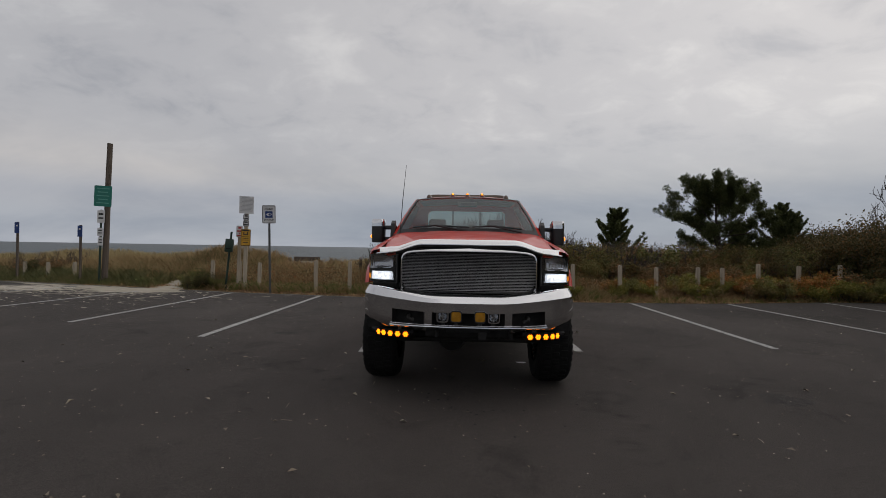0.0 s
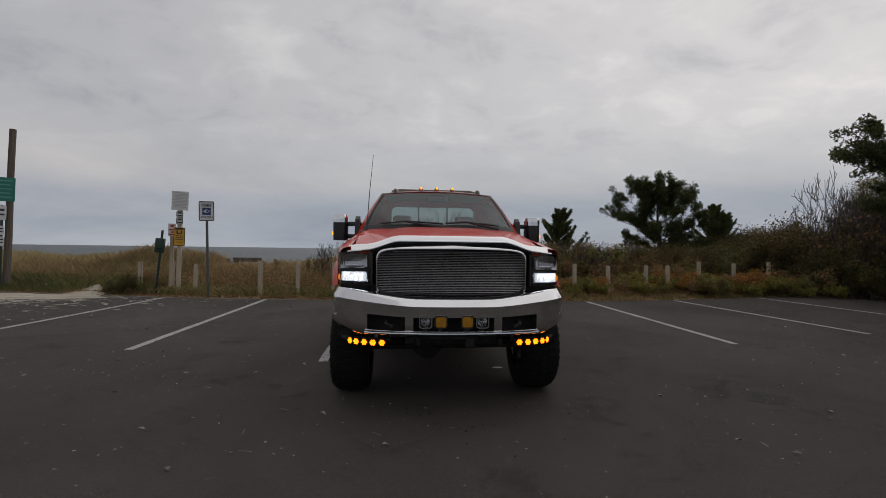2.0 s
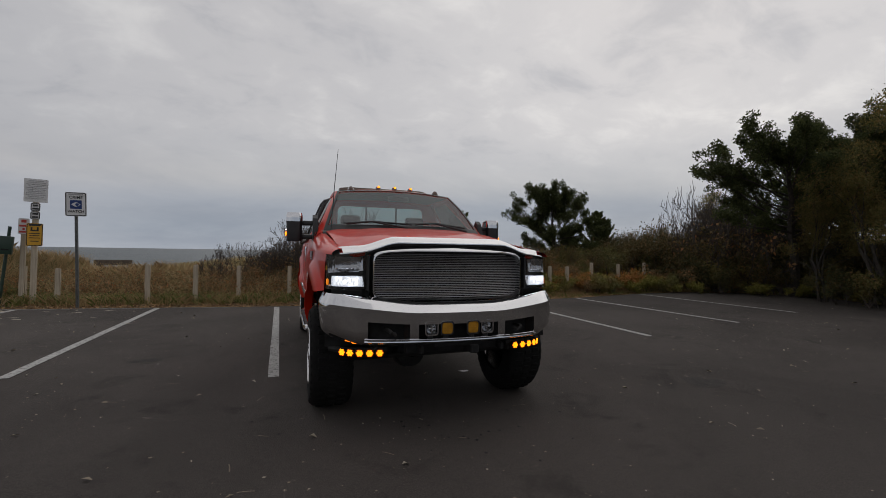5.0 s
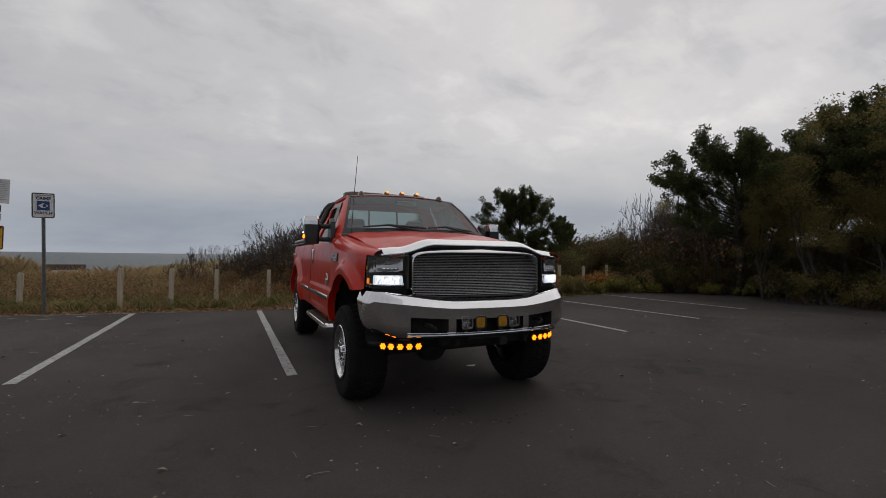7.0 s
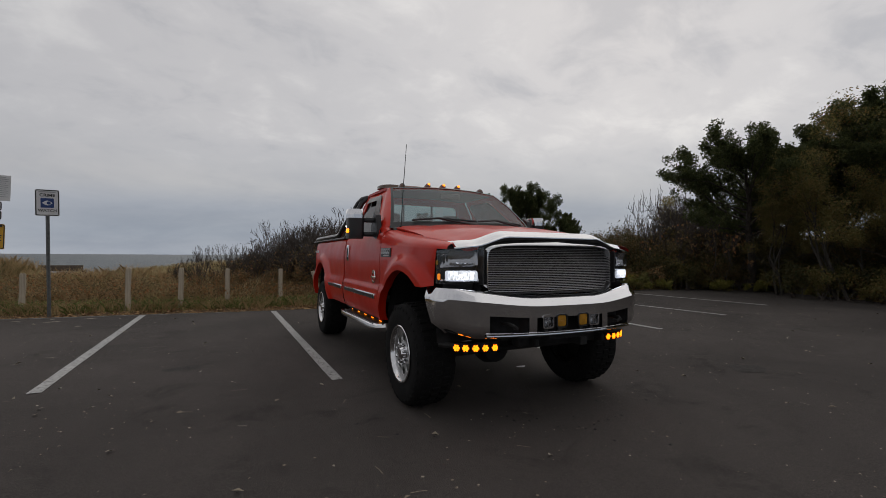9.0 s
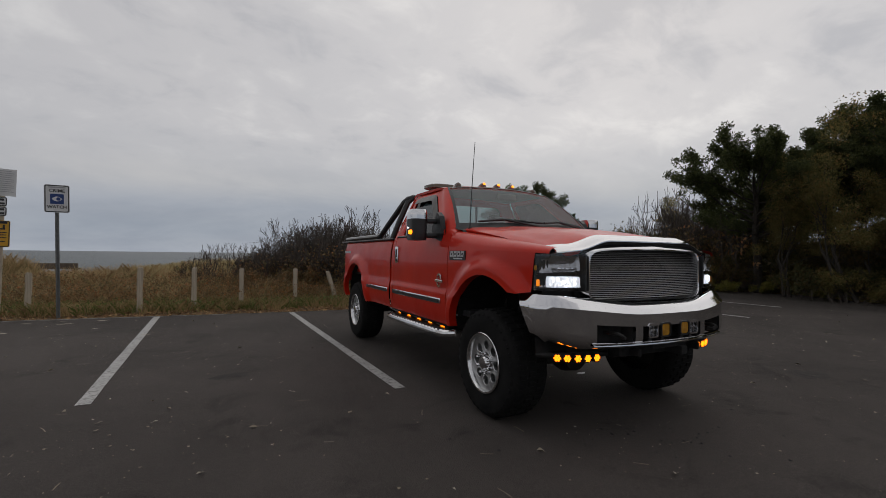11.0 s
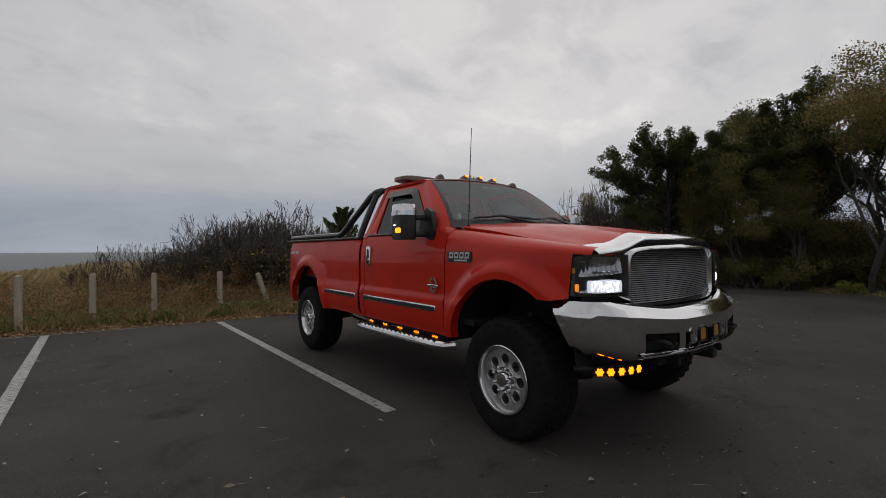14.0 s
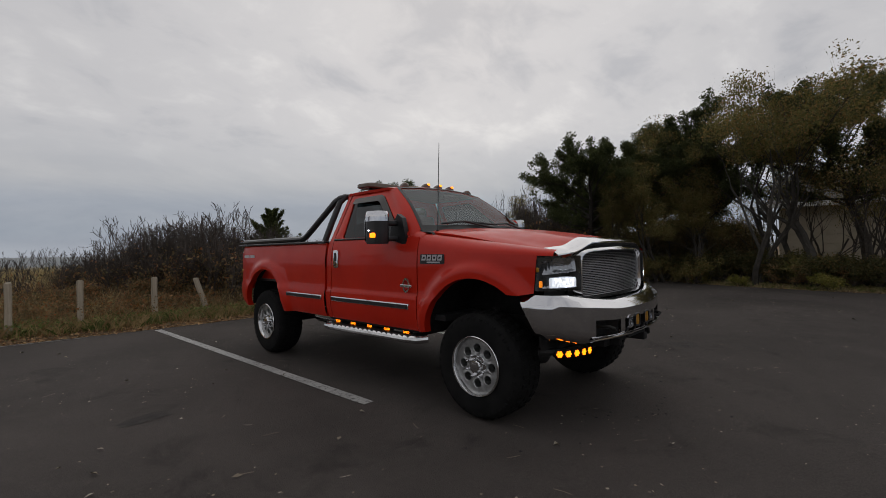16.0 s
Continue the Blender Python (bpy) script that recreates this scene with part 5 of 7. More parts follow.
# ---- wheels ----
def make_wheel(x, y, s):
    """s: -1 on the side of negative x."""
    w = empty("wheel", None)
    w.parent = truck
    w.matrix_local = pose(x, y, 0.412, 0, 0, 0 if s < 0 else 180)
    w["label"] = "polished eight-hole wheel with chunky off-road tyre"
    R = 0.398
    bm = B()
    prof = [(0.15, 0.225), (0.155, 0.25), (0.163, 0.30), (0.160, 0.345), (0.150, 0.375), (0.135, R - 0.006), (0.10, R), (0.05, R + 0.003), (-0.05, R + 0.003), (-0.10, R), (-0.135, R - 0.006), (-0.150, 0.375), (-0.160, 0.345), (-0.163, 0.30), (-0.155, 0.25), (-0.15, 0.225)]
    lathe(bm, prof, 64)
    ty = part("tyre", bm, RUBBER, w, "black off-road tyre", smooth=40)
    # tread blocks: one mesh shared by all
    blocks = []
    for kind in range(3):
        bm = B()
        if kind == 0:
            box(bm, (-0.137, 0, R - 0.020), (0.045, 0.040, 0.038), 0.008)
            for v in bm.verts:
                if v.co.x < -0.15:
                    v.co.z -= 0.022
        elif kind == 1:
            box(bm, (-0.075, 0, R + 0.000), (0.062, 0.036, 0.022), 0.005)
        else:
            box(bm, (0.0, 0, R + 0.001), (0.058, 0.038, 0.022), 0.005)
        me = bpy.data.meshes.new("tread_block")
        bm.to_mesh(me)
        bm.free()
        finish(me, RUBBER, 0)
        blocks.append(me)
    NT = 36
    for k in range(NT):
        for kind, mirror, ph in ((0, 1, 0), (0, -1, 0.5), (1, 1, 0.35), (1, -1, 0.85), (2, 1, 0.1)):
            ob = new("tread_block", blocks[kind])
            ob.parent = ty
            ang = 360 / NT * (k + ph)
            ob.matrix_local = pose(0, 0, 0, ang, 0, 0) @ (pose(0, 0, 0, 0, 0, 180) if mirror < 0 else Matrix()) @ pose(0, 0, 0, 0, 0, 0)
    # rim: barrel, dished face with holes, hub, nuts
    bm = B()
    lathe(bm, [(0.13, 0.215), (0.14, 0.232), (0.0, 0.19), (-0.10, 0.197), (-0.140, 0.216), (-0.150, 0.226), (-0.160, 0.229), (-0.165, 0.224), (-0.163, 0.214), (-0.150, 0.207), (-0.128, 0.201)], 64)
    rim = part("rim", bm, POLISHED, w, "polished alloy rim", smooth=40)
    bm = B()
    NH, rows = 8, []
    seg = 12
    def face_x(r):
        return -0.118 - 0.014 * math.sin(min(1, r / 0.2) * math.pi) + 0.0 * r
    for h in range(NH):
        a0 = 2 * math.pi * h / NH
        hole = [(0.135 * math.cos(a0) + 0.033 * math.cos(t), 0.135 * math.sin(a0) + 0.033 * math.sin(t)) for t in [a0 + 2 * math.pi * k / 24 for k in range(24)]]
        edge = []
        for k in range(24):
            t = 2 * math.pi * k / 24
            # outline of this sector, walked round in step with the hole
            d_r, d_t = math.cos(t), math.sin(t)
            m_ = max(abs(d_r), abs(d_t))
            rr = 0.1375 + (0.0640 if d_r > 0 else 0.0575) * d_r / m_
            tt = (math.pi / NH) * d_t / m_
            edge.append((rr * math.cos(a0 + tt), rr * math.sin(a0 + tt)))
        deep = [(-0.06, *p) for p in hole]
        near = [(-0.122, 0.135 * math.cos(a0) + (p[0] - 0.135 * math.cos(a0)) * 1.0, 0.135 * math.sin(a0) + (p[1] - 0.135 * math.sin(a0))) for p in hole]
        lip = [(-0.127, 0.135 * math.cos(a0) + (p[0] - 0.135 * math.cos(a0)) * 1.12, 0.135 * math.sin(a0) + (p[1] - 0.135 * math.sin(a0)) * 1.12) for p in hole]
        out = [(-0.128 if math.hypot(*p) > 0.15 else -0.122, *p) for p in edge]
        grid(bm, [deep, near, lip, out], close_u=True)
    part("wheel_face", bm, SATIN, rim, smooth=30)
    bm = B()
    lathe(bm, [(-0.118, 0.084), (-0.126, 0.078), (-0.128, 0.06), (-0.150, 0.052), (-0.162, 0.044), (-0.166, 0.02), (-0.166, 0.001)], 32)
    part("hub_cap", bm, CHROME, rim, smooth=30)
    for k in range(8):
        a = 2 * math.pi * (k + 0.5) / 8
        bm = B()
        lathe(bm, [(-0.120, 0.013), (-0.158, 0.012), (-0.163, 0.008), (-0.165, 0.001)], 6, "x", (0, 0.083 * math.cos(a), 0.083 * math.sin(a)))
        part("lug_nut", bm, CHROME, rim, smooth=0)
    bm = B()
    lathe(bm, [(-0.05, 0.2), (-0.05, 0.001)], 32)
    part("brake_disc", bm, FRAME, rim)


make_wheel(-0.826, -0.02, -1)
make_wheel(0.826, -0.02, 1)
make_wheel(-0.81, 3.49, -1)
make_wheel(0.81, 3.49, 1)

# ---- bed ----
for s in (-1, 1):
    bm = arch_panel(s, ARCH_R, 0, 180, [[(4.385, 0.63), (4.385, 1.385)], [(4.385, 1.385), (2.085, 1.385)], [(2.085, 1.385), (2.085, 0.60)], [(2.085, 0.60), (2.75, 0.60)]], [10, 26, 12, 6])
    grid(bm, [[(s * (side_x(y, 1.385) - o), y, 1.385 + h) for y in [2.085 + 2.30 * k / 20 for k in range(21)]] for o, h in ((0, 0), (0.008, 0.012), (0.06, 0.014), (0.075, 0.0), (0.085, -0.43))])
    bmesh.ops.remove_doubles(bm, verts=bm.verts, dist=0.002)
    side = part("bed_side", bm, RED, truck, smooth=40)
    bm = B()
    grid(bm, [[(s * side_x(2.085, z), 2.085, z), (s * 0.5, 2.085, z)] for z in (0.60, 0.9, 1.385)])
    part("bed_front_corner", bm, RED, side)
    bm = B()
    box(bm, (s * 0.915, 3.22, 1.410), (0.075, 2.24, 0.022), 0.006)
    part("bed_rail_cap", bm, BLACK, side, "black bed rail cap")
    bm = B()
    box(bm, (s * 0.845, 4.365, 1.12), (0.08, 0.05, 0.40), 0.012)
    part("tail_lamp", bm, RED_LENS, side, "red tail lamp")
    bm = B()
    tube(bm, [(s * 0.83, 4.40, 1.17), (s * 0.86, 4.385, 1.17)], 0.01, 6)
    part("marker", bm, AMBER, side)
    for k in range(2):
        bm = B()
        slab(bm, rounded(0.16 - 0.03 * k, 0.034, 0.006), 0.002, pose(s * (side_x(4.08 - 0.18 * k, 1.25) + 0.004), 4.08 - 0.18 * k, 1.255, 0, 0, 90 * s))
        part("bed_decal", bm, SILVER, side, "faded silver decal", smooth=0)
    # rear reflector strip
    bm = B()
    box(bm, (s * (side_x(4.27, 1.05) - 0.002), 4.24, 1.06), (0.008, 0.16, 0.03), 0.003)
    part("rear_trim", bm, AMBER, side)
bm = B()
box(bm, (0, 4.375, 1.09), (1.62, 0.05, 0.60), 0.012, seg=2)
part("tailgate", bm, RED, truck)
bm = B()
box(bm, (0, 2.10, 1.10), (1.70, 0.03, 0.58), 0.006)
part("bed_headboard", bm, RED, truck)
bm = B()
box(bm, (0, 3.22, 0.94), (1.72, 2.26, 0.03))
part("bed_floor", bm, BLACK, truck)
bm = B()
tube(bm, [(-0.6, 4.44, 0.66), (-0.4, 4.47, 0.66), (0.4, 4.47, 0.66), (0.6, 4.44, 0.66)], 0.07, 8)
part("rear_bumper", bm, CHROME, truck)

# roll bar in the bed
rb = empty("roll_bar")
rb.parent = truck
rb["label"] = "black tubular roll bar over the bed"
for s in (-1, 1):
    bm = B()
    tube(bm, [(s * 0.90, 4.22, 1.452), (s * 0.90, 3.4, 1.455), (s * 0.90, 2.66, 1.455), (s * 0.895, 2.58, 1.475), (s * 0.885, 2.50, 1.53), (s * 0.75, 2.17, 1.87), (s * 0.72, 2.12, 1.905), (s * 0.66, 2.11, 1.925)], 0.034, 10)
    part("bed_rail_tube", bm, TUBE, rb)
    bm = B()
    tube(bm, [(s * 0.90, 2.16, 1.42), (s * 0.84, 2.13, 1.6), (s * 0.73, 2.11, 1.86), (s * 0.66, 2.11, 1.925)], 0.034, 10)
    part("hoop_upright", bm, TUBE, rb)
    for y in (2.7, 3.4, 4.15):
        bm = B()
        box(bm, (s * 0.90, y, 1.432), (0.05, 0.06, 0.03), 0.005)
        part("rail_foot", bm, TUBE, rb)
bm = B()
tube(bm, [(-0.67, 2.11, 1.925), (-0.3, 2.11, 1.932), (0.3, 2.11, 1.932), (0.67, 2.11, 1.925)], 0.034, 10)
part("hoop_top", bm, TUBE, rb)

# cab back wall and window
bm = B()
o = rounded(1.34, 0.56, 0.05, 4)
i = rounded(1.14, 0.40, 0.07, 4)
grid(bm, [[(x, 2.048 - 0.03 * (z + 0.24), 1.68 + z) for x, z in o], [(x, 2.048 - 0.03 * (z + 0.24), 1.655 + z) for x, z in i], [(x, 2.03 - 0.03 * (z + 0.24), 1.655 + z) for x, z in i]], close_u=True)
back = part("cab_back", bm, RED, truck)
bm = B()
box(bm, (0, 2.05, 1.0), (1.5, 0.02, 0.84))
part("cab_back_lower", bm, RED, truck)
bm = B()
bm.faces.new([bm.verts.new((x, 2.035 - 0.03 * (z + 0.24), 1.655 + z)) for x, z in i])
part("rear_window", bm, REAR_GLASS, back, "sliding rear window", smooth=0, out=(0, 1, 0))
for x in (-0.2, 0.2):
    bm = B()
    box(bm, (x, 2.03, 1.655), (0.022, 0.02, 0.40))
    part("slider_bar", bm, BLACK, back)

# ---- cab interior ----
bm = B()
box(bm, (0, 1.2, 0.72), (1.7, 1.6, 0.05))
part("cab_floor", bm, DASH, truck)
bm = B()
grid(bm, [[(x, y - 0.06 * (1 - (x / 0.8) ** 2), z) for x in [0.8 * (-1 + 2 * k / 10) for k in range(11)]] for y, z in ((0.62, 1.44), (0.80, 1.465), (0.95, 1.455), (1.0, 1.40), (0.98, 1.15), (0.9, 0.8))])
part("dashboard", bm, DASH, truck, smooth=60)
for x in (-0.42, 0.42):
    seat = empty("seat")
    seat.parent = truck
    bm = B()
    box(bm, (x, 1.52, 1.02), (0.56, 0.52, 0.2), 0.06, seg=3)
    part("cushion", bm, SEAT, seat)
    bm = B()
    box(bm, (0, 0, 0.27), (0.54, 0.16, 0.6), 0.06, pose(x, 1.78, 1.05, -10, 0, 0), seg=3)
    part("backrest", bm, SEAT, seat)
    bm = B()
    box(bm, (0, 0, 0.62), (0.25, 0.10, 0.14), 0.045, pose(x, 1.78, 1.05, -10, 0, 0), seg=3)
    part("headrest", bm, SEAT, seat)
bm = B()
rows = [[(0.42 + (0.185 + 0.014 * math.cos(b)) * math.cos(a), 1.10 + 0.014 * math.sin(b) - 0.35 * 0.185 * math.sin(a) * 0.9, 1.40 + (0.185 + 0.014 * math.cos(b)) * math.sin(a) * 0.85) for b in [2 * math.pi * k / 8 for k in range(8)]] for a in [2 * math.pi * k / 28 for k in range(28)]]
grid(bm, rows, close_u=True, close_v=True)
stw = part("steering_wheel", bm, BLACK, truck)
bm = B()
tube(bm, [(0.24, 1.10, 1.40), (0.60, 1.10, 1.40)], 0.016, 6)
tube(bm, [(0.42, 1.10, 1.40), (0.42, 0.9, 1.30)], 0.04, 8)
part("steering_column", bm, BLACK, stw)
bm = B()
box(bm, (0.0, 1.08, 1.865), (0.25, 0.02, 0.065), 0.01)
part("rear_view_mirror", bm, BLACK, truck)
bm = B()
grid(bm, [[(x, y, 1.945 - 0.03 * abs(x / 0.64) ** 2.4) for x in [0.63 * (-1 + 2 * k / 8) for k in range(9)]] for y in (1.2, 1.6, 2.0)])
part("headlining", bm, SEAT, truck)

# ---- towing mirrors ----
for s in (-1, 1):
    mir = empty("towing_mirror")
    mir.parent = truck
    mir["label"] = "black towing mirror with chrome cap and amber lamp"
    def shell(z0, z1, grow, bm, y0=0.86):
        n = 5
        rows = []
        for j in range(n + 1):
            t = j / n
            z = z0 + (z1 - z0) * t
            sh = 1 - 0.05 * (1 - min(1, (z - 1.365) / 0.04)) - 0.10 * max(0, (z - 1.61) / 0.045) ** 2
            rows.append([(s * (1.105 + u * sh * (1 + grow)), 0.975 + w * sh * (1 + grow), z) for u, w in rounded(0.155, 0.195, 0.05, 5)])
        vs = grid(bm, rows, close_u=True)
        bm.faces.new(vs[0][::-1])
        bm.faces.new(vs[-1])
        return bm
    part("mirror_body", shell(1.365, 1.62, 0.0, B()), BLACK, mir, smooth=45)
    cap = part("mirror_cap", shell(1.565, 1.655, 0.03, B()), CHROME, mir, "chrome mirror cap", smooth=45)
    bm = B()
    box(bm, (s * 1.178, 0.945, 1.440), (0.034, 0.070, 0.044), 0.013, seg=2)
    part("turn_lamp", bm, AMBER_LIT, mir, "lit amber turn lamp")
    bm = B()
    box(bm, (s * 1.180, 1.00, 1.484), (0.020, 0.022, 0.014), 0.005)
    part("running_lamp", bm, WHITE_LIT, mir)
    bm = B()
    slab(bm, rounded(0.13, 0.24, 0.035), 0.006, pose(s * 1.105, 1.075, 1.49, 0, 0, 180))
    part("mirror_glass", bm, REFLECTOR, mir)
    for z0, z1 in ((1.555, 1.55), (1.40, 1.425)):
        bm = B()
        box(bm, (0, 0, 0), (0.20, 0.05, 0.05), 0.015, Matrix.Translation((s * 0.965, 0.935, (z0 + z1) / 2)) @ pose(0, 0, 0, 0, 0, 14 * s), 2)
        part("mirror_arm", bm, BLACK, mir)
    bm = B()
    slab(bm, [(-0.10, -0.09), (0.13, -0.09), (0.13, -0.04), (0.02, 0.14), (-0.05, 0.16), (-0.10, 0.02)] if s < 0 else [(0.10, -0.09), (0.10, 0.02), (0.05, 0.16), (-0.02, 0.14), (-0.13, -0.04), (-0.13, -0.09)], 0.05, pose(s * 0.93, 0.90, 1.47, 0, -16 * s, 90 * s))
    part("mirror_base", bm, BLACK, mir)

# ---- roof lamps, light bar, antenna ----
for x, lit in ((-0.50, False), (-0.19, True), (0.0, True), (0.19, True), (0.50, False)):
    cl = empty("roof_marker_lamp")
    cl.parent = truck
    cl["label"] = "lit amber roof marker lamp" if lit else "unlit brown roof marker lamp"
    zr = 1.985 - 0.042 * abs(x / 0.675) ** 2.4
    bm = B()
    rows = []
    for j in range(6):
        t = j / 5
        rows.append([(x + 0.037 * math.cos(a) * math.cos(t * 1.45), 1.27 + (0.055 if math.sin(a) < 0 else 0.09) * math.sin(a) * math.cos(t * 1.45), zr - 0.012 + 0.058 * math.sin(t * 1.5)) for a in [2 * math.pi * k / 16 for k in range(16)]])
    vs = grid(bm, rows, close_u=True)
    bm.faces.new(vs[-1])
    part("lamp_cover", bm, BROWN_LENS, cl, smooth=60)
    if lit:
        bm = B()
        box(bm, (x, 1.240, zr + 0.029), (0.026, 0.046, 0.026), 0.011, seg=2)
        part("bulb_glow", bm, AMBER_LIT, cl)
bm = B()
rows = []
for t, sc in ((2.016, 0.90), (2.028, 1.0), (2.062, 1.0), (2.074, 0.95), (2.078, 0.86)):
    rows.append([(u * sc, 1.93 + w * sc, t) for u, w in rounded(1.14, 0.26, 0.09, 5)])
vs = grid(bm, rows, close_u=True)
bm.faces.new(vs[0][::-1])
bm.faces.new(vs[-1])
lb = part("roof_light_bar", bm, plain("light_bar_smoke", (0.10, 0.075, 0.05), 0.22, 0, 0.2, 12, coat=0.4), truck, "low smoked amber light bar across the roof", smooth=30)
for x in (-0.40, 0.40):
    bm = B()
    box(bm, (x, 1.90, 1.985), (0.08, 0.14, 0.07), 0.006)
    part("bar_foot", bm, BLACK, lb)
bm = B()
tube(bm, [(-0.775, 0.545, 1.44), (-0.775, 0.543, 1.475)], 0.016, 10)
tube(bm, [(-0.775, 0.543, 1.475), (-0.752, 0.552, 1.85), (-0.718, 0.565, 2.26)], [0.005, 0.004, 0.0025], 6)
part("antenna", bm, BLACK, truck, "thin whip antenna")

# ---- running boards with amber lamps ----
for s in (-1, 1):
    st = empty("running_board")
    st.parent = truck
    st["label"] = "chrome running board with amber lamps above"
    bm = B()
    tube(bm, [(s * 0.90, 0.56, 0.535), (s * 0.965, 0.62, 0.528), (s * 0.98, 0.75, 0.524), (s * 0.98, 1.92, 0.512), (s * 0.965, 2.04, 0.512), (s * 0.90, 2.10, 0.515)], 0.034, 10)
    part("step_tube", bm, POLISHED, st)
    bm = B()
    box(bm, (s * 0.895, 1.33, 0.528), (0.12, 1.42, 0.03), 0.01)
    part("step_plate", bm, BLACK, st)
    for k in range(17):
        bm = B()
        box(bm, (0, 0, 0), (0.066, 0.040, 0.010), 0.003, Matrix.Translation((s * 0.968, 0.72 + 0.072 * k, 0.556 - 0.00085 * k)) @ pose(0, 0, 0, 0, 0, 20 * s))
        part("step_tread", bm, BLACK, st, smooth=0)
    for y in (0.75, 1.9):
        bm = B()
        box(bm, (s * 0.70, y, 0.545), (0.36, 0.05, 0.035), 0.006)
        part("step_bracket", bm, FRAME, st)
    for k in range(5):
        y = 0.885 + 0.275 * k
        bm = B()
        box(bm, (s * 0.835, y, 0.553), (0.05, 0.10, 0.045), 0.008)
        pod = part("lamp_pod", bm, BLACK, st)
        for j in range(3):
            for i2 in range(2):
                bm = B()
                box(bm, (s * 0.862, y - 0.028 + 0.028 * j, 0.545 + 0.017 * i2), (0.006, 0.02, 0.012), 0.002)
                part("led", bm, AMBER_LIT, pod, smooth=0)

# ---- chassis ----
for s in (-1, 1):
    bm = B()
    box(bm, (s * 0.43, 1.9, 0.665), (0.08, 5.2, 0.15), 0.01)
    part("frame_rail", bm, FRAME, truck)
    for y, n in ((-0.02, 4), (3.49, 5)):
        bm = B()
        for k in range(n):
            tube(bm, [(s * 0.52, y - 0.62 + 0.06 * k, 0.52), (s * 0.52, y, 0.475 - 0.012 * k), (s * 0.52, y + 0.62 - 0.06 * k, 0.52)], 0.018, 4)
        part("leaf_spring", bm, FRAME, truck)
        bm = B()
        tube(bm, [(s * 0.60, y + 0.08, 0.36), (s * 0.50, y + 0.15, 0.80)], 0.035, 8)
        part("shock_absorber", bm, FRAME, truck)
for y, x in ((-0.02, -0.15), (3.49, 0.0)):
    bm = B()
    tube(bm, [(-0.72, y, 0.412), (0.72, y, 0.412)], 0.05, 10)
    lathe(bm, [(-0.16, 0.03), (-0.12, 0.12), (0, 0.15), (0.12, 0.12), (0.16, 0.03)], 16, "y", (x, y, 0.412))
    part("axle", bm, FRAME, truck)
bm = B()
tube(bm, [(-0.68, -0.16, 0.40), (0.70, -0.18, 0.42)], 0.022, 8)
part("steering_link", bm, FRAME, truck)
# unseen dark box, added to block light through the engine bay
bm = B()
box(bm, (0, 0.05, 0.92), (0.72, 1.1, 0.62), 0.05)
part("engine_block", bm, DARK, truck)
bm = B()
box(bm, (0, -0.62, 0.86), (1.3, 0.06, 0.5), 0.02)
part("radiator_support", bm, DARK, truck)
bm = B()
box(bm, (0, -0.72, 0.585), (0.72, 0.10, 0.07), 0.01)
box(bm, (0, -0.60, 0.54), (0.55, 0.06, 0.06), 0.01)
part("front_crossmember", bm, DARK, truck)
hitch = empty("front_hitch")
hitch.parent = truck
bm = B()
box(bm, (0.12, -0.83, 0.585), (0.065, 0.14, 0.06), 0.006)
part("receiver_tube", bm, DARK, hitch)
for x in (-0.26, 0.36):
    bm = B()
    box(bm, (x, -0.80, 0.585), (0.03, 0.10, 0.055), 0.008)
    part("hitch_plate", bm, DARK, hitch)
bm = B()
box(bm, (0.0, -0.865, 0.625), (0.36, 0.02, 0.03), 0.005)
part("plate_bracket", bm, DARK, truck)
bm = B()
box(bm, (0.05, 1.3, 0.62), (0.42, 0.7, 0.2), 0.04)
part("gearbox", bm, FRAME, truck)
bm = B()
tube(bm, [(0.05, 1.6, 0.6), (0.0, 3.4, 0.43)], 0.045, 8)
part("drive_shaft", bm, FRAME, truck)
bm = B()
tube(bm, [(-0.3, 0.9, 0.60), (-0.58, 1.9, 0.60), (-0.62, 2.5, 0.62), (-0.64, 2.75, 0.60)], 0.045, 10)
part("exhaust_pipe", bm, POLISHED, truck, "bright exhaust pipe under the cab")
bm = B()
lathe(bm, [(2.02, 0.03), (2.05, 0.075), (2.10, 0.085), (2.52, 0.085), (2.57, 0.075), (2.62, 0.04)], 20, "y", (-0.74, 0, 0.565))
part("muffler", bm, POLISHED, truck, "bright round muffler behind the running board", smooth=40)
bm = B()
box(bm, (0.0, 2.65, 0.62), (1.2, 0.8, 0.22), 0.05)
part("fuel_tank", bm, FRAME, truck)


# ---- plants ----
def leaves_mesh(name, centres, size, mat, parent=None, label="", up=0.3, seed=0, aspect=0.55, fold=0.25):
    """One folded diamond for each leaf."""
    rng = np.random.default_rng(seed)
    c = np.asarray(centres, float)
    n = len(c)
    d = rng.normal(size=(n, 3)) + np.array([0, 0, -up])
    d /= np.linalg.norm(d, axis=1)[:, None]
    s = np.cross(d, rng.normal(size=(n, 3)))
    s /= np.linalg.norm(s, axis=1)[:, None]
    nn = np.cross(d, s)
    L = size * rng.uniform(0.6, 1.25, (n, 1))
    v = np.stack([c - d * L * 0.5, c + s * L * aspect * 0.5 + nn * L * fold * 0.5, c + d * L * 0.5, c - s * L * aspect * 0.5 + nn * L * fold * 0.5], 1)
    return raw_mesh(name, v, [(0, 1, 2, 3)], mat, parent, label)


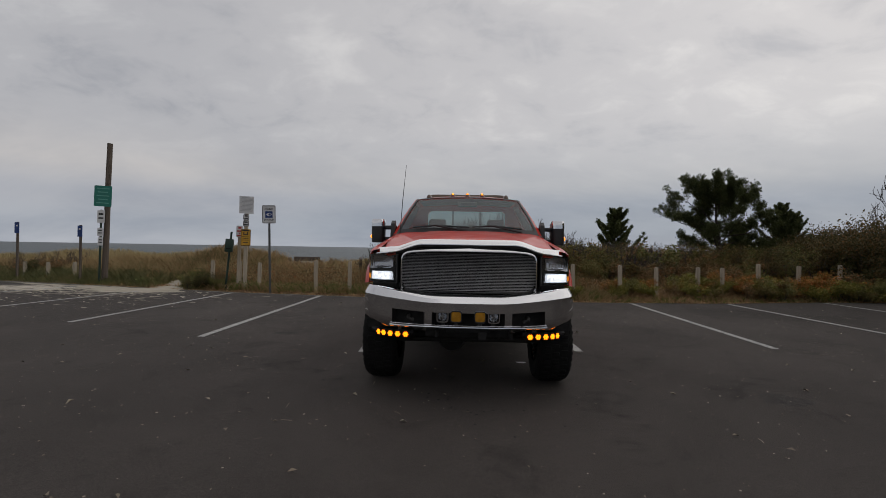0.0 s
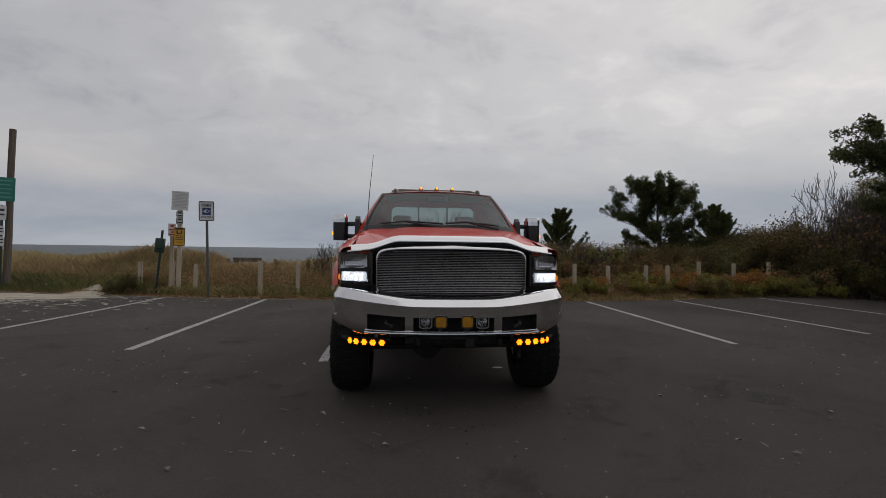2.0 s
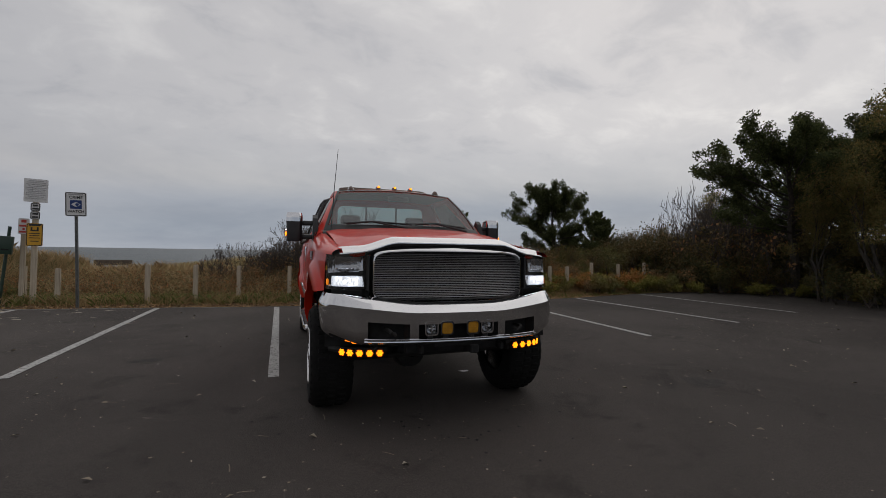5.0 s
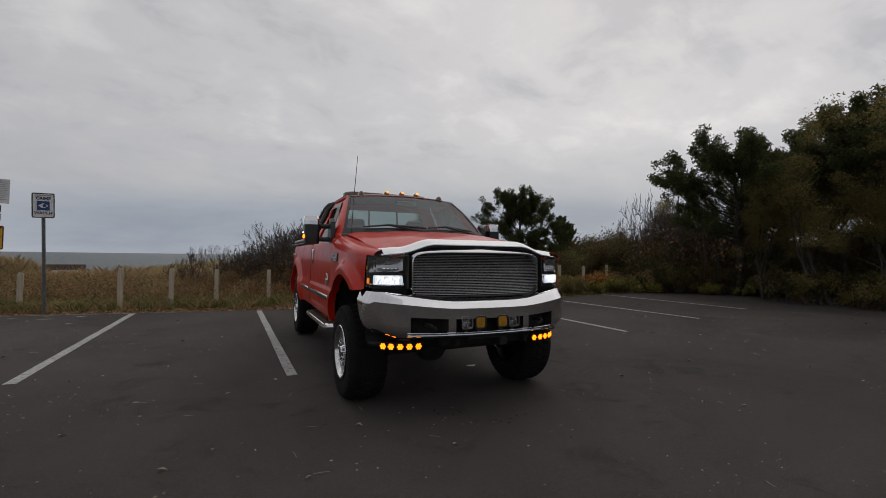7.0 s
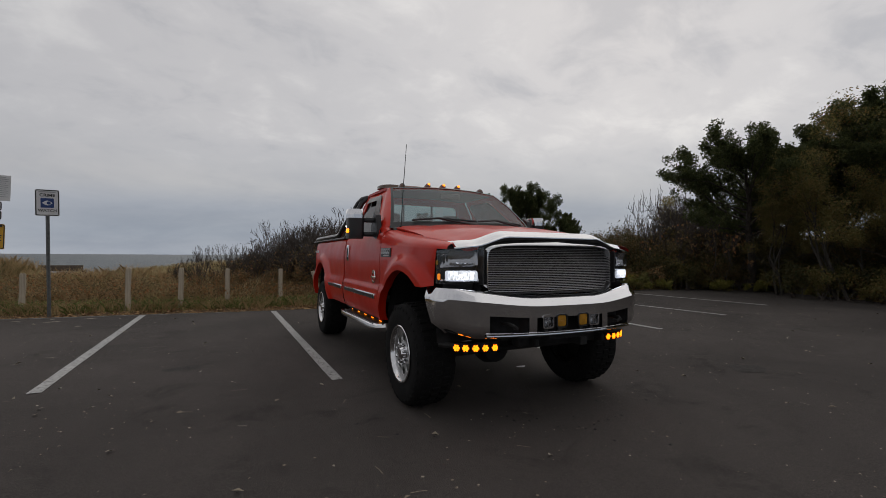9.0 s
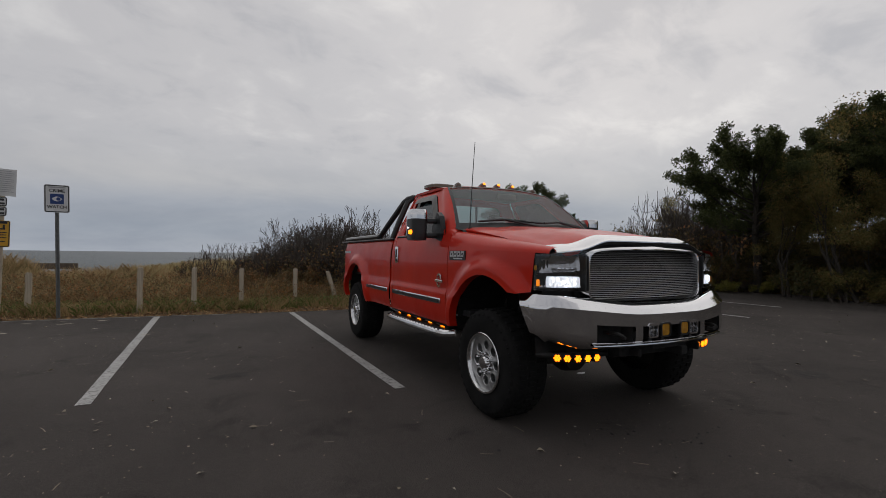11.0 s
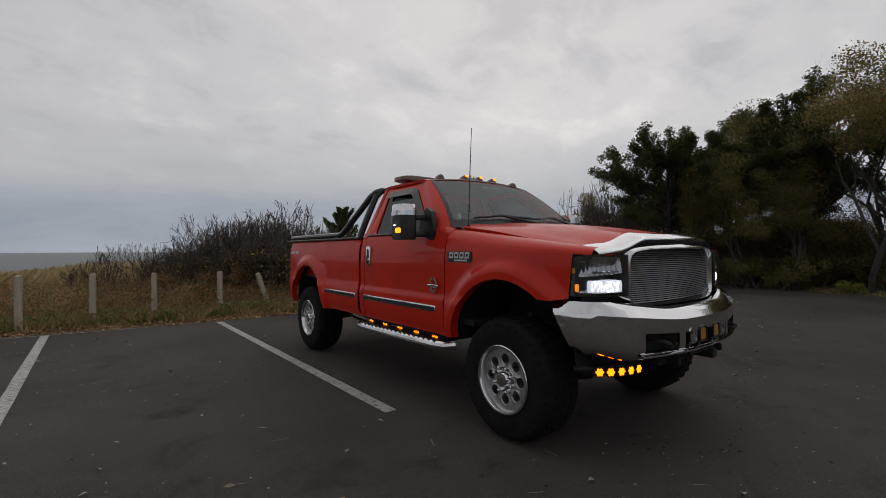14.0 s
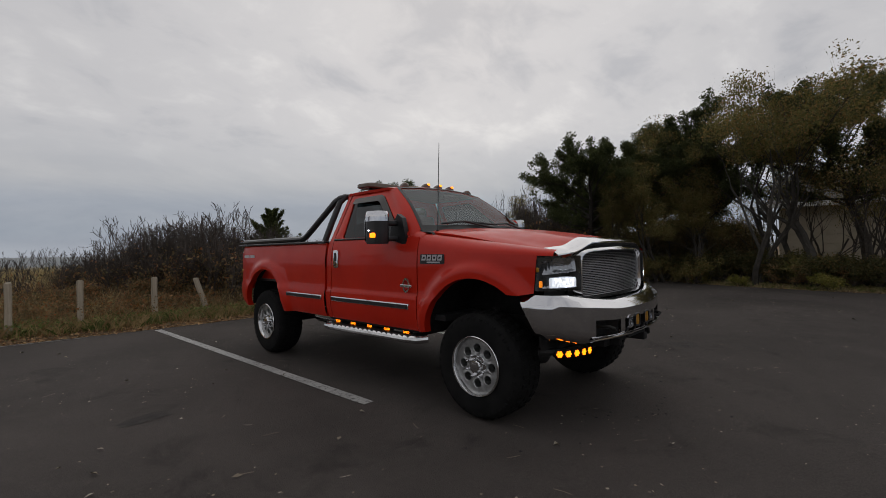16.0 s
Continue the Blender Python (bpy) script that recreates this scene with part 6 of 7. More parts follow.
def needles_mesh(name, centres, length, mat, parent=None, per=16, width=0.022, seed=0, label=""):
    """Tufts of narrow needles."""
    rng = np.random.default_rng(seed)
    c = np.repeat(np.asarray(centres, float), per, 0)
    n = len(c)
    d = rng.normal(size=(n, 3)) + np.array([0, 0, 0.45])
    d /= np.linalg.norm(d, axis=1)[:, None]
    s = np.cross(d, rng.normal(size=(n, 3)))
    s /= np.linalg.norm(s, axis=1)[:, None]
    L = length * rng.uniform(0.6, 1.2, (n, 1))
    v = np.stack([c - s * width * 0.7, c + s * width * 0.7, c + d * L], 1)
    return raw_mesh(name, v, [(0, 1, 2)], mat, parent, label)


def stuff(ob):
    ob["kind"] = "stuff"
    return ob


class Skeleton:
    """Grows limbs; keeps the tube paths and the twig tips."""

    def __init__(self, seed):
        self.r = random.Random(seed)
        self.paths, self.tips, self.along = [], [], []

    def limb(self, p, d, length, r, depth, spread=0.7, lift=0.15, ratio=0.68, kids=(2, 4), wob=0.25, steps=4):
        rr = self.r
        pts, rad = [Vector(p)], [r]
        d = Vector(d).normalized()
        for k in range(steps):
            d = (d + Vector((rr.uniform(-1, 1), rr.uniform(-1, 1), rr.uniform(-1, 1))) * wob + Vector((0, 0, lift * 0.4))).normalized()
            pts.append(pts[-1] + d * length / steps)
            rad.append(r * (1 - 0.42 * (k + 1) / steps))
        self.paths.append((pts, rad))
        if depth <= 1:
            self.along += pts[1:]
        if depth == 0:
            self.tips.append(pts[-1])
            return
        for _ in range(rr.randint(*kids)):
            k = rr.randint(max(1, steps - 2), steps)
            e = (d + Vector((rr.uniform(-1, 1), rr.uniform(-1, 1), rr.uniform(-0.6, 1) + lift)) * spread).normalized()
            self.limb(pts[k], e, length * ratio * rr.uniform(0.75, 1.2), rad[k] * 0.66, depth - 1, spread, lift, ratio, kids, wob, steps)

    def wood(self, n=5, least=0.0):
        bm = B()
        for pts, rad in self.paths:
            if rad[0] < least:
                continue
            tube(bm, pts, rad, n if rad[0] > 0.02 else 3, caps=False)
        return bm


def scatter(rng, pts, per, radius, squash=0.7, ball=False):
    pts = np.array([tuple(p) for p in pts])
    c = np.repeat(pts, per, 0)
    o = rng.normal(size=c.shape)
    if ball:
        o *= (rng.random((len(c), 1)) ** 0.4 / np.linalg.norm(o, axis=1)[:, None])
    o *= radius
    o[:, 2] *= squash
    return c + o


def dense(c, cell, least):
    """Leaves out stray leaves that hang far from the rest."""
    k = np.floor(c / cell).astype(int)
    _, inv, n = np.unique(k, axis=0, return_inverse=True, return_counts=True)
    return c[n[inv.ravel()] >= least]


def oak(seed, h, mat, bark, leaf=0.085, per=11, lean=0.0, stems=2, label="", depth=5, clear=0.33):
    rng = np.random.default_rng(seed)
    sk = Skeleton(seed)
    for k in range(stems):
        sk.limb((sk.r.uniform(-0.25, 0.25), sk.r.uniform(-0.25, 0.25), -0.15), (sk.r.uniform(-0.35, 0.35) + lean, sk.r.uniform(-0.3, 0.3), 1), h * 0.36, 0.017 * h / stems ** 0.4, depth, 0.72, 0.16, 0.70, (2, 3), 0.24, 4)
    q = np.array([tuple(p) for p in sk.tips])
    near = (np.linalg.norm(q[:, None] - q[None], axis=2) < 0.105 * h).sum(1)
    sk.tips = [p for p, n in zip(sk.tips, near) if n >= 7]
    c = np.concatenate([scatter(rng, sk.tips, per, 0.058 * h, 0.75, True), scatter(rng, [p for p in sk.along if p.z < 0.8 * max(o.z for o in sk.tips)], max(1, per // 6), 0.05 * h)]) if per > 1 else scatter(rng, sk.tips, 3, 0.06)
    c = dense(c[c[:, 2] > clear * h], 0.42, 22 if per > 8 else 9)
    c = dense(c, 0.14 * h, 12 * max(1, per // 4)) if per > 1 else c
    t = empty("oak_tree", None, label, "tree")
    stuff(part("trunk", sk.wood(5), bark, t, smooth=60))
    stuff(leaves_mesh("crown", c, leaf, mat, t, seed=seed))
    t["top"] = float(np.percentile(c[:, 2], 99.7))
    return t


def pine(seed, h, label, spread=1.0, first=0.35):
    """Trunk, level limbs that turn up at their ends, and dense rounded tufts of needles."""
    rng = np.random.default_rng(seed)
    sk = Skeleton(seed)
    r = sk.r
    pts = [Vector((0, 0, -0.2))]
    d = Vector((r.uniform(-0.15, 0.15), r.uniform(-0.15, 0.15), 1))
    for k in range(8):
        d = (d + Vector((r.uniform(-1, 1), r.uniform(-1, 1), 0.7)) * 0.16).normalized()
        pts.append(pts[-1] + d * h * 0.80 / 8)
    rad = [0.026 * h * (1 - 0.75 * k / 8) for k in range(9)]
    sk.paths.append((pts, rad))
    for k in range(34):
        t = first + (0.995 - first) * (k / 33)
        i = min(7, int(t * 8))
        q = pts[i].lerp(pts[i + 1], t * 8 - i)
        a = k * 2.4 + r.uniform(-0.5, 0.5)
        u = (t - first) / (1 - first)
        ln = h * 0.30 * spread * (0.55 + 0.75 * math.sin(math.pi * min(1, 0.12 + u * 0.80))) * r.uniform(0.76, 0.90) * (1 - 0.45 * u ** 3)
        sk.limb(q, (math.cos(a), math.sin(a), 0.12 + 0.75 * u ** 2 + r.uniform(-0.1, 0.25)), ln, 0.010 * h * (1.2 - t), 2, 0.55, 0.22, 0.46, (3, 5), 0.18, 3)
    t = empty("pine_tree", None, label, "tree")
    stuff(part("trunk", sk.wood(6), BARK, t, smooth=60))
    c = np.concatenate([scatter(rng, sk.tips, 40, 0.18, 0.85, True), scatter(rng, sk.along, 10, 0.15, 0.85, True)])
    stuff(needles_mesh("crown", c, 0.055, PINE, t, 5, 0.020, seed))
    t["top"] = float(np.percentile(c[:, 2], 99.8)) + 0.1
    return t


def cedar(seed, h, label):
    rng = np.random.default_rng(seed)
    r = random.Random(seed)
    sk = Skeleton(seed)
    sk.paths.append(([Vector((0, 0, -0.1)), Vector((0.05, 0, h * 0.5)), Vector((0, 0.04, h))], [0.05, 0.035, 0.008]))
    pts = []
    for k in range(64):
        t = 0.08 + 0.90 * k / 63
        a = k * 2.39
        ln = h * 0.30 * (1 - t) ** 0.75 * r.uniform(0.45, 1.35) + 0.10
        e = Vector((math.cos(a) * ln, math.sin(a) * ln, h * t + ln * r.uniform(0.5, 1.2)))
        b = Vector((0, 0, h * t))
        m_ = b.lerp(e, 0.55) - Vector((0, 0, 0.16 * ln))
        sk.paths.append(([b, m_, e], [0.014, 0.01, 0.004]))
        for q in range(3, 15):
            u = q / 14
            p_ = b.lerp(m_, u * 2) if u < 0.5 else m_.lerp(e, u * 2 - 1)
            pts += [p_] * (5 if u < 0.6 else 3 if u < 0.85 else 2)
    t = empty("cedar_tree", None, label, "tree")
    stuff(part("trunk", sk.wood(4), BARK, t, smooth=60))
    stuff(needles_mesh("crown", scatter(rng, pts, 4, 0.05, 1.0, True), 0.07, PINE, t, 8, 0.014, seed))
    t["top"] = h
    return t


def twig_bush(seed, label, leaves=420):
    """Bare, dense, upright twigs; about 1 m high."""
    rng = np.random.default_rng(seed)
    sk = Skeleton(seed)
    for k in range(8):
        a = sk.r.uniform(0, 6.28)
        e = sk.r.uniform(0.25, 1.1)
        sk.limb((0.22 * math.cos(a), 0.22 * math.sin(a), -0.1), (math.cos(a) * e, math.sin(a) * e, 1), 0.36, 0.010, 5, 0.95, 0.16, 0.68, (2, 3), 0.36, 3)
    top = np.percentile([q.z for q in sk.tips], 97)
    wide = np.percentile([math.hypot(q.x, q.y) for q in sk.tips], 92) / 0.70
    for pts, rad in sk.paths:
        for q in pts:
            q.x, q.y, q.z = q.x / wide, q.y / wide, q.z / top
    sk.paths = [(pts, rad) for pts, rad in sk.paths if pts[-1].z < 1.04]
    t = empty("bare_bush", None, label, "bush")
    for pts, rad in sk.paths:
        for k in range(len(rad)):
            rad[k] = max(rad[k], 0.0022)
    stuff(part("twig_work", sk.wood(3), TWIG, t, smooth=60))
    c = scatter(rng, [q for q in sk.along if q.z < 0.62], 2, 0.05)
    rng.shuffle(c)
    stuff(leaves_mesh("leaves", c[:leaves], 0.045, BRIAR, t, seed=seed))
    return t


def shrub(name, seed, mat, label, leaf=0.06, per=9, stems=8, category="shrub"):
    """A leafy shrub about 1 m high."""
    rng = np.random.default_rng(seed)
    sk = Skeleton(seed)
    for k in range(stems):
        a = sk.r.uniform(0, 6.28)
        sk.limb((0.18 * math.cos(a), 0.18 * math.sin(a), -0.08), (math.cos(a) * 0.7, math.sin(a) * 0.7, 1), 0.42, 0.011, 3, 0.7, 0.2, 0.64, (2, 3), 0.25, 3)
    t = empty(name, None, label, category)
    stuff(part("stem_work", sk.wood(3, 0.0022), TWIG, t, smooth=60))
    c = np.concatenate([scatter(rng, sk.tips, per, 0.14, 0.8, True), scatter(rng, sk.along, 2, 0.10, 0.8, True)])
    c = c[c[:, 2] > 0.02]
    if per > 15:
        c = dense(c, 0.10, 5)
    stuff(leaves_mesh("leaves", c, leaf, mat, t, seed=seed))
    return t


def at(x, y, scale=1.0, turn=0.0, dz=0.0):
    return Matrix.Translation((x, y, float(ground_height(x, y)) + dz)) @ pose(0, 0, 0, 0, 0, turn) @ (Matrix.Scale(scale, 4) if not isinstance(scale, tuple) else Matrix.Diagonal((*scale, 1)))


def plant(ob, m):
    """Puts a copy of a thing, scale and all, at m."""
    c = copy_thing(ob, m)
    c.matrix_basis = m
    return c


def set_group(ob, group):
    ob["group"] = group
    return ob


prng = random.Random(77)

def tall(ob, x, y, top, turn, wide=1.0):
    """Where and how large a tree must stand for its crown to end at that height."""
    sc = (top - float(ground_height(x, y))) / ob["top"]
    return at(x, y, (sc * wide, sc * wide, sc), turn)


# lone trees in the dune scrub
t = pine(11, 4.2, "dark green pitch pine with a spreading crown", 1.12, 0.36)
t.matrix_world = tall(t, 9.9, 17.4, 4.35, 40)
t = cedar(21, 3.0, "small pointed dark cedar above the scrub")
t.matrix_world = tall(t, 11.9, 33.2, 4.25, 0, 1.0)
plant(t, at(12.7, 18.0, 1.0, 130, -0.1))
plant(t, at(13.6, 18.6, 0.85, 220, -0.1))
plant(t, at(11.6, 18.9, 0.72, 40, -0.1))

# wood along the lot: pines, oaks, pale bare trees
t = pine(31, 5.4, "tall pitch pine at the edge of the wood", 1.0, 0.45)
t.matrix_world = tall(t, 14.75, 10.9, 5.9, 10, 1.1)
for x, y, top, turn in ((15.21, 9.16, 5.9, 120), (16.0, 6.47, 7.2, 230), (16.82, 2.05, 7.2, 300), (17.64, 11.67, 6.0, 60)):
    plant(t, tall(t, x, y, top, turn))
set_group(t, "wood beside the lot")
O1 = oak(41, 5.6, WOOD_LEAF, BARK, 0.055, 60, 0.05, 2, "olive and brown leaved oak at the wood edge")
O2 = oak(42, 5.6, WOOD_LEAF, PALE_BARK, 0.055, 88, -0.1, 2, "green leaved oak with pale forked stems", clear=0.50)
O3 = oak(44, 5.2, WOOD_LEAF, PALE_BARK, 0.055, 84, 0.22, 1, "leaning oak with crooked pale limbs", clear=0.46)
for o in (O1, O2, O3):
    set_group(o, "wood beside the lot")
O1.matrix_world = tall(O1, 13.44, 7.7, 5.1, 0)
O2.matrix_world = tall(O2, 13.4, 4.9, 6.3, 60)
O3.matrix_world = tall(O3, 13.0, 3.2, 6.0, 100)
for o, x, y, top, tu in ((O1, 13.7, 9.5, 4.2, 70), (O1, 13.3, 6.5, 4.7, 250), (O3, 15.76, 11.38, 5.3, 10), (O1, 15.49, 7.35, 5.4, 200), (O2, 15.24, 4.27, 6.8, 300), (O1, 13.89, 1.96, 6.3, 150), (O2, 13.91, 0.28, 6.4, 20),
                         (O3, 13.8, -1.35, 6.3, 250), (O1, 13.69, -3.09, 6.6, 40), (O2, 13.23, -5.44, 6.6, 100), (O3, 17.65, 8.4, 5.3, 160), (O2, 20.32, 10.32, 5.5, 10), (O1, 19.02, 13.03, 5.4, 120),
                         (O3, 20.41, 17.66, 4.6, 200), (O1, 17.46, 14.84, 4.8, 330)):
    plant(o, tall(o, x, y, top, tu))
bare = oak(51, 3.9, OAK, BARK, 0.06, 5, -0.1, 4, "twiggy thin leaved small brown tree", 5)
bare.matrix_world = tall(bare, 16.6, 9.4, 4.2, 0)
plant(bare, tall(bare, 13.78, 2.43, 4.4, 80))
plant(bare, tall(bare, 14.31, 7.03, 4.2, 220))
for x, y, top, tu in ((16.4, 3.4, 4.6, 30), (17.6, 2.3, 4.8, 140), (17.0, 4.6, 4.6, 260), (18.2, 1.2, 4.6, 310)):
    plant(bare, tall(bare, x, y, top, tu))

# dark bare bushes behind the posts
TB = [twig_bush(60 + k, "dense dark leafless bush on the dune") for k in range(3)]
def bush_top(x):
    """How high the bare bushes reach along the dune."""
    return float(np.interp(x, [-3.4, -3.0, -2.5, -2.1, -1.7, -1.0, -0.3, 0.2, 0.8, 1.3, 2.4, 3.6, 5.0, 7.0, 12.0], [1.0, 1.44, 1.0, 1.15, 1.58, 1.66, 2.0, 2.42, 2.55, 2.36, 2.2, 2.1, 1.95, 1.85, 1.8]))


spots = [(-3.0, 15.5), (-1.75, 15.4), (0.0, 15.5), (0.75, 15.6), (-1.15, 15.6), (-0.55, 15.35), (1.35, 15.4), (-16.2, 17.4), (-15.2, 17.9)]
for k in range(26):
    spots.append((-1.75 + 4.5 * prng.random(), prng.uniform(14.9, 16.6)))
for k in range(14):
    spots.append((-1.6 + 4.2 * prng.random(), prng.uniform(14.6, 15.6)))
for k in range(16):
    spots.append((prng.uniform(2.5, 6.5), prng.uniform(15.2, 18.5)))
for k in range(9):
    spots.append((prng.uniform(6.5, 13.0), prng.uniform(16.0, 18.5)))
spots = [(x, y, 0.9 if x < -10 else (1.3 + (bush_top(x) - 1.3) * (y + 1.0) / 16.5 - float(ground_height(x, y))) * (0.55 if y < 14.6 else 0.97 if k < 7 else prng.uniform(0.55, 0.88))) for k, (x, y) in enumerate(spots)]
for k, (x, y, sc) in enumerate(spots):
    b = TB[k % 3]
    if k < 3:
        b.matrix_world = at(x, y, sc, 0)
        set_group(b, "bare dune bushes")
    else:
        plant(b, at(x, y, (sc * prng.uniform(0.9, 1.2), sc * prng.uniform(0.9, 1.2), sc), prng.uniform(0, 360)))

# tall bare thicket where the dune meets the wood
for x, y, sc in ((14.0, 13.2, 2.9), (14.3, 12.9, 3.4), (14.9, 12.4, 3.8), (15.2, 13.8, 3.4), (14.4, 14.6, 3.0), (15.9, 12.6, 4.2), (16.6, 14.4, 3.8), (15.7, 15.0, 3.4), (15.0, 13.1, 3.2), (15.5, 13.3, 3.7)):
    plant(TB[int(x * 7) % 3], at(x, y, (sc * 0.8, sc * 0.8, sc), prng.uniform(0, 360)))

# leafy scrub, low and mixed
SH = {"briar": [shrub("briar_shrub", 70, BRIAR, "brown and rust leaved briar shrub", 0.047, 11), shrub("briar_shrub", 71, BRIAR, "brown and rust leaved briar shrub", 0.047, 11)],
      "olive": [shrub("olive_shrub", 72, OLIVE, "dull green leafy shrub by the lot edge"), shrub("olive_shrub", 73, OLIVE, "dull green leafy shrub by the lot edge")],
      "flame": [shrub("orange_shrub", 74, FLAME, "orange red autumn shrub behind the posts", 0.065)],
      "lime": [shrub("yellow_green_shrub", 75, YELLOWGREEN, "yellow green leafy shrub by the lot edge", 0.075)],
      "darkened": [shrub("evergreen_shrub", 78, DARKENED_LEAF, "leafy shrub, its green darkened as in shade under trees", 0.052, 12), shrub("evergreen_shrub", 79, DARKENED_LEAF, "leafy shrub, its green darkened as in shade under trees", 0.052, 12)],
      "oak": [shrub("oak_undergrowth", 76, WOOD_LEAF, "olive brown undergrowth shrub under the trees", 0.052, 12), shrub("oak_undergrowth", 77, WOOD_LEAF, "olive brown undergrowth shrub under the trees", 0.052, 12)]}
# tall thicket: the same kinds with smaller, denser leaves
TALL = {"briar": [shrub("briar_thicket", 80, THICKET_LEAF, "tall brown and rust leaved thicket", 0.026, 22, 9)],
        "oak": [shrub("oak_thicket", 81, THICKET_LEAF, "tall olive brown thicket under the trees", 0.028, 24, 10)],
        "olive": [shrub("olive_thicket", 82, OLIVE, "tall dull green thicket", 0.028, 22, 9)],
        "darkened": [shrub("evergreen_thicket", 83, DARKENED_LEAF, "tall thicket, its green darkened for shade under the trees", 0.028, 24, 10)]}
used = set()


def put_shrub(kind, x, y, sc):
    o = prng.choice(TALL[kind] if sc > 1.6 else SH[kind])
    m = at(x, y, (sc * prng.uniform(0.9, 1.25), sc * prng.uniform(0.9, 1.25) * (1.0 if sc < 1.6 else 0.85), sc), prng.uniform(0, 360))
    if o.name in used:
        plant(o, m)
    else:
        used.add(o.name)
        o.matrix_world = m
        set_group(o, "scrub round the lot")


for k in range(30):
    x = prng.uniform(1.8, 14.0)
    put_shrub(prng.choice(["briar", "oak", "briar", "briar", "olive"]), x, prng.uniform(14.4, 17.2), prng.uniform(0.8, 1.2))
for k in range(34):
    x = prng.uniform(2.2, 12.6)
    put_shrub(prng.choice(["olive", "olive", "olive", "oak", "lime", "briar"]), x, 12.75 + prng.uniform(0.2, 1.4), prng.uniform(0.45, 0.8))
for x, y, sc in ((5.3, 13.2, 0.65), (6.6, 13.2, 0.6), (7.7, 13.3, 0.85), (9.7, 13.4, 0.8), (10.3, 13.5, 0.9), (11.2, 13.4, 0.7), (8.8, 13.5, 0.7), (4.2, 13.1, 0.6), (8.3, 13.9, 0.9), (-1.35, 13.75, 0.35), (-0.95, 14.15, 0.4)):
    put_shrub("flame", x, y, sc)
for x, y, sc in ((6.1, 13.4, 0.8), (7.1, 13.5, 0.85), (9.2, 13.3, 0.8), (4.7, 13.3, 0.7), (10.7, 13.2, 0.75), (4.05, 12.5, 0.5), (5.2, 12.75, 0.55), (6.5, 12.7, 0.6), (8.6, 12.95, 0.65), (10.0, 12.9, 0.6), (3.1, 12.6, 0.5), (11.4, 12.7, 0.6), (12.3, 12.4, 0.6), (13.6, 11.4, 0.6), (14.3, 10.6, 0.6), (14.4, 9.0, 0.55), (13.6, 6.6, 0.6), (12.9, 5.2, 0.5), (12.4, 3.0, 0.6)):
    put_shrub("lime", x, y, sc)
for k in range(46):
    x = prng.uniform(3.2, 15.5)
    y = prng.uniform(15.6, 18.2)
    top = float(np.interp(x, [3, 7, 10, 12, 14, 16], [1.85, 1.95, 2.05, 2.3, 2.8, 3.4])) * prng.uniform(0.82, 1.06)
    put_shrub(prng.choice(["briar", "briar", "briar", "oak", "olive"]), x, y, (top - float(ground_height(x, y))) / 1.02)
for x, y, top in ((-2.3, 14.3, 0.95), (-1.4, 14.4, 1.05), (-0.6, 14.5, 1.15), (0.2, 14.6, 1.2), (1.0, 14.5, 1.2), (1.8, 14.7, 1.3), (-0.9, 15.0, 1.2), (0.6, 15.0, 1.3)):
    put_shrub("briar", x, y, (top - float(ground_height(x, y))) / 1.02)
# undergrowth along the wood
for k in range(84):
    t_ = prng.random()
    u_ = t_ * 7.0
    x, y = float(np.interp(u_, range(8), [11.0, 13.2, 13.8, 13.2, 12.2, 11.6, 11.5, 11.9])), float(np.interp(u_, range(8), [11.9, 11.0, 9.2, 7.0, 5.2, 2.8, -0.8, -6.0]))
    o_ = abs(prng.gauss(0, 1.3))
    put_shrub(prng.choice(["oak", "darkened", "darkened", "darkened", "darkened", "briar", "darkened", "olive"]), x + 1.5 + o_, y + 0.6 + o_ * 0.4, prng.uniform(0.85, 1.3) + (0.35 * o_ if y > 5.5 else 0.08 * o_))
for k in range(28):
    x = prng.uniform(12.2, 16.0)
    put_shrub(prng.choice(["oak", "briar", "darkened", "darkened"]), x, prng.uniform(12.8, 16.0), prng.uniform(1.2, 1.6) + 0.30 * (x - 12.2))
for k in range(34):
    put_shrub(prng.choice(["darkened", "darkened", "briar", "oak"]), prng.uniform(12.9, 14.8), prng.uniform(-3.0, 5.0), prng.uniform(0.9, 1.35))
for k in range(22):
    put_shrub(prng.choice(["darkened", "oak", "oak", "briar"]), prng.uniform(15.6, 19.0), prng.uniform(7.5, 14.5), prng.uniform(2.0, 2.6))
for k in range(24):
    put_shrub(prng.choice(["oak", "olive", "briar"]), prng.uniform(17.5, 21), prng.choice([prng.uniform(-8, -1), prng.uniform(6.5, 19), prng.uniform(6.5, 19)]), prng.uniform(1.5, 2.3))
for k in range(26):
    put_shrub(prng.choice(["briar", "olive", "oak"]), prng.uniform(-8.0, -0.5), prng.uniform(14.2, 19), prng.uniform(0.25, 0.5))

# thicket behind the trees
for k in range(26):
    put_shrub(prng.choice(["oak", "darkened", "oak", "briar"]), prng.uniform(16.6, 21.0), prng.uniform(5.9, 9.5), prng.uniform(2.2, 3.0))

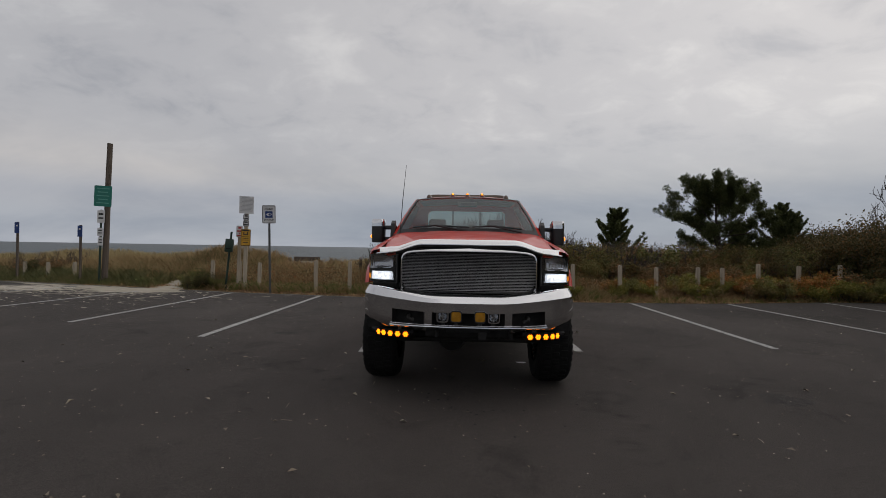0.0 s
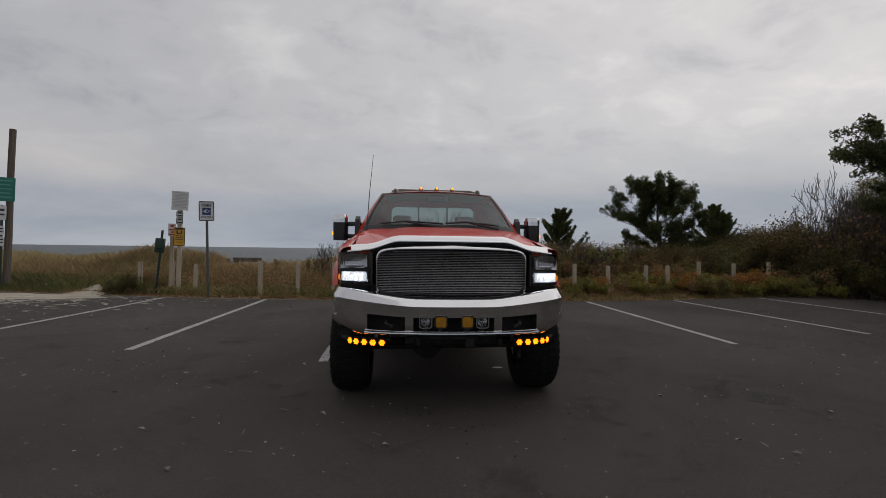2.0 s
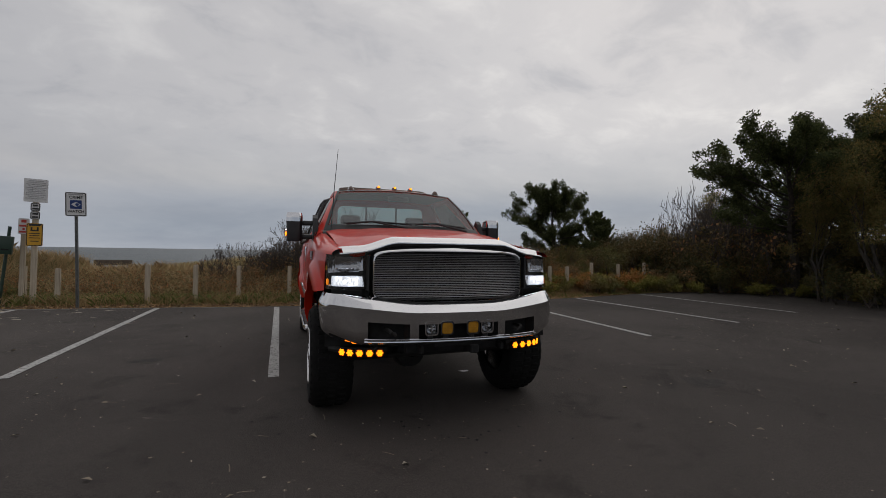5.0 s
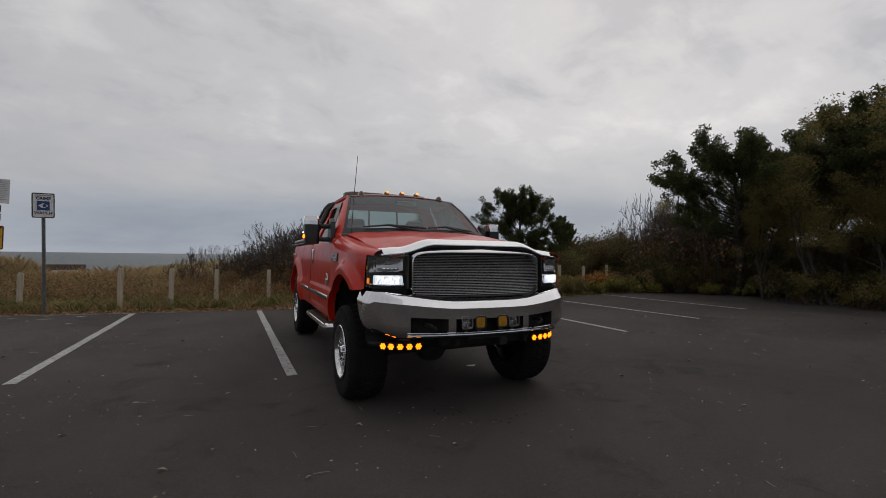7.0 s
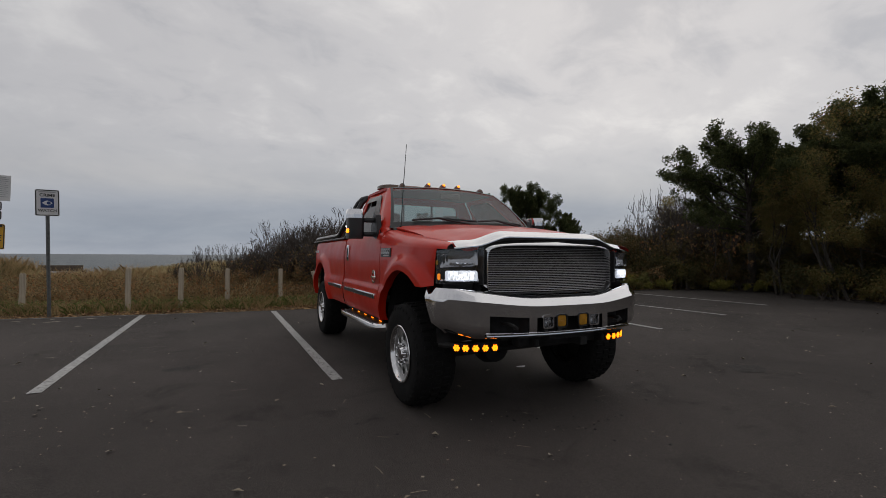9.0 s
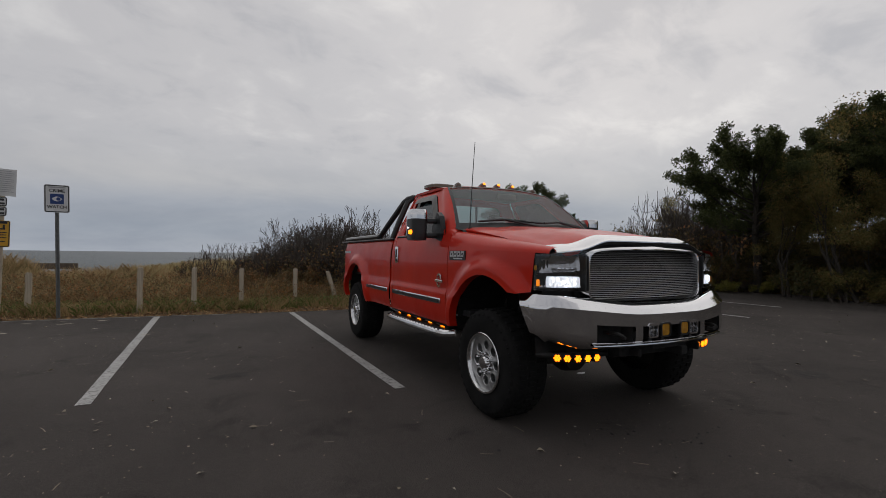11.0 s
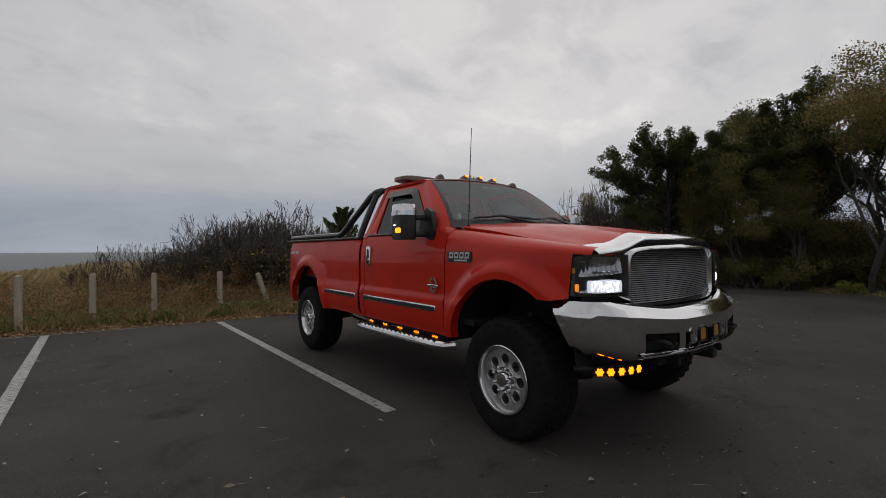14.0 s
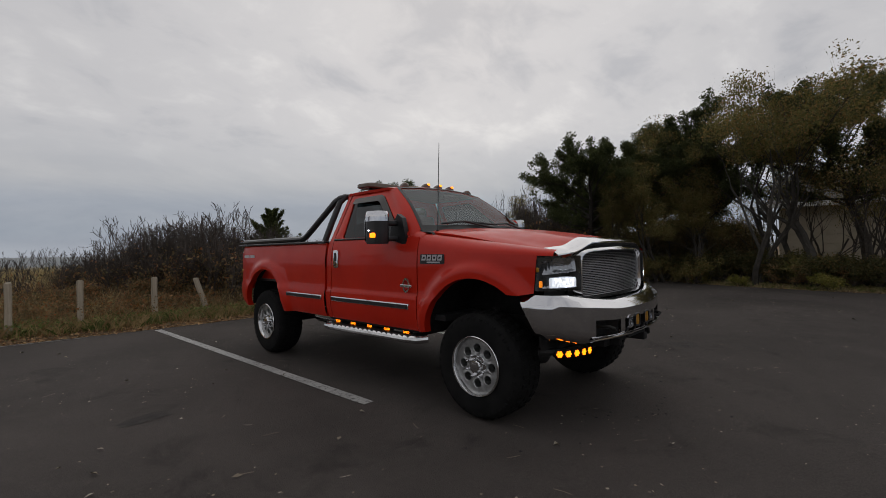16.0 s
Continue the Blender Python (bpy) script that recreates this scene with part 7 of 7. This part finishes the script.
# scrub beside the beach path, and tall scrub before the wood
for kind, x, y, sc in (("darkened", -7.75, 13.45, 0.50), ("olive", -7.95, 14.0, 0.66), ("darkened", -7.5, 13.75, 0.60), ("briar", -7.35, 14.3, 0.72), ("olive", -7.1, 13.6, 0.42), ("briar", -7.9, 14.7, 0.72), ("darkened", -8.15, 14.5, 0.55), ("olive", -6.8, 14.2, 0.5), ("briar", -7.5, 15.2, 0.75), ("darkened", -15.3, 16.6, 0.75), ("briar", -15.9, 17.0, 0.9), ("darkened", -14.6, 16.5, 0.5), ("briar", -14.9, 17.2, 0.8),
                       ("oak", 13.6, 13.2, 2.2), ("briar", 14.3, 12.8, 2.4), ("oak", 14.9, 13.9, 2.7), ("darkened", 14.0, 14.2, 2.4), ("briar", 15.6, 12.8, 2.8), ("darkened", 15.4, 12.0, 2.6), ("oak", 14.6, 11.6, 1.9), ("darkened", 15.0, 10.8, 2.0),
                       ("darkened", 14.6, 8.6, 1.35), ("darkened", 14.3, 7.6, 1.3), ("oak", 15.0, 9.6, 1.5), ("darkened", 13.9, 6.6, 1.3), ("oak", 12.9, 7.7, 1.2), ("darkened", 13.1, 8.5, 1.3), ("oak", 13.3, 6.9, 1.3), ("oak", 13.2, 15.2, 2.6), ("darkened", 12.7, 16.0, 2.3), ("oak", 13.9, 15.9, 3.0), ("oak", 14.8, 15.3, 3.2), ("darkened", 15.8, 14.6, 3.4), ("oak", 15.4, 13.6, 3.2), ("oak", 16.2, 13.2, 3.5), ("oak", 13.4, 14.7, 2.7), ("oak", 14.1, 14.9, 3.1)):
    put_shrub(kind, x, y, sc)

# ---- grass and litter ----
def blades(name, x, y, h, w, lean, mat, label, seed):
    rng = np.random.default_rng(seed)
    n = len(x)
    z = ground_height(x, y) - 0.02
    a = rng.uniform(0, 2 * np.pi, n)
    b = a + np.pi / 2 + rng.normal(0, 0.5, n)
    h = h * rng.uniform(0.55, 1.2, n)
    lx, ly = np.cos(a) * lean * h * rng.uniform(0.2, 1.6, n), np.sin(a) * lean * h * rng.uniform(0.2, 1.6, n)
    wx, wy = np.cos(b) * w / 2, np.sin(b) * w / 2
    p = lambda fx, fz, s: np.stack([x + lx * fx + wx * s, y + ly * fx + wy * s, z + h * fz], -1)
    v = np.stack([p(0, 0, 1), p(0, 0, -1), p(0.35, 0.6, -0.75), p(1, 1, 0), p(0.35, 0.6, 0.75)], 1)
    ob = raw_mesh(name, v, [(0, 1, 2, 3, 4)], mat)
    return tagged(ob, label, "grass", kind="stuff")


def field(n, x0, x1, y0, y1, seed, tuft=9, spread=0.10, least=0.35, most=99.0):
    """Tufted places on the ground outside the lot."""
    rng = np.random.default_rng(seed)
    k = n // tuft
    cx, cy = rng.uniform(x0, x1, k * 3), rng.uniform(y0, y1, k * 3)
    d = lot_distance(cx, cy)
    path = (np.abs(cx + 8.45 + (cy - 13.1) * 0.33) < 0.48) & (cy < 15.6)
    keep = (d > least) & (d < most) & ~path
    cx, cy = cx[keep][:k], cy[keep][:k]
    x = np.repeat(cx, tuft) + rng.normal(0, spread, len(cx) * tuft)
    y = np.repeat(cy, tuft) + rng.normal(0, spread, len(cx) * tuft)
    return x, y


x, y = field(26000, -10, 4, 11.7, 18.5, 1, 10, 0.10, 0.60)
tall_ = 0.10 + 0.34 * smoothstep(0.5, 1.7, lot_distance(x, y)) * (0.75 + 0.35 * np.sin(x * 1.9 + 1.0) * np.cos(y * 2.3))
blades("dune_grass", x, y, tall_, 0.010, 0.6, MIXED_STALK, "dry brown and straw coloured grass", 2)
x, y = field(120000, -28, 8, 16.5, 25, 3, 10, 0.16, 0.5)
blades("dune_grass", x, y, 0.37 - 0.20 * smoothstep(-10.5, -8.5, x) * (1 - smoothstep(-5.0, -2.5, x)), 0.005, 0.40, DUNE_GRASS, "dry straw coloured dune grass", 4)
x, y = field(60000, -22, -7.2, 13.2, 20, 5, 10, 0.13, 0.8)
blades("dune_grass", x, y, 0.14 + 0.38 * smoothstep(0.9, 2.2, lot_distance(x, y)), 0.0045, 0.45, MIXED_STALK, "dry straw coloured dune grass", 6)
x, y = field(80000, -22, -7.4, 13.0, 19, 35, 12, 0.16, 0.22)
blades("olive_grass", x, y, 0.15 + 0.22 * smoothstep(0.2, 1.2, lot_distance(x, y)), 0.006, 0.55, OLIVE_GRASS, "olive green and brown grass low on the dune", 36)
x, y = field(36000, -9, 4, 11.6, 17.5, 7, 8, 0.11, 0.55)
blades("rusty_stalks", x, y, 0.14 + 0.26 * smoothstep(0.5, 1.8, lot_distance(x, y)) * smoothstep(-8.2, -5.8, x), 0.008, 0.6, RUST_STALK, "rust brown dead weed stalks", 8)
x, y = field(24000, -24, 4, 11.5, 18, 9, 18, 0.12, 0.42, 1.3)
blades("green_weeds", x, y, np.full(len(x), 0.14), 0.009, 1.0, GREEN_WEED, "low green weeds along the lot edge", 10)
x, y = field(27000, 2, 14, 11, 14.8, 11, 10, 0.10, 0.12, 2.5)
blades("verge_grass", x, y, 0.08 + 0.2 * smoothstep(0.2, 1.2, lot_distance(x, y)), 0.013, 0.7, RUST_STALK, "brown and green verge grass", 12)
x, y = field(24000, 2, 17, -10, 14.5, 13, 12, 0.12, 0.06, 1.6)
blades("verge_grass", x, y, np.full(len(x), 0.12), 0.016, 0.8, GREEN_WEED, "brown and green verge grass", 14)
x, y = field(20000, 9, 18, -12, 12, 15, 10, 0.12, 0.03, 1.6)
blades("verge_grass", x, y, np.full(len(x), 0.10), 0.016, 0.9, DUNE_GRASS, "brown and green verge grass", 16)


x, y = field(8500, -9, 4, 11.7, 17.5, 51, 26, 0.045, 0.55)
blades("straw_tufts", x, y, 0.14 + 0.36 * smoothstep(0.5, 1.6, lot_distance(x, y)), 0.009, 0.55, DUNE_GRASS, "pale straw tufts standing among the weeds", 52)
x, y = field(15500, -9, 4, 11.7, 16.2, 53, 26, 0.09, 0.48, 1.7)
blades("green_tufts", x, y, np.full(len(x), 0.21), 0.007, 0.7, GREEN_WEED, "green grass tufts near the lot edge", 54)
x, y = field(15500, -9, 4, 11.7, 16.2, 57, 24, 0.10, 0.40, 1.25)
blades("weed_clumps", x, y, np.full(len(x), 0.22), 0.010, 0.7, MIXED_STALK, "dry brown weed clumps round the post feet", 58)
# small leaves of creeping plants tangled in the grass
for n, mat, lab, lo, hi, zt, seed in ((12000, BRIAR, "brown creeping briar leaves among the grass", 0.7, 3.6, 0.5, 41), (8000, GREEN_WEED, "low green creeping leaves at the lot edge", 0.45, 1.5, 0.22, 42), (700, FLAME, "red and orange creeper leaves in the grass", 0.9, 2.4, 0.45, 43)):
    rng = np.random.default_rng(seed)
    cx, cy = rng.uniform(-3.2 if mat is FLAME else -10, 4.5, n), rng.uniform(11.6, 17, n)
    x, y = np.repeat(cx, 5) + rng.normal(0, 0.10, n * 5), np.repeat(cy, 5) + rng.normal(0, 0.10, n * 5)
    d = lot_distance(x, y)
    k = (d > lo) & (d < hi) & (np.abs(x + 8.45 + (y - 13.1) * 0.33) > 0.55)
    x, y = x[k], y[k]
    tagged(leaves_mesh("creeper_leaves", np.stack([x, y, ground_height(x, y) + rng.uniform(0.02, zt, len(x))], -1), 0.05, mat, seed=seed), lab, "plants", kind="stuff")


def litter(name, n, x0, x1, y0, y1, lo, hi, size, mat, label, seed, on_lot=False):
    rng = np.random.default_rng(seed)
    x, y = rng.uniform(x0, x1, n * 4), rng.uniform(y0, y1, n * 4)
    d = lot_distance(x, y)
    k = (d > lo) & (d < hi) & (rng.random(n * 4) < np.clip(1.15 - np.abs(d - (lo + hi) / 2) / (hi - lo) * 1.2, 0, 1))
    x, y, d = x[k][:n], y[k][:n], d[k][:n]
    z = np.where(d < 0, 0.0, ground_height(x, y)) + 0.012
    c = np.stack([x, y, z], -1)
    m = len(c)
    a = rng.uniform(0, 2 * np.pi, m)
    t = np.stack([np.cos(a), np.sin(a), rng.normal(0, 0.18, m)], -1)
    s = np.stack([-np.sin(a), np.cos(a), rng.normal(0, 0.18, m)], -1)
    L = size * rng.uniform(0.5, 1.4, (m, 1))
    up = np.array([0, 0, 1.0]) * L * rng.uniform(0.05, 0.3, (m, 1))
    v = np.stack([c - t * L / 2, c + s * L * 0.28 + up, c + t * L / 2, c - s * L * 0.28 + up], 1)
    return tagged(raw_mesh(name, v, [(0, 1, 2, 3)], mat), label, "litter", kind="stuff")


litter("fallen_leaves", 25000, -12, 14, 10.5, 15.5, -0.10, 0.85, 0.055, LITTER, "brown fallen leaves along the lot edge", 20)
litter("fallen_leaves", 5000, 8, 16, -10, 12, -0.3, 0.9, 0.055, LITTER, "brown fallen leaves along the lot edge", 21)
litter("leaf_litter", 760, -12, 14, -4, 12, -30, -0.2, 0.045, PALE_LITTER, "pale leaves and bits strewn on asphalt", 22)
litter("leaf_litter", 900, -10, 9, -3, 9, -30, -0.2, 0.014, PALE_LITTER, "pale leaves and bits strewn on asphalt", 23)
for n, size, seed in ((2600, 0.012, 26), (900, 0.020, 27)):
    rng = np.random.default_rng(seed)
    k = n // 26
    cx, cy = rng.uniform(-9, 9, k), rng.uniform(-1.5, 10.5, k)
    x, y = np.repeat(cx, 26) + rng.normal(0, 0.55, k * 26), np.repeat(cy, 26) + rng.normal(0, 0.30, k * 26)
    a = rng.uniform(0, 2 * np.pi, k * 26)
    L = size * rng.uniform(0.4, 1.3, k * 26)
    q = lambda f, h: np.stack([x + np.cos(a + f) * L * 0.5, y + np.sin(a + f) * L * 0.5, np.full(k * 26, h)], -1)
    tagged(raw_mesh("pale_grit", np.stack([q(0, 0.002), q(1.7, 0.002), q(3.2, 0.002), q(4.6, 0.002), q(0, 0.006) * 0.5 + q(3.2, 0.006) * 0.5], 1), [(0, 1, 4), (1, 2, 4), (2, 3, 4), (3, 0, 4)], PALE_LITTER), "pale sand grit strewn in patches on the asphalt", "litter", kind="stuff")
# bent straws on the asphalt
rng = np.random.default_rng(24)
n = 150
x, y = rng.uniform(-8, 9, n), rng.uniform(-1, 10, n)
a = rng.uniform(0, 2 * np.pi, n)
L = rng.uniform(0.04, 0.13, n)
q = lambda f, s: np.stack([x + np.cos(a) * L * f - np.sin(a) * (0.003 * s + 0.15 * L * f * f), y + np.sin(a) * L * f + np.cos(a) * (0.003 * s + 0.15 * L * f * f), np.full(n, 0.008)], -1)
tagged(raw_mesh("straws", np.stack([q(-0.5, -1), q(0, -1), q(0.5, -1), q(0.5, 1), q(0, 1), q(-0.5, 1)], 1), [(0, 1, 4, 5), (1, 2, 3, 4)], PALE_LITTER), "thin dry straws lying on the asphalt", "litter", kind="stuff")
bm = B()
rows = [[(0.45 + 0.055 * k * math.cos(a) * (1 + 0.25 * math.sin(3 * a)), 5.74 + 0.03 * k * math.sin(a), 0.004 + 0.006 * (1 - k)) for a in [2 * math.pi * i / 14 for i in range(14)]] for k in (0.1, 0.6, 1.0)]
grid(bm, rows, close_u=True)
tagged(part("flattened_scrap", bm, SIGN_WHITE), "pale flattened paper scrap lying under the truck", "litter")
# oil stains
for sx0, sy0, rx_, ry_ in ((-2.8, 7.25, 0.17, 0.11), (-1.9, 2.6, 0.16, 0.12), (2.6, 4.6, 0.22, 0.15)):
    bm = B()
    grid(bm, [[(sx0 + rx_ * k * math.cos(a) * (1 + 0.18 * math.sin(3 * a + sx0) + 0.1 * math.sin(7 * a)), sy0 + ry_ * k * math.sin(a) * (1 + 0.2 * math.sin(2 * a + sy0)), 0.0025) for a in [2 * math.pi * i / 30 for i in range(30)]] for k in (0.02, 0.5, 1.0)], close_u=True)
    tagged(part("oil_stain", bm, STAIN), "dark dried oil stain soaked into the asphalt", "stain", "stains on the lot", "structure")
# dark crumbs dropped in front of the truck
rng = np.random.default_rng(25)
n = 46
x, y = rng.normal(-0.25, 0.6, n), rng.normal(4.35, 0.28, n)
r = rng.uniform(0.004, 0.013, n)
ang = np.linspace(0, 2 * np.pi, 6, endpoint=False)
ring = np.stack([np.cos(ang), np.sin(ang), np.zeros(6)], -1)
v = np.concatenate([np.stack([x, y, np.zeros(n)], -1)[:, None, :] + ring[None] * r[:, None, None] * rng.uniform(0.6, 1.3, (n, 6, 1)), np.stack([x, y, r * 0.8], -1)[:, None, :]], 1)
v[:, :6, 2] = 0.002
tagged(raw_mesh("mud_crumbs", v, [(k, (k + 1) % 6, 6) for k in range(6)], TAR), "dark mud crumbs dropped on the asphalt", "litter", kind="stuff")

# ---- house behind the wood ----
house = empty("house", pose(22.47, -0.6, 0.2, 0, 0, 0), "tan sided house with grey roof behind trees", "house")
bm = B()
box(bm, (3.5, 0, 1.5), (7, 11, 3.0))
wl = part("wall", bm, SIDING, house, smooth=0)
for k in range(14):
    bm = B()
    box(bm, (-0.012, 0, 0.2 + 0.2 * k), (0.03, 11.02, 0.19))
    bmesh.ops.rotate(bm, verts=bm.verts, cent=(0, 0, 0.2 + 0.2 * k), matrix=Matrix.Rotation(radians(3), 3, "Y"))
    part("siding_board", bm, SIDING, wl, smooth=0)
bm = B()
grid(bm, [[(-0.5, y, 2.95), (3.5, y, 4.7), (7.5, y, 2.95)] for y in (-5.9, 5.9)])
solid(bm, 0.15)
part("roof", bm, ROOFING, house, smooth=0)
for y in (-3.9,):
    w = empty("window")
    w.parent = house
    bm = B()
    o, i = rounded(0.95, 1.35, 0.01, 1), rounded(0.8, 1.2, 0.01, 1)
    grid(bm, [[(-0.03, y + u, 1.7 + z) for u, z in o], [(-0.07, y + u, 1.7 + z) for u, z in o], [(-0.07, y + u, 1.7 + z) for u, z in i], [(-0.02, y + u, 1.7 + z) for u, z in i]], close_u=True)
    part("window_frame", bm, TRIM, w, smooth=0)
    bm = B()
    box(bm, (-0.035, y, 1.7), (0.01, 0.8, 1.2))
    part("pane", bm, PANE, w, smooth=0)
bm = B()
box(bm, (-0.52, 0, 2.9), (0.06, 11.8, 0.2))
part("eave_board", bm, TRIM, house, smooth=0)
